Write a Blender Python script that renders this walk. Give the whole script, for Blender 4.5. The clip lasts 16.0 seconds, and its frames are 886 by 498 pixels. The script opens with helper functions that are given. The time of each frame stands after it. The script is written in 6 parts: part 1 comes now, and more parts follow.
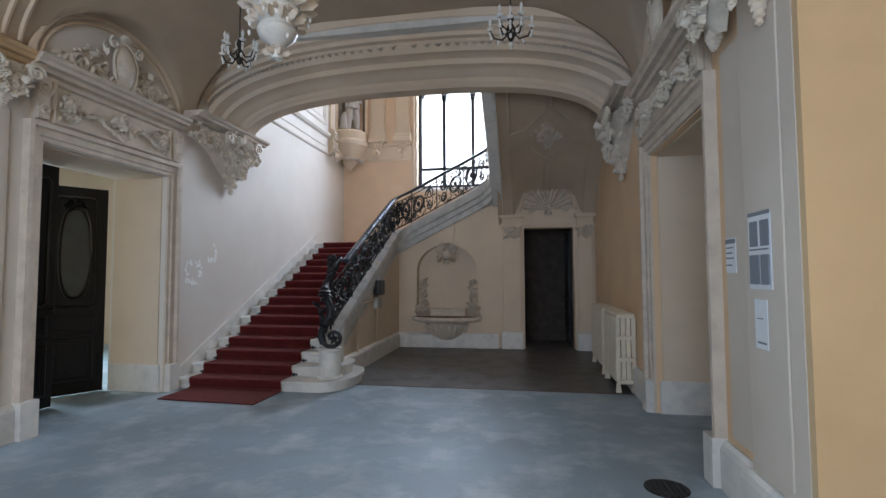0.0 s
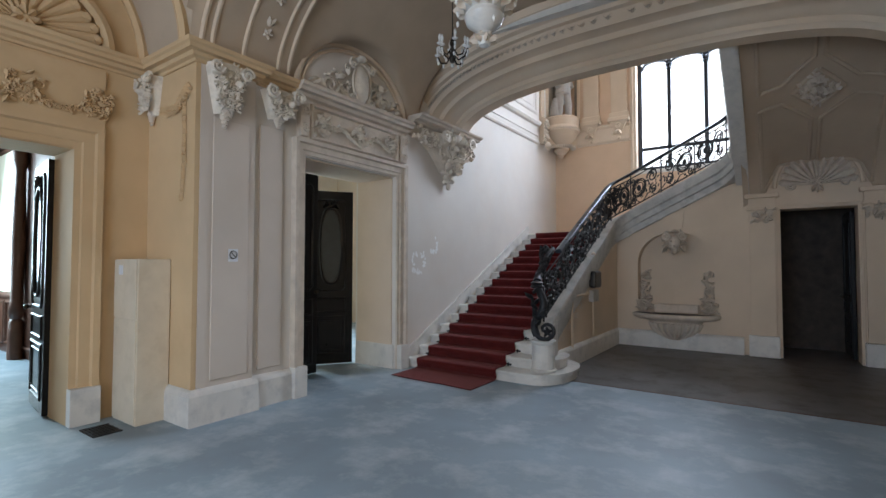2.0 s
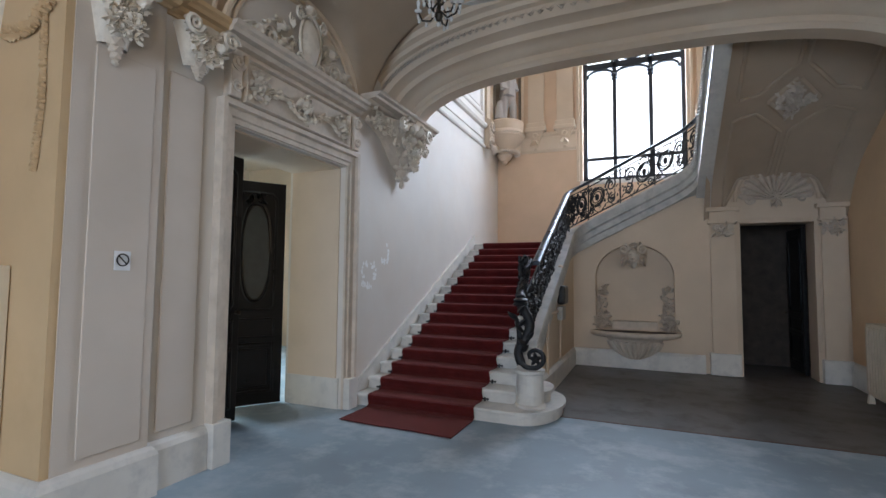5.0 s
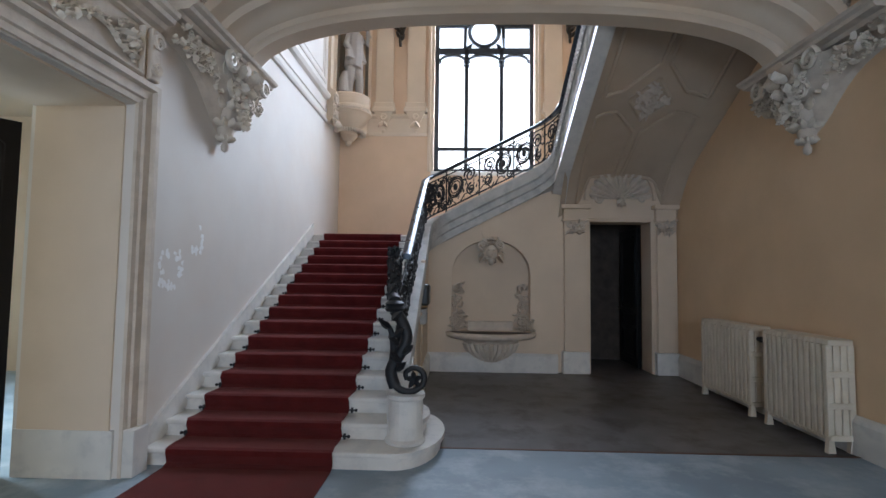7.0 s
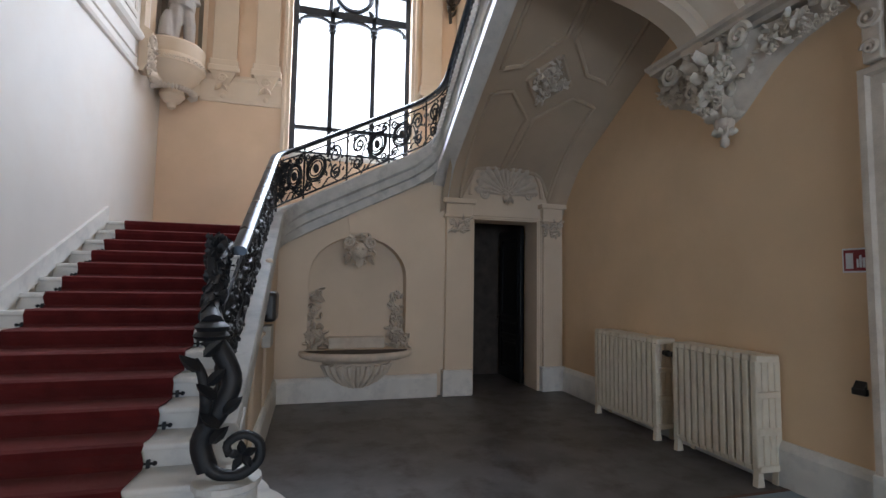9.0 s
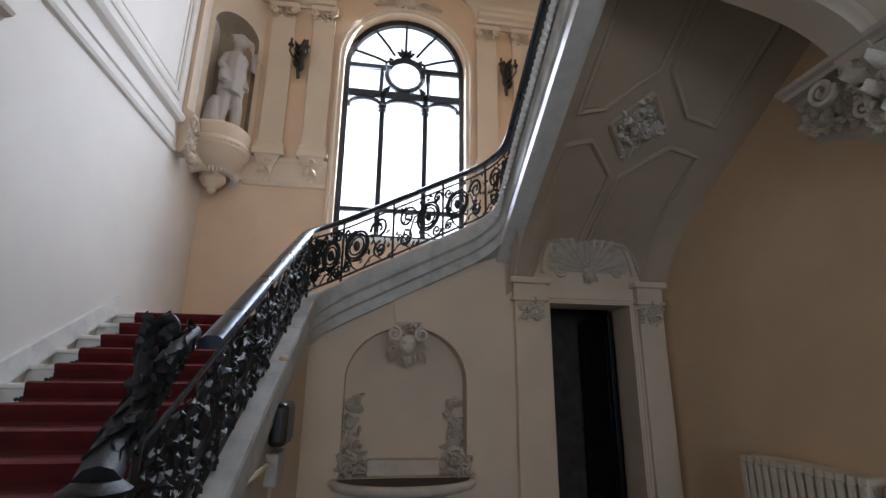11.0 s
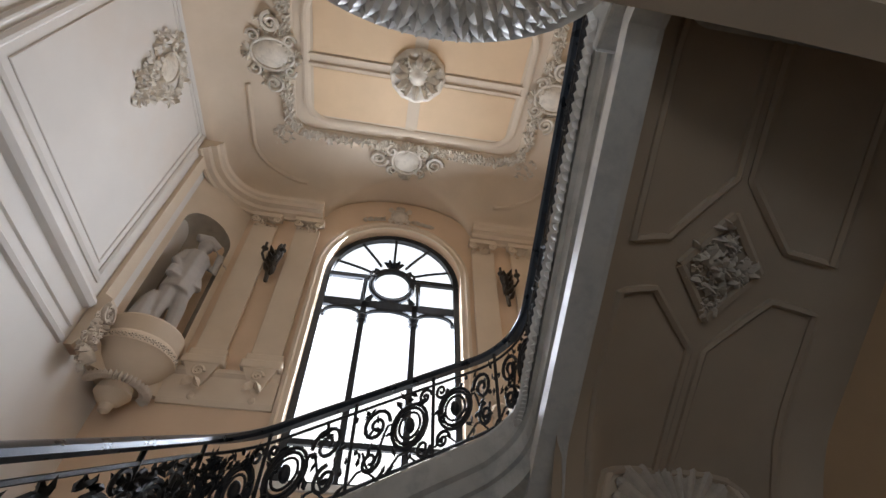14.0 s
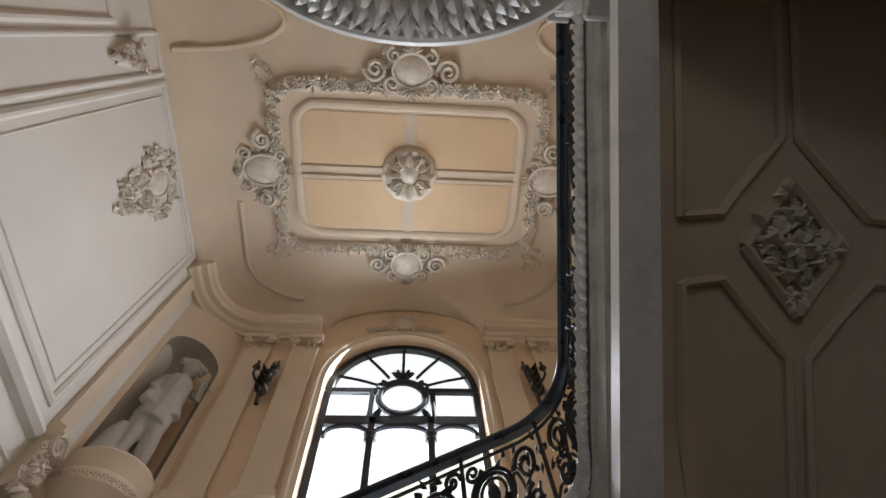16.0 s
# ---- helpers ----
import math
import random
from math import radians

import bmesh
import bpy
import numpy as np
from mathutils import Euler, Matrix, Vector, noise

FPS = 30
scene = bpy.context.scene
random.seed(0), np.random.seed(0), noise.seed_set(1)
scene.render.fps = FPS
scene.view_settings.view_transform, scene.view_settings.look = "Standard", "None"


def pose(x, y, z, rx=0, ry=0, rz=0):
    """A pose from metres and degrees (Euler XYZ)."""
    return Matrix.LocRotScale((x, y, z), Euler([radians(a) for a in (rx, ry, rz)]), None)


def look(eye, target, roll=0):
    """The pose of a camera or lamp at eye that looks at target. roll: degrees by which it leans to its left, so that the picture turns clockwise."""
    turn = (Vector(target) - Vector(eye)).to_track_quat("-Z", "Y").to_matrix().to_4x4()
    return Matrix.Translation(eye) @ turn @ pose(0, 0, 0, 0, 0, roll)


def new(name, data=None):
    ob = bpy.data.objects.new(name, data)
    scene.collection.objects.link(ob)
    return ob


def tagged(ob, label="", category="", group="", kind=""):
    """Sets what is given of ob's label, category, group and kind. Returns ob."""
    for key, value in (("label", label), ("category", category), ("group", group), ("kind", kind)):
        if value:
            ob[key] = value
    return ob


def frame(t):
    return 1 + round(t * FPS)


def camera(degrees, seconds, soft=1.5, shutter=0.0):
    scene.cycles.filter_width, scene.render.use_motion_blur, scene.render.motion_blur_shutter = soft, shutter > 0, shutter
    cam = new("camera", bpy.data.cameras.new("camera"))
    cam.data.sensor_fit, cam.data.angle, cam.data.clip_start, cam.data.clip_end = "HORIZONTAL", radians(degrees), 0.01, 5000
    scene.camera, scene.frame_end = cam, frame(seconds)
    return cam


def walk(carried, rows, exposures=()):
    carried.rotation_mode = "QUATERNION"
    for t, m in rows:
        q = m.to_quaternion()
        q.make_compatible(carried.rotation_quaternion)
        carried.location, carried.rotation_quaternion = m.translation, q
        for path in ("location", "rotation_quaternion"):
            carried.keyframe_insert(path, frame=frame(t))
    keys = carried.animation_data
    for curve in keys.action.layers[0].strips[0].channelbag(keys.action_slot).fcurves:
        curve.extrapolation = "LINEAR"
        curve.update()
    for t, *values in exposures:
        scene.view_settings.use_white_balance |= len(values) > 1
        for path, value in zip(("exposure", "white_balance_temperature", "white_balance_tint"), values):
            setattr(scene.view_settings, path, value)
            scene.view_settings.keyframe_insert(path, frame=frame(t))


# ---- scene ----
cam = camera(85.9, 16.0)
U = 1.25                               # metres to one unit of the plan below
METRES, EYE, TILT, LEAN, TURN = 7.5 * U, 1.3 * U, 0.0, 0.0, 9.7
ROWS = [
    (0.0, 0.0, 0.0, 0.0, 0.01, 3.01, 0.24),
    (0.5, 0.0002, 0.008, 0.0003, 8.13, 3.33, 0.28),
    (1.0, 0.0019, 0.0129, 0.0006, 12.11, 3.44, 0.22),
    (1.5, 0.0026, 0.0173, 0.0008, 15.7, 3.03, 0.08),
    (2.0, -0.0044, 0.0253, 0.0003, 25.25, 1.94, -0.06),
    (2.5, -0.0226, 0.0316, -0.0017, 37.79, 3.02, -0.05),
    (3.0, -0.0454, 0.0414, -0.003, 41.28, 4.6, -0.08),
    (3.5, -0.0774, 0.0527, -0.0003, 35.99, 4.83, -0.18),
    (4.0, -0.0988, 0.0717, 0.0011, 28.91, 4.43, -0.29),
    (4.5, -0.1169, 0.1, 0.0029, 22.46, 3.79, -0.43),
    (5.0, -0.1404, 0.1273, 0.0007, 13.46, 3.48, -0.54),
    (7.5, -0.2043, 0.3103, 0.0005, -12.94, 3.34, -0.73),
    (8.0, -0.1977, 0.3518, 0.001, -20.25, 2.93, -0.81),
    (8.5, -0.1906, 0.3954, 0.0007, -28.06, 2.75, -0.88),
    (9.0, -0.1829, 0.4311, 0.001, -25.08, 4.14, -0.91),
    (11.5, -0.1219, 0.6043, 0.0101, -18.24, 18.73, -0.38),
    (12.0, -0.1076, 0.6444, 0.0136, -20.98, 22.2, -0.45),
    (12.5, -0.0935, 0.6773, 0.0135, -19.56, 27.45, -0.33),
    (13.0, -0.0818, 0.7097, 0.0165, -18.88, 33.97, -0.31),
    (13.5, -0.0725, 0.746, 0.0198, -20.12, 40.87, -0.25),
    (14.0, -0.065, 0.7739, 0.0217, -19.02, 47.82, -0.21),
    (14.5, -0.0533, 0.7998, 0.0232, -18.44, 54.23, -0.2),
    (15.0, -0.0444, 0.8242, 0.0227, -20.33, 59.28, 0.03),
    (15.5, -0.0411, 0.854, 0.0249, -16.25, 62.57, 2.54),
    (16.0, -0.0338, 0.8794, 0.0253, -12.92, 65.65, 2.88),
]
walk(cam, [(t, pose(0, 0, EYE, TILT, LEAN, TURN) @ pose(METRES * x, METRES * y, METRES * z, 90 + pitch, roll, yaw)) for t, x, y, z, yaw, pitch, roll in ROWS],
     exposures=[(0.0, 0.33, 5950, 8), (3.0, 0.27, 6000, 8), (5.0, 0.35, 5900, 8), (7.5, 0.37, 5800, 8), (9.0, 0.38, 6050, 9), (11.5, -0.1, 6050, 9), (13.5, -0.38, 6450, 10), (16.0, -0.62, 6900, 10)])
# world and light
world = bpy.data.worlds.new("sky")
scene.world = world
world.use_nodes = True
_wn = world.node_tree.nodes
_sky = _wn.new("ShaderNodeTexSky")
_sky.sky_type, _sky.sun_disc = "NISHITA", False
_sky.sun_elevation, _sky.sun_rotation = radians(40), radians(20)
world.node_tree.links.new(_sky.outputs[0], _wn["Background"].inputs[0])
_wn["Background"].inputs[1].default_value = 0.12


def area_light(name, m, sx, sy, watts, colour):
    d = bpy.data.lights.new(name, "AREA")
    d.shape, d.size, d.size_y, d.energy, d.color = "RECTANGLE", sx * U, sy * U, watts * U * U, colour
    ob = new(name, d)
    m = m.copy()
    m.translation *= U
    ob.matrix_world = m
    return ob


area_light("stair_window_light", look((-1.4, 10.62, 5.0), (-1.9, 6.5, 3.4)), 1.7, 3.4, 350, (0.78, 0.86, 1.0))
area_light("entrance_light", look((-1.4, -3.85, 2.1), (-1.4, 4.0, 1.6)), 3.2, 2.6, 158, (0.72, 0.84, 1.0))
area_light("fireplace_side_light", look((1.9, -2.2, 1.9), (-4.0, 0.8, 1.6)), 1.6, 2.2, 70, (1.0, 0.75, 0.48))
area_light("library_window_light", look((-9.9, 1.0, 2.0), (-5.0, 1.4, 0.8)), 1.6, 2.0, 200, (0.75, 0.94, 1.0))
area_light("side_room_window_light", look((-7.6, 5.2, 2.0), (-4.8, 4.1, 0.6)), 1.6, 2.0, 130, (0.8, 0.94, 1.0))
# Unseen fill added to brighten the stair ceiling; no window stands here.
area_light("upper_hall_fill_light", look((-1.4, 1.3, 6.3), (-1.4, 8.5, 7.0)), 3.0, 1.8, 30, (1.0, 0.95, 0.88))


# ---- materials ----
def material(name, colour, rough=0.6, metal=0.0, scale=4.0, vary=0.12, bump=0.12, fine=60.0, stain=None, stain_amount=0.3, stain_scale=1.2, island=0.0):
    m = bpy.data.materials.new(name)
    m.use_nodes = True
    n, l = m.node_tree.nodes, m.node_tree.links
    b = n["Principled BSDF"]
    b.inputs["Roughness"].default_value, b.inputs["Metallic"].default_value = rough, metal
    co = n.new("ShaderNodeTexCoord")
    big = n.new("ShaderNodeTexNoise")
    big.inputs["Scale"].default_value, big.inputs["Detail"].default_value = scale, 6
    l.new(co.outputs["Object"], big.inputs["Vector"])
    ramp = n.new("ShaderNodeValToRGB")
    ramp.color_ramp.elements[0].position, ramp.color_ramp.elements[1].position = 0.3, 0.7
    ramp.color_ramp.elements[0].color = (*[c * (1 - vary) for c in colour], 1)
    ramp.color_ramp.elements[1].color = (*[min(1, c * (1 + vary)) for c in colour], 1)
    l.new(big.outputs["Fac"], ramp.inputs["Fac"])
    out = ramp.outputs["Color"]
    if stain:
        sn = n.new("ShaderNodeTexNoise")
        sn.inputs["Scale"].default_value, sn.inputs["Detail"].default_value = stain_scale, 8
        sn.inputs["Roughness"].default_value = 0.65
        l.new(co.outputs["Object"], sn.inputs["Vector"])
        sr = n.new("ShaderNodeMapRange")
        sr.inputs["From Min"].default_value, sr.inputs["From Max"].default_value = 0.48, 0.68
        sr.inputs["To Max"].default_value = stain_amount
        l.new(sn.outputs["Fac"], sr.inputs["Value"])
        mx = n.new("ShaderNodeMix")
        mx.data_type = "RGBA"
        l.new(sr.outputs[0], mx.inputs["Factor"])
        l.new(out, mx.inputs["A"])
        mx.inputs["B"].default_value = (*stain, 1)
        out = mx.outputs["Result"]
    if island:
        gi = n.new("ShaderNodeObjectInfo")
        hv = n.new("ShaderNodeHueSaturation")
        mr = n.new("ShaderNodeMapRange")
        mr.inputs["To Min"].default_value, mr.inputs["To Max"].default_value = 1 - island, 1 + island
        l.new(gi.outputs["Random"], mr.inputs["Value"])
        l.new(mr.outputs[0], hv.inputs["Value"])
        l.new(out, hv.inputs["Color"])
        out = hv.outputs["Color"]
    l.new(out, b.inputs["Base Color"])
    fn = n.new("ShaderNodeTexNoise")
    fn.inputs["Scale"].default_value, fn.inputs["Detail"].default_value = fine, 4
    l.new(co.outputs["Object"], fn.inputs["Vector"])
    bp = n.new("ShaderNodeBump")
    bp.inputs["Strength"].default_value, bp.inputs["Distance"].default_value = bump, 0.01
    l.new(fn.outputs["Fac"], bp.inputs["Height"])
    l.new(bp.outputs["Normal"], b.inputs["Normal"])
    rr = n.new("ShaderNodeMapRange")
    rr.inputs["To Min"].default_value, rr.inputs["To Max"].default_value = max(0.03, rough - 0.12), min(1, rough + 0.12)
    l.new(big.outputs["Fac"], rr.inputs["Value"])
    l.new(rr.outputs[0], b.inputs["Roughness"])
    return m


M_WALL = material("cream_plaster", (0.68, 0.56, 0.43), 0.7, stain=(0.55, 0.44, 0.31), stain_amount=0.35, stain_scale=0.7, scale=1.5, vary=0.05, fine=90)
M_OCHRE = material("yellowed_plaster", (0.62, 0.45, 0.265), 0.7, stain=(0.48, 0.33, 0.18), stain_amount=0.4, stain_scale=0.7, scale=1.5, vary=0.06, fine=90)
M_PIER = material("greyed_pier_plaster", (0.62, 0.55, 0.48), 0.65, stain=(0.55, 0.47, 0.38), stain_amount=0.35, stain_scale=0.9, scale=1.5, vary=0.05, fine=90)
M_TAN = material("tan_plaster", (0.74, 0.535, 0.335), 0.7, stain=(0.62, 0.43, 0.25), stain_amount=0.3, stain_scale=0.8, scale=1.5, vary=0.05, fine=90)
M_STAIRWALL = material("pale_plaster", (0.69, 0.65, 0.60), 0.6, stain=(0.66, 0.52, 0.4), stain_amount=0.25, stain_scale=0.6, scale=1.5, vary=0.04, fine=90)
M_PEACH = material("peach_plaster", (0.68, 0.50, 0.35), 0.7, stain=(0.58, 0.42, 0.27), stain_amount=0.35, stain_scale=0.8, scale=1.5, vary=0.05, fine=90)
M_STONE = material("grey_plaster_ornament", (0.63, 0.55, 0.46), 0.7, stain=(0.42, 0.35, 0.28), stain_amount=0.35, stain_scale=9, scale=5, vary=0.1, fine=70, bump=0.25)
M_ORN = material("pale_stucco_relief", (0.72, 0.65, 0.55), 0.55, stain=(0.40, 0.34, 0.27), stain_amount=0.5, stain_scale=9, scale=5, vary=0.1, fine=70, bump=0.2)
# Stained cream plaster; the shade under vault and soffit darkens the base colour.
M_VAULT = material("shaded_vault_plaster", (0.49, 0.395, 0.295), 0.75, stain=(0.42, 0.35, 0.26), stain_amount=0.4, stain_scale=0.9, scale=2, vary=0.06)
M_MARBLE = material("white_marble", (0.68, 0.66, 0.62), 0.35, stain=(0.42, 0.42, 0.42), stain_amount=0.5, stain_scale=5, scale=3, vary=0.08, bump=0.05)
M_STRING = material("grey_marble", (0.46, 0.45, 0.42), 0.45, stain=(0.26, 0.26, 0.25), stain_amount=0.6, stain_scale=5, scale=4, vary=0.15, bump=0.1)
M_FLOOR = material("dusty_pale_floor", (0.25, 0.32, 0.38), 0.52, stain=(0.47, 0.53, 0.57), stain_amount=0.75, stain_scale=1.9, scale=0.9, vary=0.22, fine=25, bump=0.04)
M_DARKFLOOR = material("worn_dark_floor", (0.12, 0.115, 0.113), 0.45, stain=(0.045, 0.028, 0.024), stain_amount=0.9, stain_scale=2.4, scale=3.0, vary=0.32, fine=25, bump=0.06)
M_CARPET = material("red_carpet", (0.09, 0.012, 0.012), 0.95, stain=(0.055, 0.009, 0.009), stain_amount=0.5, stain_scale=4, scale=6, vary=0.2, fine=260, bump=0.6)
M_IRON = material("wrought_iron", (0.010, 0.011, 0.014), 0.55, 0.0, scale=20, vary=0.3, fine=120, bump=0.2)
M_RAIL = material("iron_handrail", (0.04, 0.05, 0.065), 0.3, 0.6, scale=10, vary=0.2, fine=100, bump=0.05)
M_DARKWOOD = material("black_wood", (0.006, 0.006, 0.007), 0.33, scale=8, vary=0.3, fine=60, bump=0.15)
M_BROWNWOOD = material("brown_panelling", (0.095, 0.042, 0.026), 0.4, scale=5, vary=0.3, fine=50, bump=0.15)
M_RAD = material("cream_radiator_paint", (0.70, 0.62, 0.49), 0.4, stain=(0.5, 0.42, 0.3), stain_amount=0.3, stain_scale=6, scale=5, vary=0.05, bump=0.05)
M_WINFRAME = material("window_iron", (0.02, 0.024, 0.03), 0.4, 0.4, scale=20, vary=0.2)
M_CRYSTAL = material("cut_crystal", (0.8, 0.78, 0.75), 0.06, scale=30, vary=0.1, bump=0.02)
M_BRASS = material("dark_brass", (0.05, 0.04, 0.03), 0.4, 0.5, scale=30, vary=0.2)
M_STATUE = material("weathered_statue_plaster", (0.42, 0.39, 0.36), 0.7, stain=(0.32, 0.3, 0.27), stain_amount=0.4, stain_scale=6, scale=6, vary=0.08, bump=0.15)
# About half the wall plaster's value: the hollow's shade is in this colour.
M_NICHE = material("shaded_niche_plaster", (0.34, 0.29, 0.23), 0.8, stain=(0.22, 0.18, 0.14), stain_amount=0.5, stain_scale=3)
M_PAPER = material("white_paper", (0.74, 0.76, 0.80), 0.6, scale=20, vary=0.03, bump=0.02)
M_INK = material("grey_print", (0.2, 0.22, 0.26), 0.7, scale=20, vary=0.05)
M_RED = material("red_sign", (0.22, 0.012, 0.018), 0.4, scale=20, vary=0.03, bump=0.02)
M_MORTAR = material("ashy_mortar", (0.22, 0.17, 0.115), 0.95, stain=(0.06, 0.045, 0.035), stain_amount=0.7, stain_scale=3, scale=6, vary=0.3)
M_BRICK = material("fire_brick", (0.15, 0.095, 0.06), 0.85, stain=(0.06, 0.045, 0.035), stain_amount=0.7, stain_scale=6, scale=9, vary=0.2, island=0.35)
M_PEEL = material("bare_white_plaster", (0.88, 0.88, 0.87), 0.8, scale=12, vary=0.06)
# Near-black: darkness of the back room, also the basin disc and grate.
M_NEARBLACK = material("near_black_fill", (0.07, 0.055, 0.045), 0.95, scale=6, vary=0.3)
M_BLACK = material("black_plastic", (0.015, 0.015, 0.016), 0.35, scale=20, vary=0.1, bump=0.03)
for _m, _s in ((M_DARKWOOD, 0.3), (M_WALL, 0.25), (M_OCHRE, 0.25), (M_STAIRWALL, 0.3), (M_VAULT, 0.2), (M_STONE, 0.25), (M_PEACH, 0.25), (M_CARPET, 0.05)):
    _m.node_tree.nodes["Principled BSDF"].inputs["Specular IOR Level"].default_value = _s
_cb = M_CARPET.node_tree.nodes["Principled BSDF"]
_cb.inputs["Sheen Weight"].default_value, _cb.inputs["Sheen Roughness"].default_value = 0.28, 0.5
_cb.inputs["Sheen Tint"].default_value = (0.9, 0.45, 0.42, 1)
M_GLASSY = material("dark_glass", (0.05, 0.06, 0.065), 0.08, scale=10, vary=0.1, bump=0.01)


def glow(name, colour, strength):
    m = bpy.data.materials.new(name)
    m.use_nodes = True
    b = m.node_tree.nodes["Principled BSDF"]
    b.inputs["Base Color"].default_value = (*colour, 1)
    b.inputs["Emission Color"].default_value = (*colour, 1)
    b.inputs["Emission Strength"].default_value = strength
    return m


M_SKY = glow("bright_sky", (0.90, 0.95, 1.0), 1.35)


# ---- mesh helpers ----
def finish(ob, bm, mat, smooth=False):
    sharp = 1.25 if mat in (M_ORN, M_STONE, M_IRON) else 0.7
    smooth = smooth or mat is M_ORN
    bmesh.ops.recalc_face_normals(bm, faces=bm.faces)
    if smooth:
        for f in bm.faces:
            f.smooth = True
        for e in bm.edges:
            if len(e.link_faces) == 2 and e.calc_face_angle(0) > sharp:
                e.smooth = False
    bmesh.ops.scale(bm, vec=(U, U, U), verts=bm.verts)
    bm.to_mesh(ob.data)
    bm.free()
    ob.data.materials.append(mat)


def solid(name, bm, mat, label="", category="", kind="", group="", smooth=False):
    ob = new(name, bpy.data.meshes.new(name))
    finish(ob, bm, mat, smooth)
    return tagged(ob, label, category, group, kind)


def thing(name, label, category, at=(0, 0, 0), group="", kind=""):
    ob = new(name)
    ob.matrix_world = Matrix.Translation(Vector(at) * U)
    return tagged(ob, label, category, group, kind)


def part(name, bm, mat, parent, label="", smooth=False):
    """The bmesh, in the parent's own coordinates, as one mesh under it."""
    ob = new(name, bpy.data.meshes.new(name))
    finish(ob, bm, mat, smooth)
    ob.parent = parent
    return tagged(ob, label, kind="stuff" if name in ("leafwork", "garland", "wreath", "drops", "crystal_drops") else "")


def box(bm, x0, x1, y0, y1, z0, z1, bevel=0.0, m=None):
    g = bmesh.ops.create_cube(bm, size=1, matrix=Matrix.Translation(((x0 + x1) / 2, (y0 + y1) / 2, (z0 + z1) / 2)) @ Matrix.Diagonal((abs(x1 - x0), abs(y1 - y0), abs(z1 - z0), 1)))
    vs = g["verts"]
    if bevel:
        es = list({e for v in vs for e in v.link_edges})
        r = bmesh.ops.bevel(bm, geom=es, offset=bevel, segments=2, affect="EDGES", profile=0.5)
        vs = list({v for f in r["faces"] for v in f.verts} | {v for v in vs if v.is_valid})
    if m:
        bmesh.ops.transform(bm, matrix=m, verts=vs)
    return bm


def cube(*a, **k):
    return box(bmesh.new(), *a, **k)


def prism(bm, pts, axis, a, b):
    """Extrudes a closed outline between a and b along the axis; pts are the two other coordinates in order x, y, z."""
    def at(p, h):
        return (h, *p) if axis == "x" else (p[0], h, p[1]) if axis == "y" else (*p, h)
    lo, hi = [bm.verts.new(at(p, a)) for p in pts], [bm.verts.new(at(p, b)) for p in pts]
    n = len(pts)
    for i in range(n):
        bm.faces.new((lo[i], lo[(i + 1) % n], hi[(i + 1) % n], hi[i]))
    f1, f2 = bm.faces.new(lo), bm.faces.new(hi)
    bmesh.ops.triangulate(bm, faces=[f1, f2])
    return bm


def loft(bm, rows, close_rows=False, close_ring=False):
    """Skin over rows of points, all of one length."""
    vs = [[bm.verts.new(p) for p in r] for r in rows]
    n, k = len(vs), len(vs[0])
    for i in range(n if close_rows else n - 1):
        for j in range(k if close_ring else k - 1):
            bm.faces.new((vs[i][j], vs[(i + 1) % n][j], vs[(i + 1) % n][(j + 1) % k], vs[i][(j + 1) % k]))
    return vs


def tube(bm, pts, r, sides=6, taper=None):
    """A round bar along a line of points."""
    pts = [Vector(p) for p in pts]
    rings, up = [], None
    for i, p in enumerate(pts):
        d = (pts[min(i + 1, len(pts) - 1)] - pts[max(i - 1, 0)]).normalized()
        if up is None:
            up = d.orthogonal().normalized()
        up = (up - d * up.dot(d)).normalized()
        side = d.cross(up)
        rad = r * (1 if taper is None else 1 + (taper - 1) * i / (len(pts) - 1))
        rings.append([p + rad * (up * math.cos(a) + side * math.sin(a)) for a in [2 * math.pi * j / sides for j in range(sides)]])
    vs = loft(bm, rings, close_ring=True)
    bm.faces.new(vs[0][::-1])
    bm.faces.new(vs[-1])
    return bm


def lathe(bm, profile, at=(0, 0, 0), steps=24, a0=0.0, a1=2 * math.pi, sx=1.0, sy=1.0):
    """Turns (radius, z) pairs about a vertical axis."""
    full = abs(a1 - a0 - 2 * math.pi) < 1e-6
    rows = []
    for i in range(steps if full else steps + 1):
        a = a0 + (a1 - a0) * i / steps
        rows.append([(at[0] + sx * r * math.cos(a), at[1] + sy * r * math.sin(a), at[2] + z) for r, z in profile])
    loft(bm, rows, close_rows=full)
    return bm


def ball(bm, at, r, sub=1, squash=(1, 1, 1)):
    bmesh.ops.create_icosphere(bm, subdivisions=sub, radius=r, matrix=Matrix.Translation(at) @ Matrix.Diagonal((*squash, 1)))
    return bm


def plate(name, bm, mat, label, category):
    return solid(name, bm, mat, label, category)


def rng(seed):
    return random.Random(seed)


# ---- the large structure ----
XL, XR, XC = -4.0, 1.2, -1.4          # side walls of hall and stair, middle line
AL, AR = -4.77, 1.97                  # alcove walls
YB, YF = 10.15, 8.45                  # window wall, fountain wall
ST = "structure"


def wall(name, mat, *boxes, label="", kind=ST):
    bm = bmesh.new()
    for b in boxes:
        box(bm, *b)
    return solid(name, bm, mat, label, kind=kind)


wall("floor", M_FLOOR, (-10.5, 5.0, -5.0, 5.44, -0.2, 0.0), (-9.5, -2.26, 5.44, 9.0, -0.2, 0.0), label="pale dusty stone floor with scuffed drag marks")
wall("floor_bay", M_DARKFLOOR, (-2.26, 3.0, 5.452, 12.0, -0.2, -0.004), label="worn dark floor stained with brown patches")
wall("trim_threshold", M_BROWNWOOD, (-2.0, 1.2, 5.434, 5.458, -0.05, 0.004), label="thin dark strip between two floors")

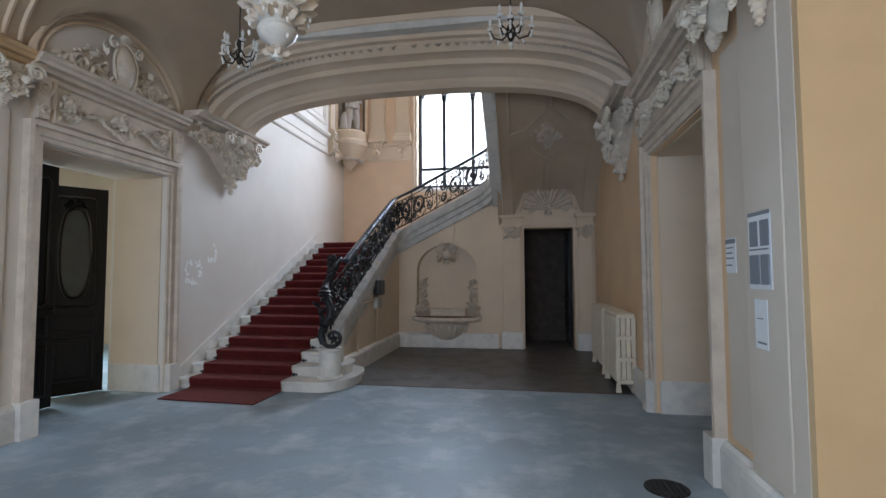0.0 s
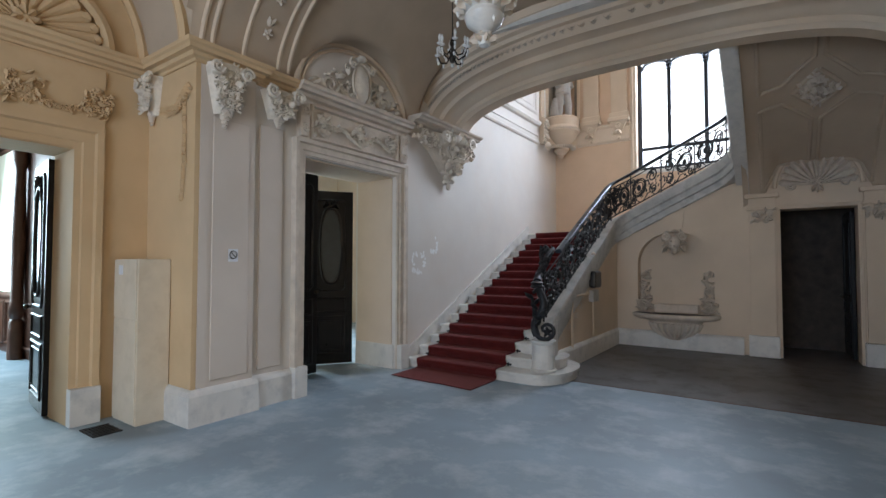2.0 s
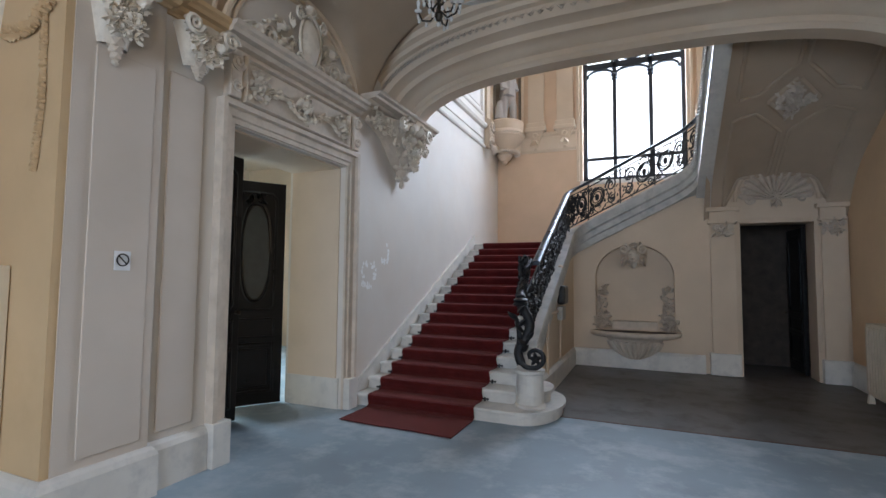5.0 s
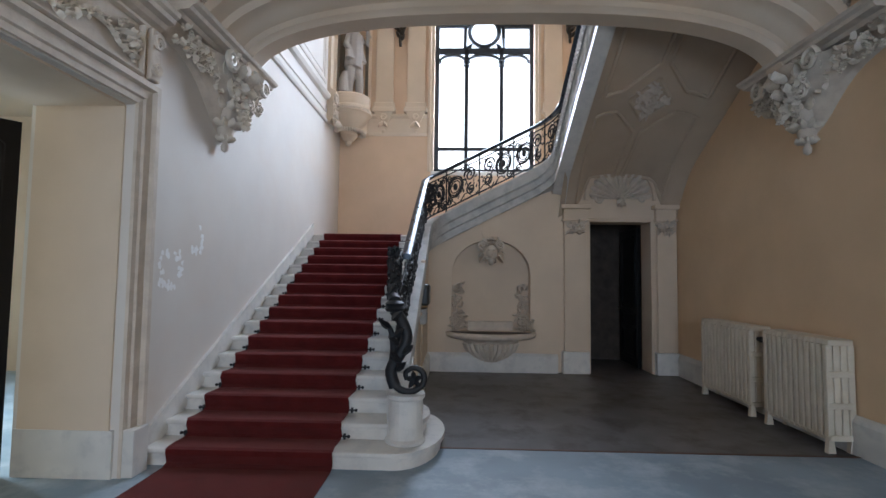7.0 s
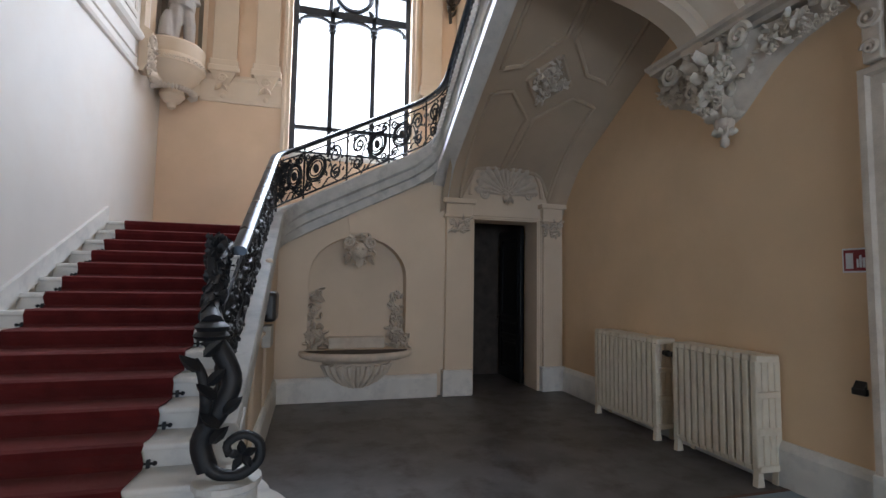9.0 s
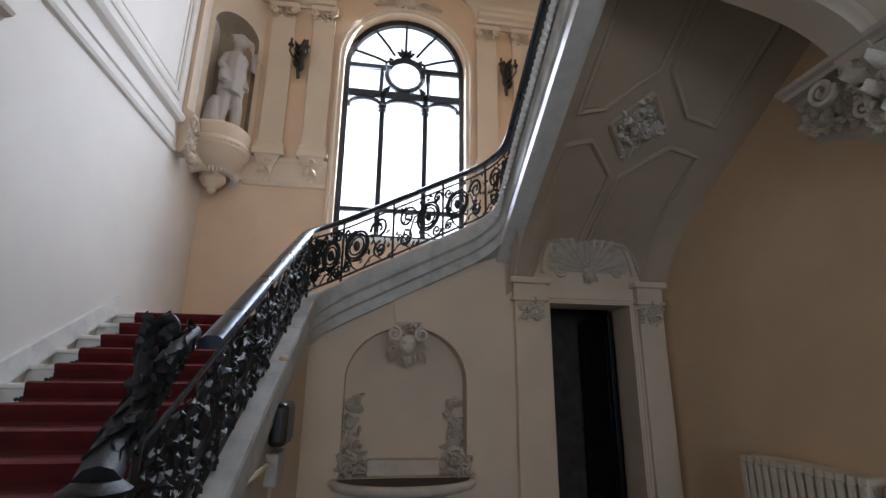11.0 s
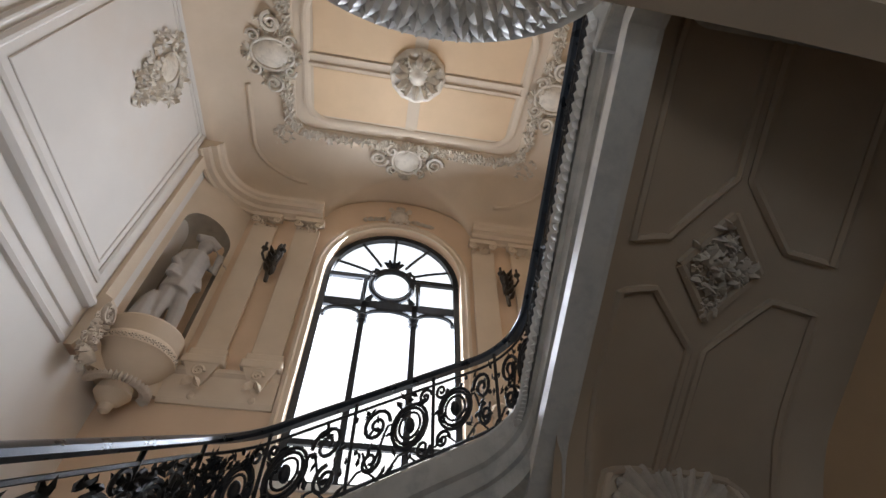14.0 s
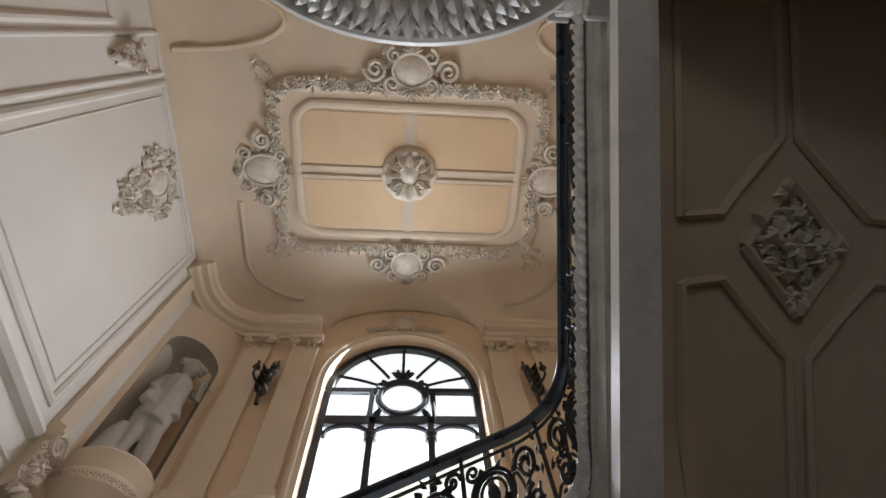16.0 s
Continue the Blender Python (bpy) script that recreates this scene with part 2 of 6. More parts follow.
# side walls of the hall, each with a door opening through it
wall("wall_left", M_STAIRWALL, (XL - 0.7, XL, 2.23, 3.33, 0, 4.0), (XL - 0.7, XL, 4.77, 10.5, 0, 4.0), (XL - 0.7, XL, 3.33, 4.77, 2.42, 4.0),
     (XL - 0.7, XL, -4.2, 10.5, 4.0, 8.2), label="pale plaster wall with peeled patches")
wall("wall_right", M_TAN, (XR, XR + 0.7, 2.23, 3.33, 0, 4.0), (XR, XR + 0.7, 4.77, 10.5, 0, 4.0), (XR, XR + 0.7, 3.33, 4.77, 2.42, 4.0),
     (XR, XR + 0.7, -4.2, 10.5, 4.0, 8.2), label="cream plaster wall")
# alcove walls nearer the entrance
wall("wall_alcove_left", M_OCHRE, (AL - 0.45, AL, -4.2, 0.93, 0, 4.6), (AL - 0.45, AL, 1.62, 2.23, 0, 4.6), (AL - 0.45, AL, 0.93, 1.62, 2.25, 4.6), label="yellowed cream plaster wall")
wall("wall_alcove_right", M_OCHRE, (AR, AR + 0.45, -4.2, 2.23, 0, 4.6), label="yellowed cream plaster wall")
wall("wall_entrance", M_WALL, (AL - 0.45, AR + 0.45, -4.5, -4.2, 0, 8.2), label="plain plaster wall")

# window wall with one tall round-headed opening
WX0, WX1, WZ0, WZS = -2.3, -0.5, 3.18, 5.90
bm = bmesh.new()
box(bm, XL - 0.7, WX0, YB, YB + 0.22, 0, 8.2)
box(bm, WX1, XR + 0.7, YB, YB + 0.22, 0, 8.2)
box(bm, WX0, WX1, YB, YB + 0.22, 0, WZ0)
RW = (WX1 - WX0) / 2
arc = [(XC + RW * math.cos(a), WZS + RW * math.sin(a)) for a in [math.pi * i / 24 for i in range(25)]]
for (xa, za), (xb, zb) in zip(arc, arc[1:]):
    prism(bm, [(xa, za), (xa, 8.2), (xb, 8.2), (xb, zb)], "y", YB, YB + 0.22)
solid("wall_window", bm, M_PEACH, "peach plaster wall round a tall arched window", kind=ST)
solid("backdrop", prism(bmesh.new(), [(-7, -1), (5, -1), (5, 12), (-7, 12)], "y", 13.0, 13.05), M_SKY, "bright overcast sky outside the window", kind=ST)

# fountain wall under the second flight, with a doorway and a shallow niche
bm = bmesh.new()
DX0, DX1, DZ = 0.0, 0.84, 2.1
NX0, NX1, NZ = -1.93, -0.83, 1.35
box(bm, -2.36, NX0, YF, YF + 0.35, 0, 1.98)
box(bm, NX1, -0.45, YF, YF + 0.35, 0, 2.55)
box(bm, NX0, NX1, YF, YF + 0.35, 0, 0.55)
box(bm, NX0, NX1, YF + 0.2, YF + 0.349, 0.55, 1.9)
na = [((NX0 + NX1) / 2 + (NX1 - NX0) / 2 * math.cos(a), NZ + 0.48 * math.sin(a)) for a in [math.pi * i / 20 for i in range(21)]]
for (xa, za), (xb, zb) in zip(na, na[1:]):
    prism(bm, [(xa, za), (xa, 2.08 + 0.47 * (xa - NX0)), (xb, 2.08 + 0.47 * (xb - NX0)), (xb, zb)], "y", YF, YF + 0.35)
prism(bm, [(-2.33, 1.98), (NX0, 1.98), (NX0, 2.12)], "y", YF, YF + 0.35)
prism(bm, [(NX1, 2.55), (-0.45, 2.55), (-0.45, 2.78)], "y", YF, YF + 0.35)
box(bm, -0.45, DX0, YF, YF + 0.35, 0, 3.3)
box(bm, DX1, XR, YF, YF + 0.35, 0, 3.3)
box(bm, DX0, DX1, YF, YF + 0.35, DZ, 3.3)
solid("wall_fountain", bm, M_WALL, "cream wall with an arched niche under the stairs", kind=ST)
# wall under the first flight
SLOPE = 0.153 / 0.30
wall_pts = [(5.35, 0), (8.45, 0), (8.45, 1.85), (5.35, 0.36)]
solid("wall_stair_side", prism(bmesh.new(), wall_pts, "x", -2.36, -2.26), M_WALL, "cream plaster under the stair string", kind=ST)
# The unlit room's darkness is put into the wall colour.
wall("wall_back_room", M_NEARBLACK, (-0.6, 1.9, 9.6, 9.7, 0, 2.9), (-0.6, -0.5, 8.8, 9.6, 0, 2.9), (-0.6, 1.9, 8.8, 9.6, 2.6, 2.7), label="near-black wall of the unlit room beyond, darkness in its colour")

# ---- vault of the hall ----
CZ = 3.0


def main_vault(x):
    half, u = 2.6, abs(x - XC)
    flat = 1.0
    if u <= flat:
        return 4.28
    k = min(1, (u - flat) / (half - flat))
    return CZ + 0.1 + 1.18 * math.sqrt(max(0, 1 - k * k))


def cross_vault(y):
    best = 0
    for yc, h, rise in ((4.06, 0.86, 0.68), (1.16, 0.98, 1.05), (-1.4, 1.3, 1.15)):
        k = (y - yc) / h
        if abs(k) < 1:
            best = max(best, CZ + 0.1 + rise * math.sqrt(1 - k * k))
    return best


def grid_vault(name, x0, x1, y0, y1, height, n, m):
    bm = bmesh.new()
    loft(bm, [[(x, y, height(x, y)) for y in [y0 + (y1 - y0) * j / m for j in range(m + 1)]] for x in [x0 + (x1 - x0) * i / n for i in range(n + 1)]])
    ob = solid(name, bm, M_VAULT, "cream plaster groin vault, shade put into its colour", kind=ST, smooth=True)
    s = ob.modifiers.new("thick", "SOLIDIFY")
    s.thickness, s.offset = 0.06, 1
    return ob


def vault_height(x, y):
    m = main_vault(x)
    if 2.2 < y < 3.12:
        m -= 0.10
    return max(m, cross_vault(y))


grid_vault("ceiling_hall", XL + 0.001, XR - 0.001, -4.2, 5.2, vault_height, 104, 188)
grid_vault("ceiling_alcove_left", AL, XL, -4.2, 2.23, lambda x, y: max(CZ + 0.1, cross_vault(y)), 6, 128)
grid_vault("ceiling_alcove_right", XR, AR, -4.2, 2.23, lambda x, y: max(CZ + 0.1, cross_vault(y)), 6, 128)

# the wide flattened arch between hall and stair, moulded towards the hall
ARCH_PROFILE = [(0.0, 6.1), (0.0, 5.9), (0.03, 5.89), (0.05, 5.86), (0.11, 5.86), (0.13, 5.80), (0.16, 5.78), (0.19, 5.72), (0.20, 5.66), (0.26, 5.64), (0.28, 5.6),
                (0.29, 5.5), (0.40, 5.42), (0.41, 5.36), (0.45, 5.34), (0.47, 5.28), (0.52, 5.26), (0.54, 5.18), (0.62, 5.16)]


def arch_point(a, d):
    """On the flattened curve, at the angle a, d outside the opening."""
    c, s, e = math.cos(a), math.sin(a), 2 / 2.7
    return XC + (2.40 + d * 0.9) * math.copysign(abs(c) ** e, c), 3.02 + (0.66 + d) * abs(s) ** e


bm = bmesh.new()
rows = []
for i in range(81):
    a = math.pi * i / 80
    rows.append([(arch_point(a, d)[0], y, arch_point(a, d)[1]) for d, y in ARCH_PROFILE])
loft(bm, rows)
solid("trim_arch", bm, M_WALL, "moulded plaster arch between hall and staircase", kind=ST, smooth=True)
bm = bmesh.new()
ring = [arch_point(math.pi * i / 80, 0.03) for i in range(81)]
for (xa, za), (xb, zb) in zip(ring, ring[1:]):
    prism(bm, [(xa, za), (xa, 4.2), (xb, 4.2), (xb, zb)], "y", 5.9, 6.09)
for xa, xb in ((XL, ring[-1][0]), (ring[0][0], XR)):
    box(bm, xa, xb, 5.9, 6.09, 3.02, 4.2)
solid("wall_arch", bm, M_WALL, "plaster wall over the wide arch", kind=ST)

# floor of the gallery over the arch, upper ceiling
wall("floor_gallery", M_MARBLE, (XL, XR, -4.2, 6.3, 4.42, 4.55), (XL, -0.5, 5.2, 6.12, 4.13, 4.42), (-0.5, XR, 5.2, 6.3, 4.13, 4.42), label="marble floor of the upper gallery")
HX0, HX1, HY0, HY1 = XL, XR, 6.1, YB


def cove(x, y):
    d = min(x - HX0, HX1 - x, HY1 - y, 1.3)
    dx, dy = min(x - HX0, HX1 - x), HY1 - y
    r = 0.9
    u, v = max(0, 1 - dx / r), max(0, 1 - dy / r)
    k = min(1, math.hypot(u, v))
    z = 6.88 + 0.64 * math.sqrt(max(0, 1 - k * k))
    # the groin over the window
    w = abs(x - XC) / 1.05
    if w < 1:
        z = max(z, 6.84 + 0.60 * (1 - w * w) ** 0.5)
    return min(z, 7.52)


bm = bmesh.new()
loft(bm, [[(x, y, cove(x, y)) for y in [5.6 + (YB - 5.6) * j / 90 for j in range(91)]] for x in [HX0 + (HX1 - HX0) * i / 104 for i in range(105)]])
ob = solid("ceiling_stair", bm, M_WALL, "cream coved plaster ceiling over the staircase", kind=ST, smooth=True)
s = ob.modifiers.new("thick", "SOLIDIFY")
s.thickness, s.offset = 0.06, 1
wall("ceiling_upper_hall", M_PEACH, (XL, XR, -4.2, 5.6, 7.52, 7.6), label="upper hall ceiling")
wall("roof", M_STONE, (-5.3, 2.6, -4.6, 11.0, 8.2, 8.3), label="plain roof slab")

# rooms beyond the two left doorways
wall("wall_side_room", M_WALL, (-8.6, -8.5, 2.4, 8.0, 0, 3.4), (-8.6, -4.7, 7.9, 8.0, 0, 3.4), (-8.6, -4.7, 2.4, 2.5, 0, 3.4), (-8.6, -4.7, 2.4, 8.0, 3.4, 3.5), label="bright plain room beyond the door")
wall("wall_library", M_BROWNWOOD, (-10.5, -10.4, -3.0, 2.4, 0, 3.4), (-10.5, -5.2, -3.0, -2.9, 0, 3.4), (-10.5, -5.2, 2.3, 2.4, 0, 3.4), (-10.5, -5.2, -3.0, 2.4, 3.4, 3.5), label="dark wood panelled room beyond the door")

# ---- staircase ----
RISE, GO, Y0 = 0.119, 0.245, 5.0
XS = -2.26
stair = thing("staircase", "white marble staircase turning up to a gallery", "staircase", kind="")


def tread(bm, x0, x1, y0, y1, z, low, nose=0.03):
    box(bm, x0, x1, y0, y1, low, z - 0.035)
    box(bm, x0, x1, y0 - nose, y1, z - 0.035, z, 0.012)


for k in range(16):
    z, y = RISE * (k + 1), Y0 + GO * k
    bm = bmesh.new()
    y1 = y + GO if k < 15 else YB
    tread(bm, XL, XS, y, y1 + (0.03 if k < 15 else 0), z, z - RISE if k else 0)
    if k < 2:
        r = 0.50 - 0.2 * k
        for rr, z0, z1 in ((r, z - RISE, z - 0.035), (r + 0.03, z - 0.035, z)):
            prism(bm, [(XS - 0.02, y - (rr - r) - 0.002)] + [(XS - 0.02 + (0.31 - 0.12 * k + rr - r) * math.sin(a), y + r - rr * math.cos(a)) for a in [math.pi * i / 16 for i in range(1, 16)]] + [(XS - 0.02, y + r + rr)], "z", z0 + (0.001 if z0 else 0), z1 - 0.001)
    part("step", bm, M_MARBLE, stair)
N2, N3 = 8, 9
L1 = RISE * 16
for k in range(N2):
    z, x = L1 + RISE * (k + 1), -2.35 + 0.235 * k
    part("step", cube(x, x + 0.25 if k < N2 - 1 else XR, YF + 0.05, YB, z - 0.16, z, bevel=0.01), M_MARBLE, stair)
L2 = L1 + RISE * N2
for k in range(N3):
    z, y = L2 + 0.137 * (k + 1), 8.5 - 0.245 * k
    part("step", cube(-0.42, XR, y - (0.26 if k < N3 - 1 else 0.5), y, z - 0.10, z, bevel=0.01), M_MARBLE, stair)


def plan_path(t):
    """The line of the string from the first step (t=0) to the gallery (t=1): x, y, height of its top."""
    pts = RAIL_PLAN
    f = t * (len(pts) - 1)
    i = min(int(f), len(pts) - 2)
    return pts[i].lerp(pts[i + 1], f - i)


def build_plan():
    """The string in plan, with two rounded corners, at even steps."""
    raw = []
    ya, r = 5.45, 0.34
    for i in range(30):
        raw.append((-2.31, ya + (8.45 - r - ya) * i / 30))
    for i in range(13):
        a = math.pi / 2 * i / 12
        raw.append((-2.31 + r - r * math.cos(a), 8.45 - r + r * math.sin(a)))
    for i in range(1, 20):
        raw.append((-2.31 + r + (1.87 - 2 * r) * i / 20, 8.45))
    for i in range(13):
        a = math.pi / 2 * i / 12
        raw.append((-0.44 - r + r * math.sin(a), 8.45 - r + r * math.cos(a)))
    for i in range(1, 25):
        raw.append((-0.44, 8.45 - r - (8.45 - r - 6.3) * i / 24))
    # heights: a steady climb on each flight, eased at the turns
    out, s = [], 0.0
    tot = [0.0]
    for p, q in zip(raw, raw[1:]):
        tot.append(tot[-1] + math.hypot(q[0] - p[0], q[1] - p[1]))
    for p, s in zip(raw, tot):
        z = 0.63 + 0.505 * s + 0.09 * max(0, s - 4.7)
        out.append(Vector((p[0], p[1], z)))
    return out


RAIL_PLAN = build_plan()


# ---- ornament helpers: reliefs are drawn in a frame with u along the wall, v up, w out of it ----
def face(origin, u, v):
    u, v = Vector(u).normalized(), Vector(v).normalized()
    w = u.cross(v)
    return Matrix(((u.x, v.x, w.x, origin[0]), (u.y, v.y, w.y, origin[1]), (u.z, v.z, w.z, origin[2]), (0, 0, 0, 1)))


F_LEFT = face((XL, 0, 0), (0, 1, 0), (0, 0, 1))          # w points into the room
F_RIGHT = face((XR, 0, 0), (0, -1, 0), (0, 0, 1))
F_ALCOVE = face((AL, 0, 0), (0, 1, 0), (0, 0, 1))
F_BACK = face((0, YB, 0), (1, 0, 0), (0, 0, 1))
F_FOUNT = face((0, YF, 0), (1, 0, 0), (0, 0, 1))
F_CEIL = face((0, 0, 7.665), (1, 0, 0), (0, -1, 0))


def leaf(bm, F, u, v, angle, length, width, w=0.0, h=0.35):
    """A pointed carved leaf with a raised rib."""
    c, s = math.cos(angle), math.sin(angle)

    def q(a, b, k):
        return bm.verts.new(F @ Vector((u + a * c - b * s, v + a * s + b * c, w + k)))
    hh = h * width * 1.5
    edge = [(0, 0, 0), (0.18, -0.42, 0), (0.5, -0.5, 0.15), (0.8, -0.26, 0.45), (1, 0, 0.5), (0.8, 0.26, 0.45), (0.5, 0.5, 0.15), (0.18, 0.42, 0)]
    ring = [q(length * a, width * b, hh * k) for a, b, k in edge]
    r1, r2 = q(length * 0.25, 0, hh * 1.0), q(length * 0.68, 0, hh * 1.35)
    for f in ((0, 1, r1), (1, 2, r1), (6, 7, r1), (7, 0, r1), (2, 3, r2), (3, 4, r2), (4, 5, r2), (5, 6, r2)):
        bm.faces.new((ring[f[0]], ring[f[1]], f[2]))
    bm.faces.new((ring[2], r2, r1))
    bm.faces.new((r2, ring[6], r1))


def scroll(bm, F, u, v, r, turns=1.6, start=0.0, hand=1, thick=0.012, w=0.01, grow=0.15, sides=5):
    n = int(14 * turns) + 2
    pts = []
    for i in range(n):
        k = i / (n - 1)
        a, rr = start + hand * 2 * math.pi * turns * k, r * (1 - k) + r * grow * k
        pts.append(F @ Vector((u + rr * math.cos(a), v + rr * math.sin(a), w)))
    tube(bm, pts, thick, sides, 0.75)


def bead(bm, F, u, v, r, w=0.0):
    ball(bm, F @ Vector((u, v, w)), r, 1)


def flower(bm, F, u, v, r, w=0.0, petals=6, turn=0.0):
    for i in range(petals):
        leaf(bm, F, u, v, turn + 2 * math.pi * i / petals, r, r * 0.7, w, 0.5)
    bead(bm, F, u, v, r * 0.28, w + r * 0.2)


def foliage(bm, F, u0, v0, u1, v1, n, size, seed, inside=None, w=0.0):
    """Leaves, blossoms and small scrolls strewn over a patch."""
    r = rng(seed)
    made = 0
    while made < n:
        u, v = r.uniform(u0, u1), r.uniform(v0, v1)
        made += 1
        if inside and not inside(u, v):
            continue
        k, s = r.random(), size * r.uniform(0.6, 1.3)
        if k < 0.6:
            leaf(bm, F, u, v, r.uniform(0, 6.28), s * 1.7, s * 0.8, w, 0.7)
        elif k < 0.8:
            flower(bm, F, u, v, s * 0.8, w + s * 0.15, 5, r.random())
        elif k < 0.92:
            scroll(bm, F, u, v, s * 0.8, 1.3, r.uniform(0, 6.28), r.choice((-1, 1)), s * 0.16, w + s * 0.2)
        else:
            bead(bm, F, u, v, s * 0.4, w + s * 0.1)


def garland(bm, F, line, size, seed, w=0.0, step=0.6):
    """A hanging swag of leaves and blossoms along a line of (u, v)."""
    r = rng(seed)
    for (a, b), (c, d) in zip(line, line[1:]):
        L = math.hypot(c - a, d - b)
        n = max(1, int(L / (size * step)))
        for i in range(n):
            k = i / n
            u, v = a + (c - a) * k, b + (d - b) * k
            base = math.atan2(d - b, c - a)
            leaf(bm, F, u, v, base + r.uniform(0.3, 1.3), size * 1.2, size * 0.55, w, 0.8)
            leaf(bm, F, u, v, base - r.uniform(0.3, 1.3), size * 1.2, size * 0.55, w, 0.8)
            if i % 3 == 0:
                flower(bm, F, u, v, size * 0.65, w + size * 0.25, 5, r.random())


def moulding(bm, line, profile, up=(0, 0, 1), closed=False):
    """Sweeps a profile of (out, up) along a line of points; out is to the right of the way it runs."""
    pts, up = [Vector(p) for p in line], Vector(up)
    n, rows = len(pts), []
    for i, p in enumerate(pts):
        a = pts[i] - pts[i - 1] if (i or closed) else pts[1] - pts[0]
        b = pts[(i + 1) % n] - pts[i] if (i < n - 1 or closed) else pts[-1] - pts[-2]
        s1, s2 = a.cross(up).normalized(), b.cross(up).normalized()
        m = (s1 + s2).normalized()
        m = m / max(0.35, m.dot(s1))
        rows.append([p + m * o + up * h for o, h in profile])
    loft(bm, rows, close_rows=closed, close_ring=True)
    if not closed:
        for row in (rows[0], rows[-1]):
            bm.faces.new([bm.verts.new(q) for q in row])
    return bm


def panel_frame(bm, F, u0, u1, v0, v1, wide=0.03, proud=0.018, cut=0.0):
    """A raised bead round a panel, its corners cut if asked."""
    c = cut
    pts = [(u0 + c, v0), (u1 - c, v0), (u1, v0 + c), (u1, v1 - c), (u1 - c, v1), (u0 + c, v1), (u0, v1 - c), (u0, v0 + c)] if c else [(u0, v0), (u1, v0), (u1, v1), (u0, v1)]
    up = (F.to_3x3() @ Vector((0, 0, 1))).normalized()
    moulding(bm, [F @ Vector((a, b, 0)) for a, b in pts], [(-wide / 2, -0.002), (wide / 2, -0.002), (wide / 2, proud * 0.5), (wide * 0.15, proud), (-wide * 0.2, proud), (-wide / 2, proud * 0.4)], up, True)


CORNICE = [(0, 0), (0.03, 0), (0.04, 0.03), (0.09, 0.05), (0.11, 0.09), (0.17, 0.10), (0.18, 0.14), (0.21, 0.16), (0.22, 0.2), (0, 0.2)]


def scaled(profile, k, kz=None):
    return [(o * k, h * (kz or k)) for o, h in profile]


def cartouche(bm, F, u, v, w, h, seed, proud=0.05):
    """An oval shield in a scrolled border."""
    rows = []
    for i in range(6):
        k = i / 5
        rows.append([F @ Vector((u + w * 0.62 * k * math.cos(a), v + h * 0.8 * k * math.sin(a), proud * math.sqrt(max(0, 1 - 0.8 * k * k)))) for a in [2 * math.pi * j / 20 for j in range(20)]])
    loft(bm, rows[1:], close_ring=True)
    bm.faces.new([bm.verts.new(p) for p in rows[1]])
    tube(bm, [F @ Vector((u + w * 0.7 * math.cos(a), v + h * 0.88 * math.sin(a), proud * 0.5)) for a in [2 * math.pi * j / 26 for j in range(27)]], w * 0.075, 6)
    for sgn in (-1, 1):
        scroll(bm, F, u + sgn * w * 0.72, v + h * 0.72, w * 0.3, 1.4, math.pi / 2, -sgn, w * 0.075, proud * 0.6)
        scroll(bm, F, u + sgn * w * 0.66, v - h * 0.72, w * 0.28, 1.4, -math.pi / 2, sgn, w * 0.075, proud * 0.6)
    for i in range(7):
        leaf(bm, F, u, v + h * 0.9, math.pi * (0.1 + 0.8 * i / 6), w * 0.5, w * 0.18, proud * 0.3, 0.8)
        leaf(bm, F, u, v - h * 0.9, -math.pi * (0.1 + 0.8 * i / 6), w * 0.4, w * 0.16, proud * 0.3, 0.8)


def shell(bm, F, u, v, r, h, ribs=11, proud=0.07):
    """A fan of scallop ribs over a base line."""
    for i in range(ribs):
        a = math.pi * (0.04 + 0.92 * i / (ribs - 1))
        ex, ez = r * math.cos(a), h * math.sin(a)
        wide = math.pi * r / ribs * 0.52
        rows = []
        for k in range(5):
            t = 0.12 + 0.88 * k / 4
            cx, cz, ww = u + ex * t, v + ez * t, wide * t
            nx, nz = -math.sin(a), math.cos(a)
            rows.append([F @ Vector((cx + nx * ww * s, cz + nz * ww * s, proud * (0.35 + 0.65 * t) * math.cos(s * 1.4))) for s in (-1, -0.5, 0, 0.5, 1)])
        loft(bm, rows)
        bead(bm, F, u + ex, v + ez, wide * 0.8, proud * 0.4)
    flower(bm, F, u, v + h * 0.08, r * 0.22, proud * 0.6, 7)


# ---- hall: trim ----
def run(name, mat, line, profile, label, closed=False):
    return solid(name, moulding(bmesh.new(), line, profile, closed=closed), mat, label, kind=ST)


BASE = [(0, 0), (0.05, 0), (0.05, 0.24), (0.035, 0.27), (0.015, 0.29), (0, 0.29)]
run("baseboard_left", M_MARBLE, [(XL, 3.17, 0), (XL, 2.75, 0), (XL + 0.05, 2.74, 0), (XL + 0.05, 2.2, 0), (AL + 0.2, 2.2, 0)][::-1], BASE, "veined marble plinth along the pier")
run("baseboard_alcove", M_MARBLE, [(AL, 0.6, 0), (AL, 0.84, 0)], BASE, "marble plinth beside the fireplace")
run("baseboard_right", M_MARBLE, [(AR, 2.2, 0), (XR - 0.05, 2.2, 0), (XR - 0.05, 2.74, 0), (XR, 2.75, 0), (XR, 3.17, 0)], [(-o, h) for o, h in BASE], "marble plinth along the pier")
run("baseboard_bay", M_MARBLE, [(XR, 4.93, 0), (XR, 8.44, 0)], [(-o, h) for o, h in BASE], "marble plinth along the cream wall")
run("baseboard_fountain", M_MARBLE, [(-2.26, 5.45, 0), (-2.26, 8.41, 0), (-0.46, 8.41, 0)], scaled(BASE, 0.8, 0.9), "marble plinth round the fountain bay")

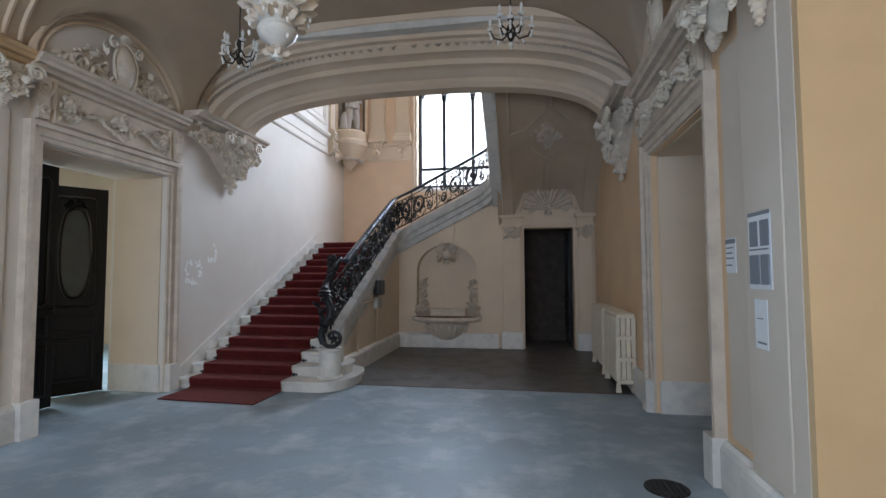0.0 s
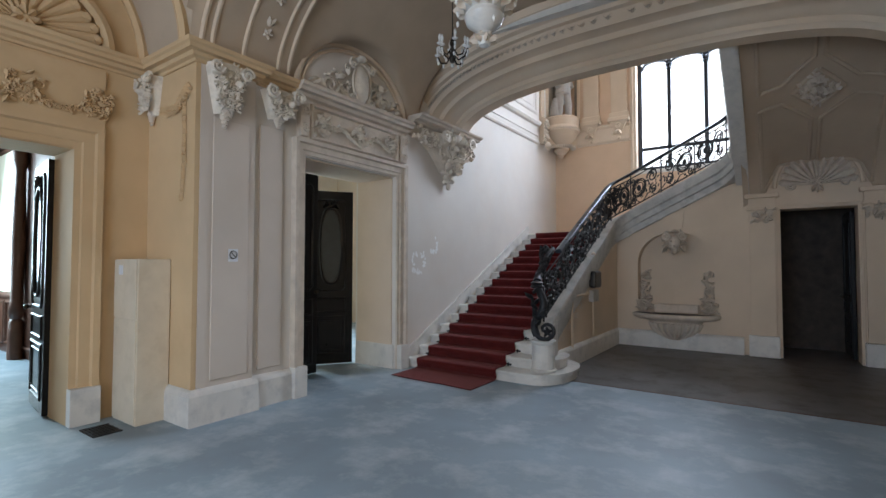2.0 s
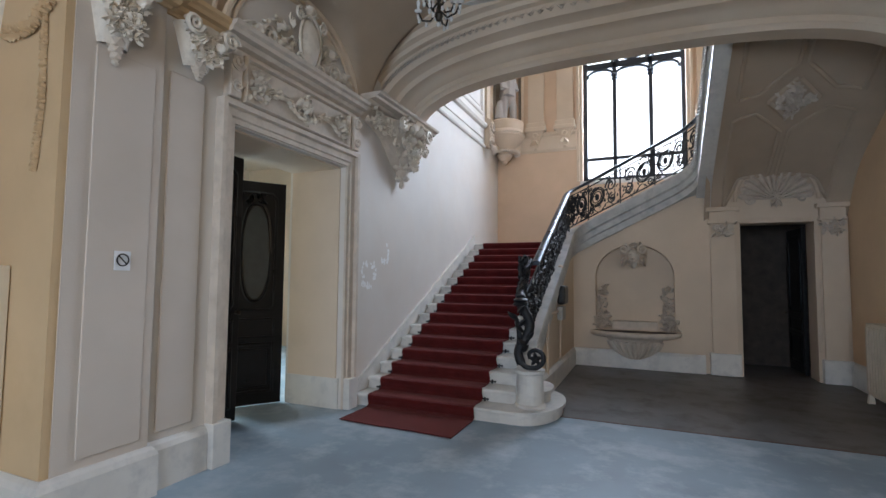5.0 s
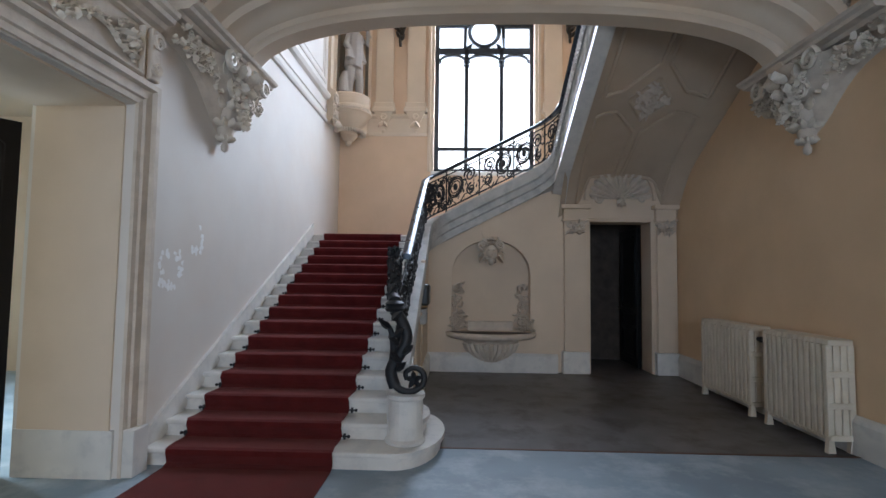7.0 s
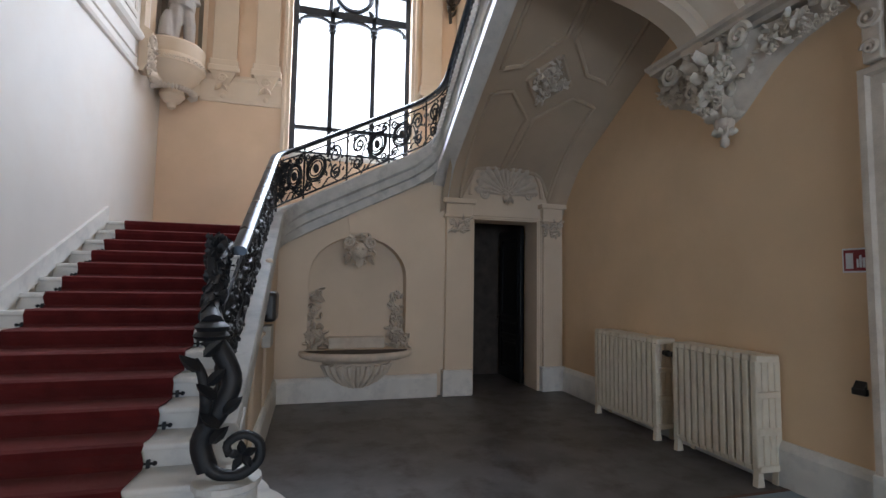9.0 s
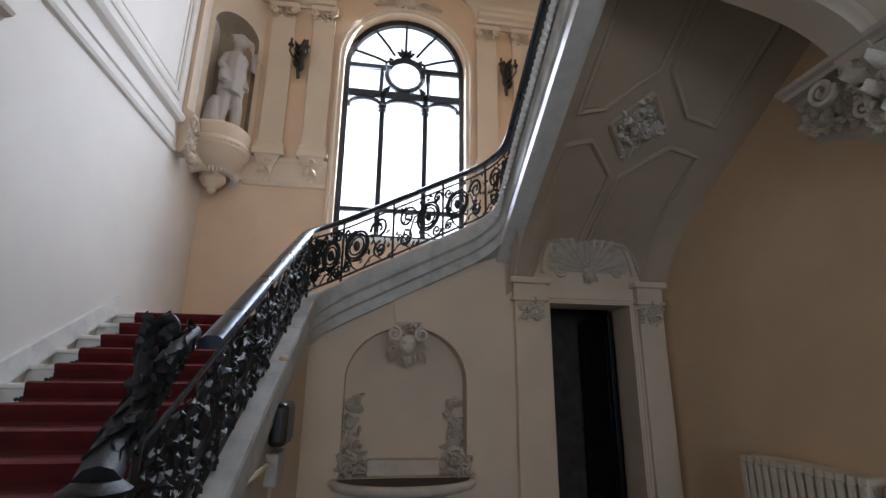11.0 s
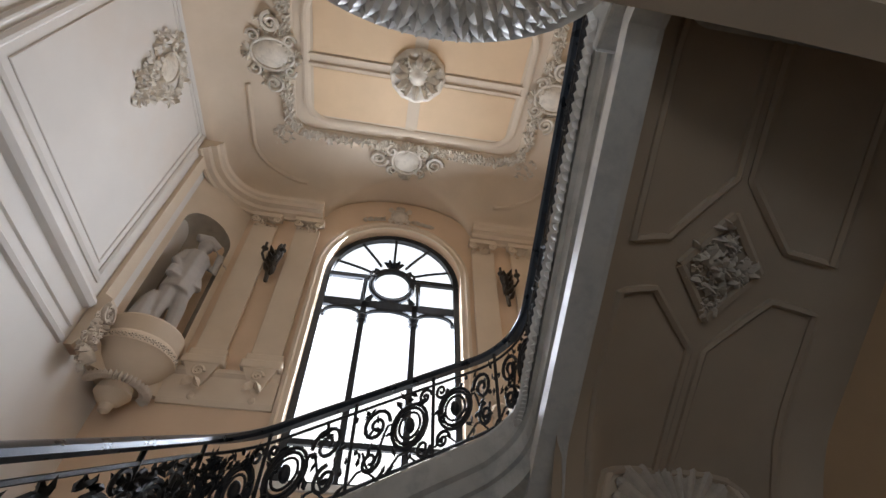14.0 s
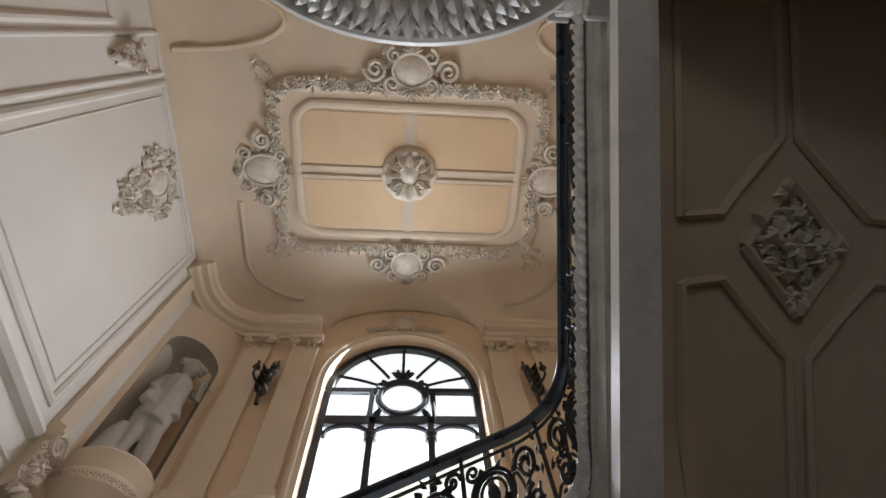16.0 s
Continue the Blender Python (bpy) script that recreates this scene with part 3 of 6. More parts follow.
# pier faces stand a little proud of the walls
wall("wall_pier_left", M_OCHRE, (AL + 0.001, XL - 0.69, 2.235, 2.6, 0.29, 3.0), (AL + 0.002, XL + 0.045, 2.19, 2.232, 0.27, 3.0), label="cream plaster pier between two doors")
wall("wall_pier_face_left", M_PIER, (XL, XL + 0.05, 2.233, 2.74, 0.27, 3.0), label="greyed pale face of the pier")
wall("wall_pier_right", M_OCHRE, (XR - 0.045, AR - 0.002, 2.19, 2.232, 0.27, 3.0), label="cream plaster pier beside a doorway")
wall("wall_pier_face_right", M_PIER, (XR - 0.05, XR, 2.233, 2.74, 0.27, 3.0), label="greyed pale face of the pier")
for F, name in ((face((XL + 0.05, 0, 0), (0, 1, 0), (0, 0, 1)), "trim_pier_left"), (face((XR - 0.05, 0, 0), (0, -1, 0), (0, 0, 1)), "trim_pier_right")):
    bm = bmesh.new()
    s = 1 if "left" in name else -1
    a, b = sorted((s * 2.34, s * 2.68))
    box(bm, a, b, 0.34, 2.56, 0.0, 0.012, 0.005, F)
    a, b = sorted((s * 2.81, s * 3.07))
    box(bm, a, b, 0.34, 2.62, -0.049, -0.03, 0.008, F)
    solid(name, bm, M_PIER, "pale raised plaster panels on the pier", kind=ST)

# cornices at the foot of the vault
zc = 2.98
for nm, line, sgn in (("trim_cornice_left", [(AL, -4.2, zc), (AL, 2.19, zc), (XL + 0.05, 2.19, zc), (XL + 0.05, 2.74, zc), (XL, 2.75, zc), (XL, 3.2, zc)], 1),
                      ("trim_cornice_right", [(AR, -4.2, zc), (AR, 2.19, zc), (XR - 0.05, 2.19, zc), (XR - 0.05, 2.74, zc), (XR, 2.75, zc), (XR, 3.2, zc)], -1)):
    run(nm, M_OCHRE, line, [(o * sgn, h) for o, h in scaled(CORNICE, 0.62, 0.7)], "moulded plaster cornice")
# ribs of the transverse arch over the piers
for y in (2.24, 2.33, 2.62, 2.98, 3.1):
    bm = bmesh.new()
    pts = [(x, y, main_vault(x) - 0.1) for x in [XL + 0.02 + (XR - XL - 0.04) * (0.5 - 0.5 * math.cos(math.pi * i / 60)) for i in range(61)]]
    tube(bm, pts, 0.022, 6)
    solid("trim_vault_rib", bm, M_WALL, "raised bead along the transverse arch", kind=ST, smooth=True)
for xx in (AL + 0.03, XL - 0.02):
    bm = bmesh.new()
    tube(bm, [(xx, 1.16 + 0.96 * math.cos(a), 3.1 + 1.03 * math.sin(a)) for a in [math.pi * i / 30 for i in range(31)]], 0.045, 6)
    solid("trim_alcove_arch", bm, M_OCHRE, "rounded plaster arch moulding", kind=ST, smooth=True)
bm = bmesh.new()
for i in range(26):
    x = XL + 0.12 + (XR - XL - 0.24) * i / 25
    z = main_vault(x) - 0.105
    F = face((x, 2.80, z), (0, 1, 0), (1, 0, (main_vault(x + 0.02) - main_vault(x - 0.02)) / 0.04))
    flower(bm, F, 0, 0, 0.055, 0.0, 5)
    leaf(bm, F, 0.0, 0.06, 1.2, 0.1, 0.05)
    leaf(bm, F, 0.0, 0.06, 1.9, 0.1, 0.05)
solid("trim_vault_band", bm, M_STONE, "carved leaf band along the transverse arch", kind=ST)
# relief band along the wide arch
bm = bmesh.new()
for i in range(90):
    a = math.pi * (0.04 + 0.92 * i / 89)
    (x, z), (x2, z2) = arch_point(a, 0.345), arch_point(a + 0.01, 0.345)
    F = face((x, 5.44, z), (x2 - x, 0, z2 - z), (0, -0.66, 0.75))
    flower(bm, F, 0, 0, 0.028, 0.0, 5, a * 9)
    leaf(bm, F, 0.0, 0.0, 0.5, 0.06, 0.026, 0.0, 0.8)
    leaf(bm, F, 0.0, 0.0, 2.6, 0.06, 0.026, 0.0, 0.8)
solid("trim_arch_band", bm, M_STONE, "carved leaf band round the wide arch", kind=ST)


# ---- hall: doorways ----
def casing(bm, F, u0, u1, top, wide=0.15, proud=0.05):
    """Stepped architrave on the jambs and head of an opening."""
    prof = [(0, 0), (wide, 0), (wide, proud), (wide * 0.75, proud), (wide * 0.68, proud * 0.6), (wide * 0.3, proud * 0.55), (wide * 0.24, proud * 0.35), (0.0, proud * 0.3)]
    up = (F.to_3x3() @ Vector((0, 0, 1))).normalized()
    line = [F @ Vector(p) for p in ((u1, 0, 0), (u1, top, 0), (u0, top, 0), (u0, 0, 0))]
    moulding(bm, line, prof, up)


def overdoor(F, u0, u1, seed):
    """Frieze, cornice and crest over a tall doorway whose opening runs from u0 to u1."""
    t = thing("door_surround", "carved white plaster doorway crest with garlands and shield", "door surround", group="carved doorways")
    bm = bmesh.new()
    casing(bm, F, u0, u1, 2.43, 0.15, 0.075)
    part("casing", bm, M_STONE, t)
    bm = bmesh.new()
    for a, b in ((u0 - 0.155, u0 - 0.005), (u1 + 0.005, u1 + 0.155)):
        box(bm, a, b, 0, 0.3, 0.0, 0.095, 0.006, F)
    part("plinth", bm, M_MARBLE, t, "marble plinth block")
    um = (u0 + u1) / 2
    bm = box(bmesh.new(), u0 - 0.1, u1 + 0.1, 2.575, 2.98, 0.0, 0.045, 0.004, F)
    panel_frame(bm, F @ Matrix.Translation((0, 0, 0.045)), u0 + 0.05, u1 - 0.05, 2.61, 2.94, 0.03, 0.035)
    part("frieze", bm, M_STONE, t)
    bm = bmesh.new()
    FF = F @ Matrix.Translation((0, 0, 0.05))
    n = 16
    line = [(u0 + 0.14 + (u1 - u0 - 0.28) * i / n, 2.74 - 0.05 * math.cos(4 * math.pi * i / n)) for i in range(n + 1)]
    garland(bm, FF, line, 0.045, seed)
    for u in (u0 + 0.17, um, u1 - 0.17):
        foliage(bm, FF, u - 0.12, 2.66, u + 0.12, 2.9, 34, 0.038, seed + int(u * 10), lambda a, b: (a - u) ** 2 + (b - 2.77) ** 2 < 0.016)
        flower(bm, FF, u, 2.78, 0.07, 0.02, 7)
    part("garland", bm, M_ORN, t)
    for u, sg in ((u0 - 0.06, -1), (u1 + 0.06, 1)):
        bm = box(bmesh.new(), u - 0.05, u + 0.05, 2.6, 2.95, 0.045, 0.09, 0.01, F)
        scroll(bm, F, u, 2.86, 0.06, 1.7, 0, sg, 0.016, 0.1)
        scroll(bm, F, u, 2.68, 0.045, 1.7, math.pi, sg, 0.014, 0.1)
        part("console", bm, M_STONE, t)
    prof = scaled(CORNICE, 0.85, 0.75)
    up = Vector((0, 0, 1))
    a, b = F @ Vector((u0 - 0.16, 2.97, 0.0)), F @ Vector((u1 + 0.16, 2.97, 0.0))
    part("cornice", moulding(bmesh.new(), [a, b], prof, up), M_STONE, t)
    # crest in the lunette
    bm = bmesh.new()
    for rr, th in ((0.0, 0.035), (0.07, 0.018)):
        tube(bm, [F @ Vector((um + (0.84 - rr) * math.cos(a), 3.12 + (0.66 - rr) * math.sin(a), 0.015)) for a in [math.pi * i / 32 for i in range(33)]], th, 8)
    part("lunette_moulding", bm, M_WALL, t, smooth=True)
    bm = bmesh.new()
    cartouche(bm, FF, um, 3.36, 0.20, 0.27, seed, 0.11)
    part("shield", bm, M_ORN, t, "plain oval shield in a scrolled border")
    for sg in (-1, 1):
        bm = bmesh.new()
        foliage(bm, F, um - 0.75, 3.1, um + 0.75, 3.62, 330, 0.052, seed + sg + 5, lambda a, b: 0.14 < sg * (a - um) < 0.72 and b < 3.58 - 0.55 * abs(a - um) ** 1.4, 0.02)
        scroll(bm, F, um + sg * 0.42, 3.24, 0.11, 1.7, 0, sg, 0.022, 0.05)
        part("leafwork", bm, M_ORN, t)
    return t


overdoor(F_LEFT, 3.33, 4.77, 11)
overdoor(F_RIGHT, -4.77, -3.33, 23)
# lunette walls above the cornice are the side walls themselves; deep reveals inside the openings
for sx, nm in ((XL, "left"), (XR, "right")):
    s = -1 if nm == "left" else 1
    bm = bmesh.new()
    for y0, y1 in ((3.33, 3.345), (4.755, 4.77)):
        box(bm, sx + s * 0.06, sx + s * 0.66, y0, y1, 0.3, 2.41)
    box(bm, sx + s * 0.06, sx + s * 0.66, 3.345, 4.755, 2.405, 2.42)
    solid("trim_reveal_" + nm, bm, M_WALL, "cream lining of the deep doorway", kind=ST)
    bm = bmesh.new()
    for y0, y1 in ((3.33, 3.35), (4.75, 4.77)):
        box(bm, sx + s * 0.03, sx + s * 0.68, y0, y1, 0.0, 0.3)
    solid("baseboard_reveal_" + nm, bm, M_MARBLE, "marble plinth inside the doorway", kind=ST)


def door_leaf(name, a, b, height, mat, label, oval=True, glass=None, group=""):
    """A panelled leaf hinged at a, reaching to b in plan."""
    a, b = Vector((*a, 0)), Vector((*b, 0))
    d = b - a
    L = d.length
    F = face(a, d, (0, 0, 1))
    t = thing(name, label, "door", group=group, kind="")
    bm = box(bmesh.new(), 0, L, 0.012, height, -0.022, 0.022, 0.004, F)
    part("leaf", bm, mat, t)
    for side in (1, -1):
        G = F @ Matrix.Translation((0, 0, 0.022)) if side > 0 else face(b, -d, (0, 0, 1)) @ Matrix.Translation((0, 0, 0.022))
        bm = bmesh.new()
        m = 0.09
        panel_frame(bm, G, m, L - m, 0.14, height * 0.27, 0.03, 0.014)
        panel_frame(bm, G, m + 0.05, L - m - 0.05, 0.19, height * 0.27 - 0.05, 0.018, 0.012)
        panel_frame(bm, G, m, L - m, height * 0.30, height * 0.38, 0.025, 0.014)
        panel_frame(bm, G, m, L - m, height * 0.42, height - 0.12, 0.03, 0.016, 0.05)
        part("panel_moulding", bm, mat, t)
        if oval:
            bm = bmesh.new()
            cy, ry, rx = height * 0.68, height * 0.22, (L - 2 * m) * 0.36
            tube(bm, [G @ Vector((L / 2 + rx * math.copysign(abs(math.cos(q)) ** 0.7, math.cos(q)), cy + ry * math.copysign(abs(math.sin(q)) ** 0.8, math.sin(q)), 0.008)) for q in [2 * math.pi * j / 32 for j in range(33)]], 0.016, 6)
            foliage(bm, G, L / 2 - 0.09, cy + ry - 0.02, L / 2 + 0.09, cy + ry + 0.1, 16, 0.035, 3)
            part("oval_carving", bm, mat, t)
            bm = bmesh.new()
            ring = [G @ Vector((L / 2 + rx * 0.95 * math.cos(q), cy + ry * 0.95 * math.sin(q), 0.004)) for q in [2 * math.pi * j / 32 for j in range(32)]]
            bm.faces.new([bm.verts.new(p) for p in ring])
            part("pane", bm, glass or M_GLASSY, t, "dark oval glass pane")
    bm = bmesh.new()
    tube(bm, [F @ Vector((L - 0.05, height * 0.41, -0.06)), F @ Vector((L - 0.05, height * 0.41, 0.06))], 0.012, 8)
    ball(bm, F @ Vector((L - 0.05, height * 0.41, 0.065)), 0.024, 2)
    ball(bm, F @ Vector((L - 0.05, height * 0.41, -0.065)), 0.024, 2)
    part("handle", bm, M_BRASS, t, "round brass knob", smooth=True)
    return t


door_leaf("door_leaf", (-4.60, 3.352), (-4.64, 4.04), 2.39, M_DARKWOOD, "black wooden door leaf standing closed in the doorway", oval=False, group="open double door")
door_leaf("door_leaf", (-4.73, 4.73), (-5.06, 4.26), 2.28, M_DARKWOOD, "black carved door leaf with an oval glass panel", group="open double door")
# panelled closed doorway opposite
bm = cube(XR + 0.5, XR + 0.56, 3.352, 4.748, 0.0, 2.403)
F = face((XR + 0.5, 0, 0), (0, -1, 0), (0, 0, 1))
panel_frame(bm, F, -4.68, -4.1, 0.36, 2.3, 0.03, 0.016)
panel_frame(bm, F, -4.0, -3.42, 0.36, 2.3, 0.03, 0.016)
solid("door_right", bm, M_WALL, "closed cream panelled doors in a deep recess", kind=ST)

# doorway of the panelled room
t = thing("door_surround", "cream plaster door frame with faded garlands above", "door surround")
bm = bmesh.new()
casing(bm, F_ALCOVE, 0.93, 1.62, 2.26, 0.20, 0.06)
part("casing", bm, M_OCHRE, t)
bm = box(bmesh.new(), 0.74, 1.83, 2.465, 2.95, 0.0, 0.03, 0.004, F_ALCOVE)
part("frieze", bm, M_OCHRE, t)
FF = F_ALCOVE @ Matrix.Translation((0, 0, 0.03))
bm = bmesh.new()
for a, b in ((0.82, 1.28), (1.28, 1.76)):
    garland(bm, FF, [(a + (b - a) * i / 10, 2.66 - 0.10 * math.sin(math.pi * i / 10)) for i in range(11)], 0.045, 31)
for u in (0.8, 1.28, 1.78):
    foliage(bm, FF, u - 0.1, 2.54, u + 0.1, 2.77, 40, 0.04, int(u * 50))
part("garland", bm, M_OCHRE, t)
bm = bmesh.new()
for a, b in ((0.725, 0.935), (1.615, 1.83)):
    box(bm, a, b, 0, 0.3, 0.0, 0.085, 0.006, F_ALCOVE)
part("plinth", bm, M_MARBLE, t, "marble plinth block")
bm = bmesh.new()
F = F_ALCOVE @ Matrix.Translation((0, 0, 0.01))
t = thing("shell_relief", "plaster scallop shell in a lunette over a door", "wall relief")
shell(bm, F, 1.28, 3.16, 0.48, 0.36, 13, 0.05)
part("shell", bm, M_OCHRE, t)
bm = bmesh.new()
tube(bm, [F @ Vector((1.28 + 0.56 * math.cos(a), 3.14 + 0.5 * math.sin(a), 0.02)) for a in [math.pi * i / 24 for i in range(25)]], 0.05, 6)
part("lunette_moulding", bm, M_OCHRE, t, smooth=True)
door_leaf("door_leaf", (-5.2, 1.60), (-5.86, 1.68), 2.22, M_DARKWOOD, "dark wooden door leaf with glass standing open", group="library door")
# panelled room: pale blinds, rails, posts
for F, u0, u1, v0, v1 in ((face((-10.4, 0, 0), (0, 1, 0), (0, 0, 1)), 1.45, 1.98, 0.9, 3.0), (face((0, 2.3, 0), (1, 0, 0), (0, 0, 1)), -10.15, -8.9, 0.9, 3.0), (face((-10.4, 0, 0), (0, 1, 0), (0, 0, 1)), 0.3, 1.1, 0.9, 3.0)):
    w = thing("window", "tall window with a pale drawn blind in dark panelling", "window", group="library windows")
    bm = bmesh.new()
    panel_frame(bm, F, u0 - 0.05, u1 + 0.05, v0 - 0.05, v1 + 0.05, 0.09, 0.06)
    part("window_frame", bm, M_BROWNWOOD, w)
    # The cloth itself emits, standing in for daylight through the blind.
    part("blind", box(bmesh.new(), u0, u1, v0, v1, 0.004, 0.02, 0, F), glow("glowing_blind_cloth", (0.72, 0.78, 0.66), 0.55) if "glowing_blind_cloth" not in bpy.data.materials else bpy.data.materials["glowing_blind_cloth"], w, "pale green-white cloth, glowing in place of daylight behind")
bm = bmesh.new()
for x, y in ((-10.3, 2.12), (-8.7, 2.22)):
    lathe(bm, [(0.09, 0), (0.09, 0.5), (0.06, 0.55), (0.1, 0.62), (0.07, 0.8), (0.085, 1.6), (0.06, 2.6), (0.09, 2.75), (0.09, 3.35)], (x, y, 0), 10)
solid("trim_library_posts", bm, M_BROWNWOOD, "turned dark wooden posts of the panelling", kind=ST, smooth=True)
bm = bmesh.new()
for i in range(9):
    panel_frame(bm, face((-10.4, 0, 0), (0, 1, 0), (0, 0, 1)), -2.8 + 0.56 * i, -2.34 + 0.56 * i, 0.15, 0.75, 0.04, 0.03)
for i in range(7):
    panel_frame(bm, face((0, 2.3, 0), (1, 0, 0), (0, 0, 1)), -10.2 + 0.7 * i, -9.6 + 0.7 * i, 0.15, 0.75, 0.04, 0.03)
solid("trim_library_panels", bm, M_BROWNWOOD, "dark raised wood panels", kind=ST)


# ---- capitals, corbels ----
def capital(F, u, top, w, h, seed, label, group):
    """A hanging pilaster capital: bell, leaves, volutes, drop."""
    t = thing("capital", label, "capital", group=group)
    bm = bmesh.new()
    rows = []
    for k in range(7):
        q = k / 6
        ww, dd = w * (1 - 0.5 * q), w * 0.44 * (1 - 0.6 * q)
        rows.append([F @ Vector((u + ww / 2 * math.cos(a), top - h * q, max(0.0, dd * math.sin(a)))) for a in [math.pi * j / 8 for j in range(9)]])
    loft(bm, rows)
    part("bell", bm, M_ORN, t)
    bm = bmesh.new()
    foliage(bm, F, u - w * 0.5, top - h * 0.9, u + w * 0.5, top, 330, w * 0.085, seed, lambda a, b: abs(a - u) < w * 0.5 * (1 - 0.5 * (top - b) / h), w * 0.34)
    for sg in (-1, 1):
        scroll(bm, F, u + sg * w * 0.42, top - h * 0.14, w * 0.19, 1.8, 0, sg, w * 0.05, w * 0.5)
        for i in range(4):
            leaf(bm, F, u + sg * w * 0.15, top - h * 0.3, -1.57 + sg * (0.3 + 0.3 * i), w * 0.22, w * 0.12, w * 0.4, 0.8)
    part("leafwork", bm, M_ORN, t)
    bm = bmesh.new()
    for i in range(4):
        bead(bm, F, u, top - h * (0.95 + 0.09 * i), w * (0.16 - 0.03 * i), w * 0.12)
    part("drop", bm, M_STONE, t)
    return t


FPL, FPR = face((XL + 0.05, 0, 0), (0, 1, 0), (0, 0, 1)), face((XR - 0.05, 0, 0), (0, -1, 0), (0, 0, 1))
CAP = "carved plaster capital of curling leaves on the pier"
for F, s in ((FPL, 1), (FPR, -1)):
    capital(F, s * 2.42, 3.0, 0.32, 0.42, 41, CAP, "pier capitals")
    capital(F, s * 2.95, 2.93, 0.34, 0.26, 43, "low garland capital on the pier beside the door", "low capitals")
capital(face((0, 2.19, 0), (1, 0, 0), (0, 0, 1)), AL + 0.12, 2.98, 0.26, 0.34, 44, "small winged capital in the alcove corner", "alcove capitals")
for F0, s in ((face((0, 2.19, 0), (1, 0, 0), (0, 0, 1)), 1),):
    bm = bmesh.new()
    garland(bm, F0, [(-4.5, 2.65), (-4.25, 2.62), (-4.02, 2.78)], 0.05, 51)
    garland(bm, F0, [(-4.12, 2.75), (-4.1, 2.2), (-4.14, 1.85)], 0.03, 52)
    solid("garland_relief", bm, M_OCHRE, "faded plaster garland hanging on the pier side", "wall relief")


def corbel(F, u0, u1, tip, top, seed, side):
    """A long moulded bracket that carries the foot of the wide arch, with a pendant tip."""
    t = thing("corbel", "grey carved plaster corbel with leaves and pendant", "corbel", group="arch corbels")
    bm = bmesh.new()
    up = Vector((0, 0, 1))
    a, b = F @ Vector((min(u0, u1), top - 0.1, 0)), F @ Vector((max(u0, u1), top - 0.1, 0))
    moulding(bm, [a, b], scaled(CORNICE, 1.25, 0.6), up)
    part("shelf", bm, M_STONE, t)
    bm = bmesh.new()
    n = 18
    rows = []
    for i in range(n + 1):
        u = u0 + (u1 - u0) * i / n
        k = math.exp(-((u - tip) / (0.22 * abs(u1 - u0))) ** 2)
        low = top - 0.16 - 0.18 * (0.3 + 0.7 * abs(math.sin(2.2 * i / n))) - 0.35 * k
        rows.append([F @ Vector((u, top - 0.1 + (low - top + 0.1) * q, (0.08 + 0.17 * k) * (1 - q) ** 0.7)) for q in [j / 6 for j in range(7)]])
    loft(bm, rows)
    part("body", bm, M_STONE, t)
    bm = bmesh.new()
    foliage(bm, F, min(u0, u1), top - 0.42, max(u0, u1), top - 0.1, 420, 0.04, seed, lambda a, b: b > top - 0.40 + 0.16 * abs(a - tip), 0.09)
    foliage(bm, F, tip - 0.28, top - 0.6, tip + 0.28, top - 0.08, 320, 0.042, seed + 1, lambda a, b: abs(a - tip) < 0.3 * (1 - (top - b) / 0.85), 0.2)
    for sg in (-1, 1):
        scroll(bm, F, tip + sg * 0.33, top - 0.16, 0.09, 1.8, 0, sg, 0.024, 0.26)
        scroll(bm, F, tip + sg * 0.17, top - 0.36, 0.06, 1.6, 0, sg, 0.018, 0.2)
    part("leafwork", bm, M_ORN, t)
    bm = bmesh.new()
    c = F @ Vector((tip, top - 0.86, 0.06))
    lathe(bm, [(0.0, 0.0), (0.03, 0.02), (0.035, 0.06), (0.02, 0.09), (0.06, 0.13), (0.075, 0.2), (0.05, 0.25), (0.1, 0.3), (0.13, 0.42), (0.1, 0.46), (0.17, 0.56), (0.2, 0.78)], c, 14, 0, 2 * math.pi)
    part("pendant", bm, M_STONE, t, smooth=True)
    bm = bmesh.new()
    for z, R_, ln in ((0.1, 0.03, 0.07), (0.22, 0.06, 0.1), (0.36, 0.1, 0.13), (0.5, 0.13, 0.14), (0.62, 0.17, 0.15)):
        for k in range(10):
            a = 6.2832 * (k + 5 * z) / 10
            leaf(bm, face((c.x + R_ * math.cos(a), c.y + R_ * math.sin(a), c.z + z), (-math.sin(a), math.cos(a), 0), (math.cos(a) * 0.45, math.sin(a) * 0.45, 1)), 0, 0, 1.57, ln, ln * 0.6, 0.0, 0.6)
    tagged(part("pendant_leaves", bm, M_ORN, t), kind="stuff")
    return t


corbel(F_LEFT, 4.98, 6.5, 5.86, 3.24, 61, 1)
corbel(F_RIGHT, -4.98, -6.5, -5.86, 3.24, 67, -1)


# ---- staircase: string, soffit, carpet ----
def along(s):
    """Point and level heading on the string's line at s from 0 to 1."""
    p = plan_path(s)
    q, r = plan_path(max(0, s - 0.01)), plan_path(min(1, s + 0.01))
    d = r - q
    d.z = 0
    return p, d.normalized()


def sweep_string(bm, profile, n=90, s0=0.0, s1=1.0):
    rows = []
    for i in range(n + 1):
        p, d = along(s0 + (s1 - s0) * i / n)
        out = Vector((d.y, -d.x, 0))
        rows.append([p + out * o + Vector((0, 0, h)) for o, h in profile])
    loft(bm, rows, close_ring=True)
    for r in (rows[0], rows[-1]):
        bm.faces.new([bm.verts.new(v) for v in r])


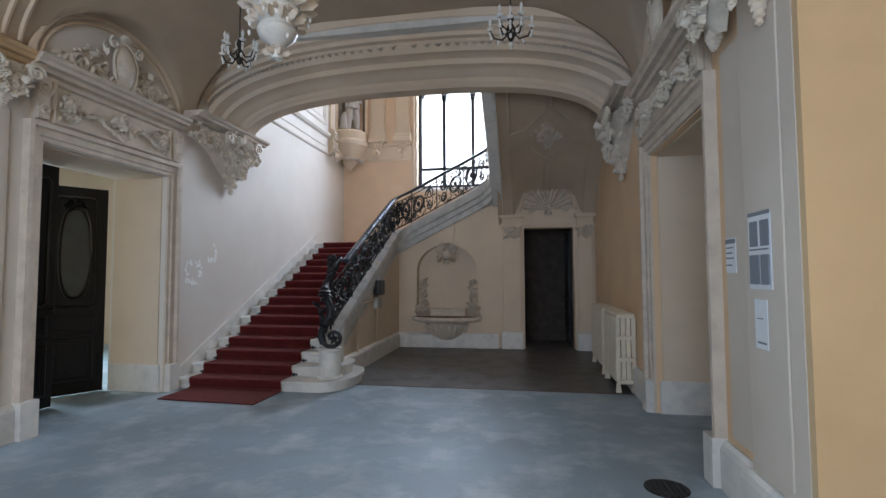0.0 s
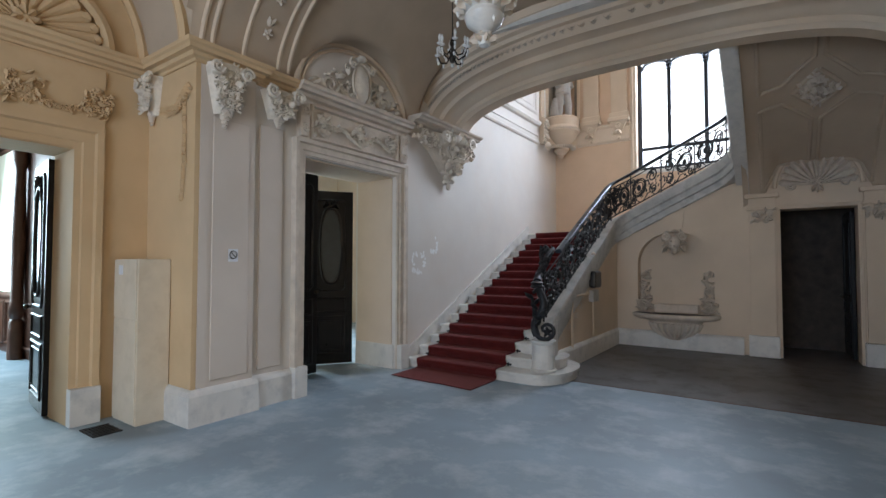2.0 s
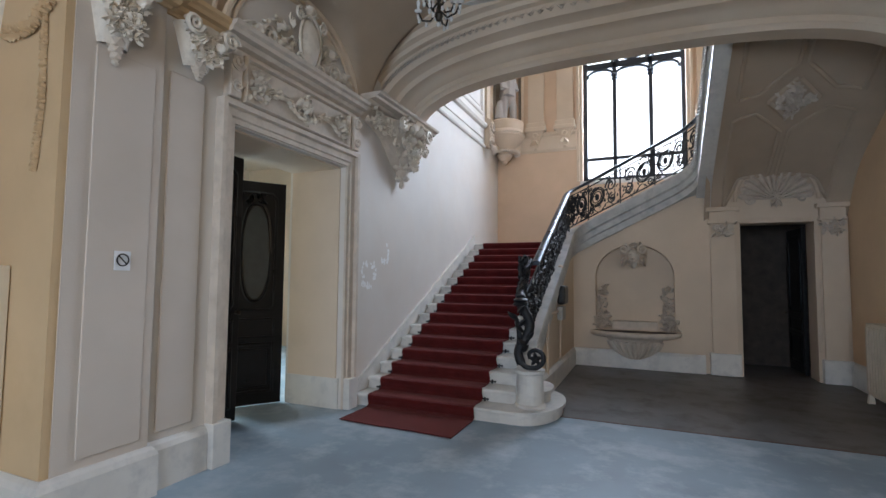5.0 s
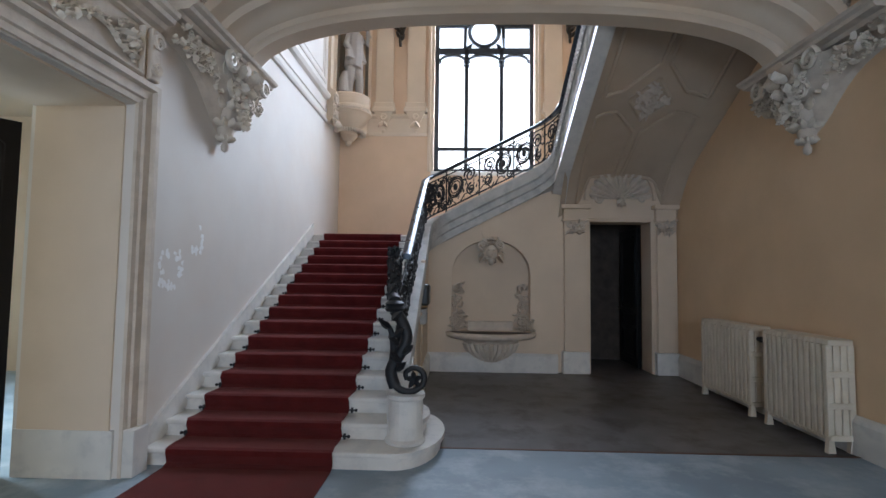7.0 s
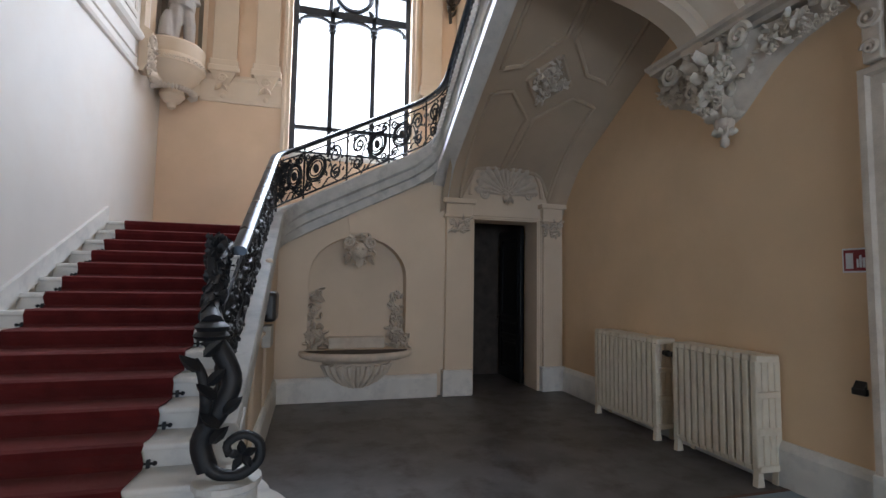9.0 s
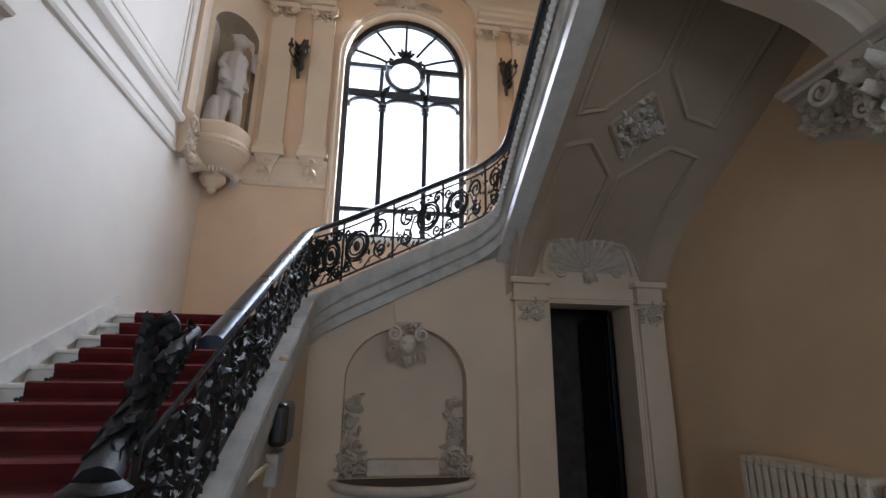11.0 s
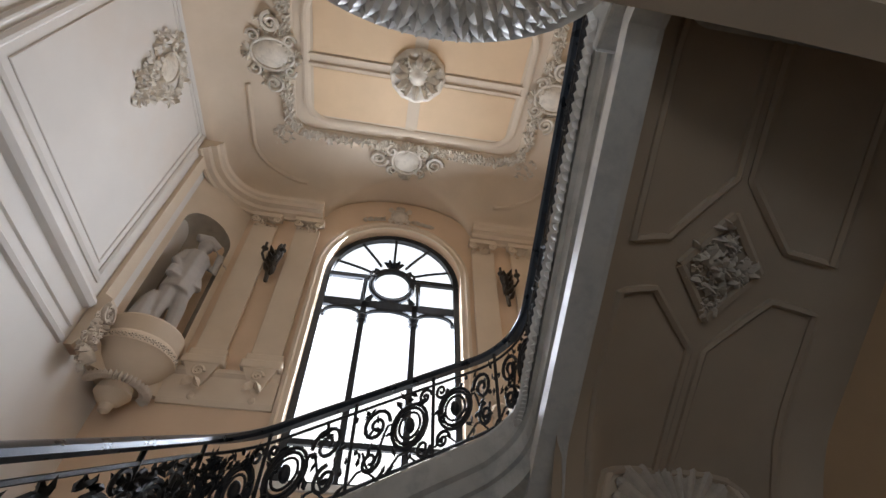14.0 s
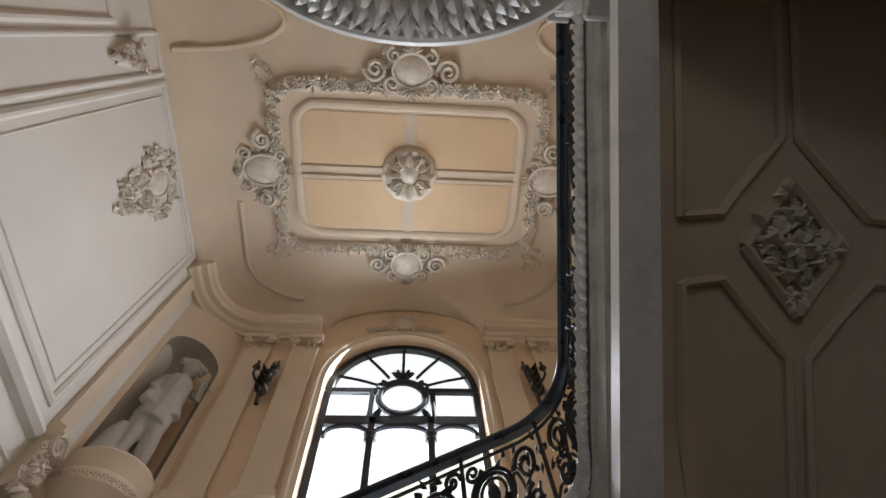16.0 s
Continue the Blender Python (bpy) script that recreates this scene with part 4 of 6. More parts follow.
bm = bmesh.new()
sweep_string(bm, [(-0.07, 0.0), (0.09, 0.0), (0.10, -0.02), (0.10, -0.16), (0.08, -0.19), (0.075, -0.28), (0.055, -0.30), (0.05, -0.40), (-0.07, -0.42)])
part("string", bm, M_STRING, stair, "grey veined marble string under the railing")
bm = bmesh.new()
for i in range(46):
    p, d = along(0.70 + 0.295 * i / 45)
    q, _ = along(0.70 + 0.295 * i / 45 + 0.004)
    out = Vector((d.y, -d.x, 0))
    F = face(p + out * 0.1 + Vector((0, 0, -0.09)), q - p, (0, 0, 1))
    for sg in (-1, 1):
        leaf(bm, F, 0, 0, 0.6 * sg, 0.10, 0.05, 0.0, 0.5)
    bead(bm, F, 0.05, 0.0, 0.014, 0.006)
part("leaf_band", bm, M_MARBLE, stair, "crisp carved leaf band", smooth=True)
# pedestal block at the foot
bm = bmesh.new()
lathe(bm, [(0.0, 0.0), (0.145, 0.0), (0.145, 0.02), (0.128, 0.035), (0.125, 0.30), (0.14, 0.315), (0.14, 0.34), (0.0, 0.34)], (-2.22, 5.24, 0.12), 24)
prism(bm, [(5.24, 0.12), (5.62, 0.12), (5.62, 0.66), (5.5, 0.6), (5.42, 0.53), (5.34, 0.475), (5.24, 0.458)], "x", -2.355, -2.2)
part("pedestal", bm, M_MARBLE, stair, "rounded marble newel block")
# skirting beside the wall
bm = bmesh.new()
prism(bm, [(4.95, 0.0), (4.95, 0.2), (8.66, 2.06), (8.66, 1.9)], "x", XL, XL + 0.03)
part("skirting", bm, M_MARBLE, stair)
# underside of the last flight
def soffit_z(y):
    return min(3.98, 3.42 + (7.2 - y) * 0.55)


def soffit_edge(y):
    return soffit_z(y) - 0.22


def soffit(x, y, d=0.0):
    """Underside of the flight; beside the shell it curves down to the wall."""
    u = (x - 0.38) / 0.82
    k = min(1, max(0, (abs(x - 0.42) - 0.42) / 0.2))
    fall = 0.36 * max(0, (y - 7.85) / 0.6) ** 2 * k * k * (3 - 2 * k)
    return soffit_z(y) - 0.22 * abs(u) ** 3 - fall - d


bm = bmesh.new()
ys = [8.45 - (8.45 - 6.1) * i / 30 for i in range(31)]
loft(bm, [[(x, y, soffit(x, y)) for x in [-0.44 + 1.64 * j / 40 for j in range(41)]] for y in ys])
part("soffit", bm, M_VAULT, stair, "coffered plaster underside of the upper flight, toned darker for shade", smooth=True)
bm = bmesh.new()
loft(bm, [[(-0.36, y, soffit(-0.36, y) + 0.01), (-0.36, y, min(soffit(-0.36, y), soffit_edge(y)) - 0.03), (-0.39, y, soffit_edge(y) - 0.035), (-0.53, y, soffit_edge(y) - 0.02), (-0.53, y, soffit_edge(y) + 0.07), (-0.49, y, soffit_edge(y) + 0.085), (-0.485, y, soffit_edge(y) + 0.2), (-0.46, y, max(soffit_edge(y) + 0.2, plan_path(1.0).z - 0.3 - 0.55 * (y - 6.3)))] for y in ys])
part("fascia", bm, M_MARBLE, stair, "moulded pale edge of the upper flight")
bm = bmesh.new()
for y0, y1 in ((6.12, 7.12), (7.38, 8.42)):
    for x0, x1 in ((-0.2, 0.335), (0.425, 0.98)):
        near = y1 if y0 < 7 else y0
        cut = 0.31
        inner = x1 if x0 < 0.3 else x0
        pts = [(x0, y0), (x1, y0), (x1, y1), (x0, y1)]
        pts = [p for p in pts if p != (inner, near)]
        far = y0 if near == y1 else y1
        sx = -1 if inner == x1 else 1
        sy = -1 if near == y1 else 1
        a, b = (inner + sx * cut, near), (inner, near + sy * cut)
        order = [(x0 + x1 - inner, far), (inner, far), b, a, (x0 + x1 - inner, near)]
        dense = []
        for p, q in zip(order, order[1:] + order[:1]):
            dense += [(p[0] + (q[0] - p[0]) * k / 6, p[1] + (q[1] - p[1]) * k / 6) for k in range(6)]
        dense.append(dense[0])
        tube(bm, [(x, y, soffit(x, y, 0.004)) for x, y in dense], 0.026, 6)
dm = [(0.38, 6.98), (0.62, 7.25), (0.38, 7.52), (0.14, 7.25)]
for p, q in zip(dm, dm[1:] + dm[:1]):
    tube(bm, [(p[0] + (q[0] - p[0]) * k / 5, p[1] + (q[1] - p[1]) * k / 5, soffit(p[0] + (q[0] - p[0]) * k / 5, p[1] + (q[1] - p[1]) * k / 5, 0.006)) for k in range(6)], 0.028, 6)
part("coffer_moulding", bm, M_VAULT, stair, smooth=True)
bm = bmesh.new()
F = face((0.38, 7.25, soffit(0.38, 7.25)), (1, 0, 0), (0, -1, 0.55))
foliage(bm, F, -0.2, -0.24, 0.2, 0.24, 150, 0.05, 71, lambda a, b: abs(a) / 0.21 + abs(b) / 0.27 < 1)
flower(bm, F, 0, 0, 0.08, 0.02, 8)
part("rosette", bm, M_STONE, stair)

# carpet runner, one length folded over the steps
carpet = thing("carpet", "worn dark red carpet runner down the marble steps", "carpet")
CX0, CX1 = -3.81, -2.68
rows, pts = [], [(4.45, 0.012), (4.93, 0.012)]
for k in range(16):
    y, z = Y0 + GO * k, RISE * (k + 1)
    pts += [(y - 0.028, z - RISE + 0.03), (y - 0.048, z - 0.03), (y - 0.045, z + 0.004), (y - 0.02, z + 0.014), (y + 0.06, z + 0.011)]
    pts.append((y + GO - 0.05, z + 0.011) if k < 15 else (YB - 0.3, z + 0.011))
bm = bmesh.new()
r = rng(5)
for y, z in pts:
    dx = r.uniform(-0.006, 0.006)
    skew = -0.06 * (0.5) * (1 if y < 4.5 else 0)
    rows.append([(CX0 + dx, y - skew, z), (CX0 + 0.38 + dx, y, z), (CX0 + 0.76 + dx, y, z), (CX1 + dx, y + skew, z)])
loft(bm, rows)
cp = part("runner", bm, M_CARPET, carpet)
sm = cp.modifiers.new("thick", "SOLIDIFY")
sm.thickness = 0.008
for k in range(1, 16):
    y, z = Y0 + GO * k, RISE * k
    for xa, sg in ((CX0, -1), (CX1, 1)):
        bm = tube(bmesh.new(), [(xa - sg * 0.02, y - 0.012, z + 0.022), (xa + sg * 0.045, y - 0.012, z + 0.022)], 0.007, 6)
        ball(bm, (xa + sg * 0.05, y - 0.012, z + 0.022), 0.014, 1)
        box(bm, xa + sg * 0.02 - 0.008, xa + sg * 0.02 + 0.008, y - 0.02, y + 0.004, z + 0.001, z + 0.04)
        part("stair_rod", bm, M_IRON, carpet, "end of a dark iron carpet rod")

# ---- railing ----
railing = thing("railing", "black wrought iron stair railing of scrolls and leaves", "railing")
LEN = sum((b - a).length for a, b in zip(RAIL_PLAN, RAIL_PLAN[1:]))
RAIL_H = 0.60


def rail_point(s, h, out=0.0):
    """A point on the railing: s metres along, h above the string."""
    k = min(max(s / LEN, 0), 1)
    p, d = along(k)
    return p + Vector((d.y * out, -d.x * out, h)) + (Vector((0, s, s * 0.5)) if s < 0 else Vector())


def bar(bm, pts, r, sides=5, taper=None):
    tube(bm, [rail_point(s, h) for s, h in pts], r, sides, taper)


def iron_scroll(bm, s, h, r, turns, start, hand, thick, grow=0.15):
    n = int(12 * turns) + 3
    bar(bm, [(s + (r * (1 - k) + r * grow * k) * math.cos(start + hand * 6.283 * turns * k), h + (r * (1 - k) + r * grow * k) * math.sin(start + hand * 6.283 * turns * k) ) for k in [i / (n - 1) for i in range(n)]], thick, 5, 0.8)


def iron_leaf(bm, s, h, ang, length, width, w=0.006):
    c, q = math.cos(ang), math.sin(ang)
    for sg in (-1, 1):
        v = [bm.verts.new(rail_point(s + a * c - b * q, h + a * q + b * c, o)) for a, b, o in ((0, 0, 0.004 * sg), (length * 0.4, -width / 2, 0.004 * sg), (length, 0, 0.02 * sg), (length * 0.4, width / 2, 0.004 * sg), (length * 0.5, 0, 0.026 * sg))]
        for f in ((0, 1, 4), (1, 2, 4), (2, 3, 4), (3, 0, 4)):
            bm.faces.new([v[i] for i in f])


bm = bmesh.new()
rows = []
for i in range(100):
    s = 0.42 + (LEN - 0.42) * i / 99
    p = rail_point(s, RAIL_H)
    _, d = along(min(max(s / LEN, 0), 1))
    out = Vector((d.y, -d.x, 0))
    rows.append([p + out * o + Vector((0, 0, h)) for o, h in ((-0.045, 0), (-0.03, -0.02), (0.03, -0.02), (0.045, 0), (0.04, 0.02), (0.02, 0.032), (-0.02, 0.032), (-0.04, 0.02))])
loft(bm, rows, close_ring=True)
for r_ in (rows[0], rows[-1]):
    bm.faces.new([bm.verts.new(v) for v in r_])
part("handrail", bm, M_RAIL, railing, "smooth dark metal handrail", smooth=True)
for h, nm, th in ((0.05, "bottom_rail", 0.012), (RAIL_H - 0.075, "top_rail", 0.010)):
    bm = bmesh.new()
    bar(bm, [(LEN * i / 90, h) for i in range(91)], th)
    part(nm, bm, M_IRON, railing)
NP = 12
leaves = bmesh.new()
PW = LEN / NP
r = rng(77)
for i in range(NP + 1):
    s = min(LEN - 0.01, max(0.01, i * PW))
    bm = bmesh.new()
    bar(bm, [(s, 0.0), (s, RAIL_H)], 0.012)
    part("post", bm, M_IRON, railing)
for i in range(NP):
    s0, s1 = i * PW + 0.02, (i + 1) * PW - 0.02
    m = (s0 + s1) / 2
    bm = bmesh.new()
    dense = i < 5
    big = 0.14
    c = s0 + 0.17 if i % 2 else s1 - 0.17
    hc = 0.30
    for k, rr in enumerate((big, big * 0.82, big * 0.6)):
        bar(bm, [(c + rr * math.cos(a), hc + rr * math.sin(a)) for a in [6.2832 * j / 20 for j in range(21)]], 0.013 - 0.002 * k)
    p = rail_point(c, hc)
    ball(bm, p, 0.055, 2, (0.6, 0.6, 1))
    sg = 1 if i % 2 else -1
    e = c + sg * 0.27
    iron_scroll(bm, e, 0.38, 0.11, 1.7, 3.14 if sg > 0 else 0, -sg, 0.014)
    iron_scroll(bm, e + sg * 0.02, 0.17, 0.085, 1.6, 1.57, sg, 0.013)
    iron_scroll(bm, c - sg * 0.11, 0.12, 0.06, 1.5, 0, sg, 0.012)
    iron_scroll(bm, c - sg * 0.12, 0.46, 0.055, 1.5, 0, -sg, 0.012)
    bar(bm, [(c + sg * (0.1 + 0.25 * k / 10), 0.24 + 0.12 * math.sin(6.28 * k / 10)) for k in range(11)], 0.009)
    bar(bm, [(s0 + (s1 - s0) * k / 12, 0.09 + 0.05 * math.sin(12.56 * k / 12)) for k in range(13)], 0.008)
    part("scroll_panel", bm, M_IRON, railing)
    bm = leaves
    for _ in range(150 if dense else 34):
        s, h = r.uniform(s0, s1), r.uniform(0.08, RAIL_H - 0.1)
        if (s - c) ** 2 + (h - hc) ** 2 < 0.011:
            continue
        iron_leaf(bm, s, h, r.uniform(0, 6.28), r.uniform(0.04, 0.09), r.uniform(0.02, 0.04))
part("leafwork", leaves, M_IRON, railing)
# the curling newel
bm = bmesh.new()
NB = Vector((-2.18, 5.22, 0.56))


def newel_bar(pts, thick, taper):
    smoothed = []
    for k in range(len(pts) - 1):
        a, b, c, d = [Vector(pts[min(max(k + o, 0), len(pts) - 1)]) for o in (-1, 0, 1, 2)]
        for q in (0, 0.25, 0.5, 0.75):
            smoothed.append(0.5 * (2 * b + (c - a) * q + (2 * a - 5 * b + 4 * c - d) * q * q + (3 * b - a - 3 * c + d) * q ** 3))
    smoothed.append(Vector(pts[-1]))
    tube(bm, [NB + p for p in smoothed], thick, 10, taper)


newel_bar([(-0.14, 0.02, 0.03), (-0.10, 0.0, -0.06), (0.0, -0.01, -0.085), (0.085, -0.01, -0.03), (0.085, -0.01, 0.05), (0.02, -0.01, 0.085), (-0.04, -0.01, 0.05), (-0.03, -0.01, 0.0)], 0.028, 0.6)
F = face(NB + Vector((0.02, -0.01, 0)), (1, 0, 0), (0, 0, 1))
for k in range(5):
    leaf(bm, F, 0, 0, 0.4 + 1.257 * k, 0.07, 0.04, 0.0, 0.5)
newel_bar([(-0.12, 0.02, -0.06), (-0.15, 0.02, 0.06), (-0.08, 0.02, 0.19), (-0.04, 0.03, 0.30), (-0.08, 0.05, 0.41), (-0.14, 0.07, 0.49)], 0.044, 1.0)
for k in range(7):
    F = face(NB + Vector((-0.11 + 0.05 * math.sin(0.9 * k), 0.0, 0.06 + 0.06 * k)), (1, 0, 0), (0, 0, 1))
    leaf(bm, F, 0, 0, 1.57 + (0.8 if k % 2 else -0.8), 0.11, 0.05, 0.03, 0.6)
newel_bar([(-0.15, 0.05, 0.08), (-0.13, -0.02, 0.22), (-0.15, -0.02, 0.34), (-0.19, 0.02, 0.40)], 0.03, 0.5)
part("newel", bm, M_IRON, railing, "dark iron newel of curling leaf forms", smooth=True)
bm = lathe(bmesh.new(), [(0.0, 0.0), (0.06, 0.0), (0.078, 0.02), (0.06, 0.04), (0.075, 0.06), (0.05, 0.08), (0.0, 0.085)], tuple(NB + Vector((-0.14, 0.08, 0.48))), 14)
part("collar", bm, M_IRON, railing, smooth=True)
bm = bmesh.new()
newel_bar([(-0.14, 0.08, 0.55), (-0.17, 0.2, 0.62), (-0.18, 0.36, 0.74), (-0.18, 0.5, 0.86), (-0.18, 0.66, 0.95)], 0.05, 0.6)
newel_bar([(-0.18, 0.34, 0.7), (-0.21, 0.38, 0.84), (-0.21, 0.42, 0.93), (-0.185, 0.44, 0.97), (-0.165, 0.45, 0.94), (-0.18, 0.45, 0.91)], 0.026, 0.6)
part("newel_scroll", bm, M_IRON, railing, smooth=True)
bm = bmesh.new()
for j in range(60):
    k = j / 59
    c = NB + Vector((-0.16 - 0.03 * k, 0.1 + 0.5 * k, 0.56 + 0.36 * k))
    a = 2.4 * j
    F = face(c + Vector((0.045 * math.cos(a), 0, 0.045 * math.sin(a))), (-math.sin(a), 0, math.cos(a)), (0, 1, 0.7))
    leaf(bm, F, 0.0, 0.0, r.uniform(0.8, 2.3), 0.07, 0.04, -0.006, 0.55)
for j in range(60):
    k = r.random()
    c = NB + Vector((-0.19 - 0.02 * k, 0.34 + 0.1 * k, 0.62 + 0.34 * k))
    a = r.uniform(0, 6.28)
    F = face(c + Vector((0.022 * math.cos(a), 0.022 * math.sin(a), 0)), (-math.sin(a), math.cos(a), 0), (0.15 * math.cos(a), 0.3 * math.sin(a), 1))
    leaf(bm, F, 0.0, 0.0, r.uniform(1.1, 2.0), 0.055, 0.03, -0.004, 0.5)
tagged(part("newel_leafwork", bm, M_IRON, railing, smooth=True), kind="stuff")


# ---- bay: fountain, doorway, pilasters ----
fx = (NX0 + NX1) / 2
fountain = thing("fountain", "grey stone wall fountain with half-round basin in a niche", "fountain")
bm = bmesh.new()
lathe(bm, [(0.10, 0.08), (0.15, 0.11), (0.26, 0.18), (0.34, 0.27), (0.38, 0.36), (0.42, 0.385), (0.55, 0.40), (0.61, 0.42), (0.635, 0.45), (0.625, 0.48), (0.59, 0.49), (0.56, 0.48), (0.54, 0.44), (0.3, 0.40), (0.0, 0.39)], (fx, YF, 0.06), 36, math.pi, 2 * math.pi, 1.0, 0.62)
part("basin", bm, M_STONE, fountain, "half-round stone basin with a rolled rim", smooth=True)
# Flat near-black disc added for the dark water, nearly flush with the rim.
bm = lathe(bmesh.new(), [(0.585, 0.484), (0.0, 0.488)], (fx, YF, 0.06), 30, math.pi, 2 * math.pi, 1.0, 0.62)
part("dark_water", bm, M_NEARBLACK, fountain, "dark disc for the water in the basin")
bm = bmesh.new()
for i in range(11):
    a = math.pi * (1.05 + 0.9 * i / 10)
    c, q = math.cos(a), math.sin(a)
    tube(bm, [(fx + R_ * c, YF + R_ * q * 0.62, z) for R_, z in ((0.12, 0.15), (0.24, 0.215), (0.33, 0.30), (0.375, 0.40))], 0.022, 6, 1.5)
part("leafwork", bm, M_STONE, fountain)
bm = lathe(bmesh.new(), [(0.0, -0.07), (0.02, -0.06), (0.035, -0.03), (0.02, 0.0), (0.05, 0.02), (0.07, 0.05), (0.05, 0.09), (0.11, 0.11), (0.13, 0.15)], (fx, YF, 0.06), 18, math.pi, 2 * math.pi, 1.0, 0.8)
part("finial", bm, M_STONE, fountain, smooth=True)
bm = cube(fx - 0.32, fx + 0.32, YF + 0.06, YF + 0.2, 0.55, 0.68, bevel=0.015)
part("back_ledge", bm, M_STONE, fountain)
FN = face((0, YF + 0.2, 0), (1, 0, 0), (0, 0, 1))
for sg in (-1, 1):
    bm = bmesh.new()
    u = fx + sg * 0.46
    F = face((0, YF + 0.0, 0), (1, 0, 0), (0, 0, 1))
    foliage(bm, FN, u - 0.09, 0.55, u + 0.09, 1.22, 110, 0.045, 81 + sg, lambda a, b: abs(a - u) < 0.09 - 0.05 * (b - 0.55), 0.02)
    scroll(bm, FN, u, 0.68, 0.09, 1.6, 0, sg, 0.025, 0.08)
    scroll(bm, FN, u + sg * 0.02, 0.98, 0.05, 1.5, 0, -sg, 0.016, 0.05)
    foliage(bm, F, u + sg * 0.02 - 0.07, 0.56, u + sg * 0.02 + 0.12, 0.74, 30, 0.045, 83 + sg, None, 0.0)
    part("side_scroll", bm, M_STONE, fountain)
bm = bmesh.new()
F = face((0, YF + 0.04, 0), (1, 0, 0), (0, 0, 1))
ball(bm, F @ Vector((fx, 1.66, 0.03)), 0.085, 3, (1, 0.8, 1.15))
ball(bm, F @ Vector((fx, 1.60, 0.10)), 0.03, 2)
ball(bm, F @ Vector((fx - 0.035, 1.69, 0.09)), 0.022, 2)
ball(bm, F @ Vector((fx + 0.035, 1.69, 0.09)), 0.022, 2)
foliage(bm, F, fx - 0.19, 1.5, fx + 0.19, 1.86, 150, 0.032, 91, lambda a, b: 0.005 < (a - fx) ** 2 + (b - 1.68) ** 2 < 0.034, 0.03)
for sg in (-1, 1):
    scroll(bm, F, fx + sg * 0.13, 1.76, 0.07, 1.5, 1.57, sg, 0.022, 0.05)
    leaf(bm, F, fx + sg * 0.1, 1.62, -1.57 + sg * 0.5, 0.14, 0.07, 0.04, 0.8)
ball(bm, F @ Vector((fx, 1.53, 0.05)), 0.05, 2, (0.9, 0.8, 1.2))
part("mask", bm, M_STONE, fountain, "carved plaster lion-like mask ornament")
prism_bm = prism(bmesh.new(), [(fx - 0.12, 1.87), (fx + 0.12, 1.87), (fx + 0.16, 2.2), (fx - 0.16, 2.2)], "y", YF - 0.025, YF)
part("keystone", prism_bm, M_WALL, fountain)

# pilasters and shell over the inner door
for x0, x1 in ((-0.40, -0.03), (0.87, 1.18)):
    t = thing("pilaster", "cream plaster pilaster with a small leafy capital", "pilaster", group="inner door pilasters")
    part("shaft", cube(x0 + 0.03, x1 - 0.03, YF - 0.07, YF, 0.3, 2.1, bevel=0.006), M_WALL, t)
    part("plinth", cube(x0, x1, YF - 0.10, YF, 0.0, 0.3, bevel=0.01), M_MARBLE, t, "marble plinth")
    bm = cube(x0, x1, YF - 0.1, YF, 2.1, 2.13, bevel=0.006)
    box(bm, x0 + 0.02, x1 - 0.02, YF - 0.08, YF, 2.13, 2.27, 0.004)
    box(bm, x0 - 0.02, x1 + 0.02, YF - 0.12, YF, 2.27, 2.33, 0.01)
    part("entablature", bm, M_WALL, t)
    F = face((0, YF - 0.07, 0), (1, 0, 0), (0, 0, 1))
    bm = bmesh.new()
    xm = (x0 + x1) / 2
    foliage(bm, F, xm - 0.11, 1.93, xm + 0.11, 2.09, 40, 0.04, int(x0 * 100) + 200)
    for sg in (-1, 1):
        scroll(bm, F, xm + sg * 0.09, 2.05, 0.04, 1.6, 0, sg, 0.012, 0.02)
    part("leafwork", bm, M_STONE, t)
t = thing("door_surround", "cream plaster doorcase with a scallop shell above", "door surround")
bm = bmesh.new()
casing(bm, F_FOUNT, DX0, DX1, DZ, 0.06, 0.03)
part("casing", bm, M_WALL, t)
bm = bmesh.new()
shell(bm, F_FOUNT, 0.42, 2.42, 0.40, 0.42, 13, 0.07)
for sg in (-1, 1):
    scroll(bm, F_FOUNT, 0.42 + sg * 0.3, 2.42, 0.06, 1.6, 0, sg, 0.016, 0.03)
for k in range(3):
    leaf(bm, F_FOUNT, 0.42, 2.42, -1.57 + 0.5 * (k - 1), 0.13, 0.07, 0.04, 0.7)
part("shell", bm, M_STONE, t, "carved scallop shell")
bm = bmesh.new()
tube(bm, [F_FOUNT @ Vector((0.42 + 0.48 * math.cos(a), 2.40 + 0.54 * math.sin(a), 0.02)) for a in [math.pi * i / 24 for i in range(25)]], 0.03, 6)
part("arch_moulding", bm, M_WALL, t, smooth=True)
door_leaf("door_leaf", (0.81, YF + 0.37), (0.79, YF + 1.05), 2.06, M_DARKWOOD, "dark wooden inner door standing wide open", oval=False)


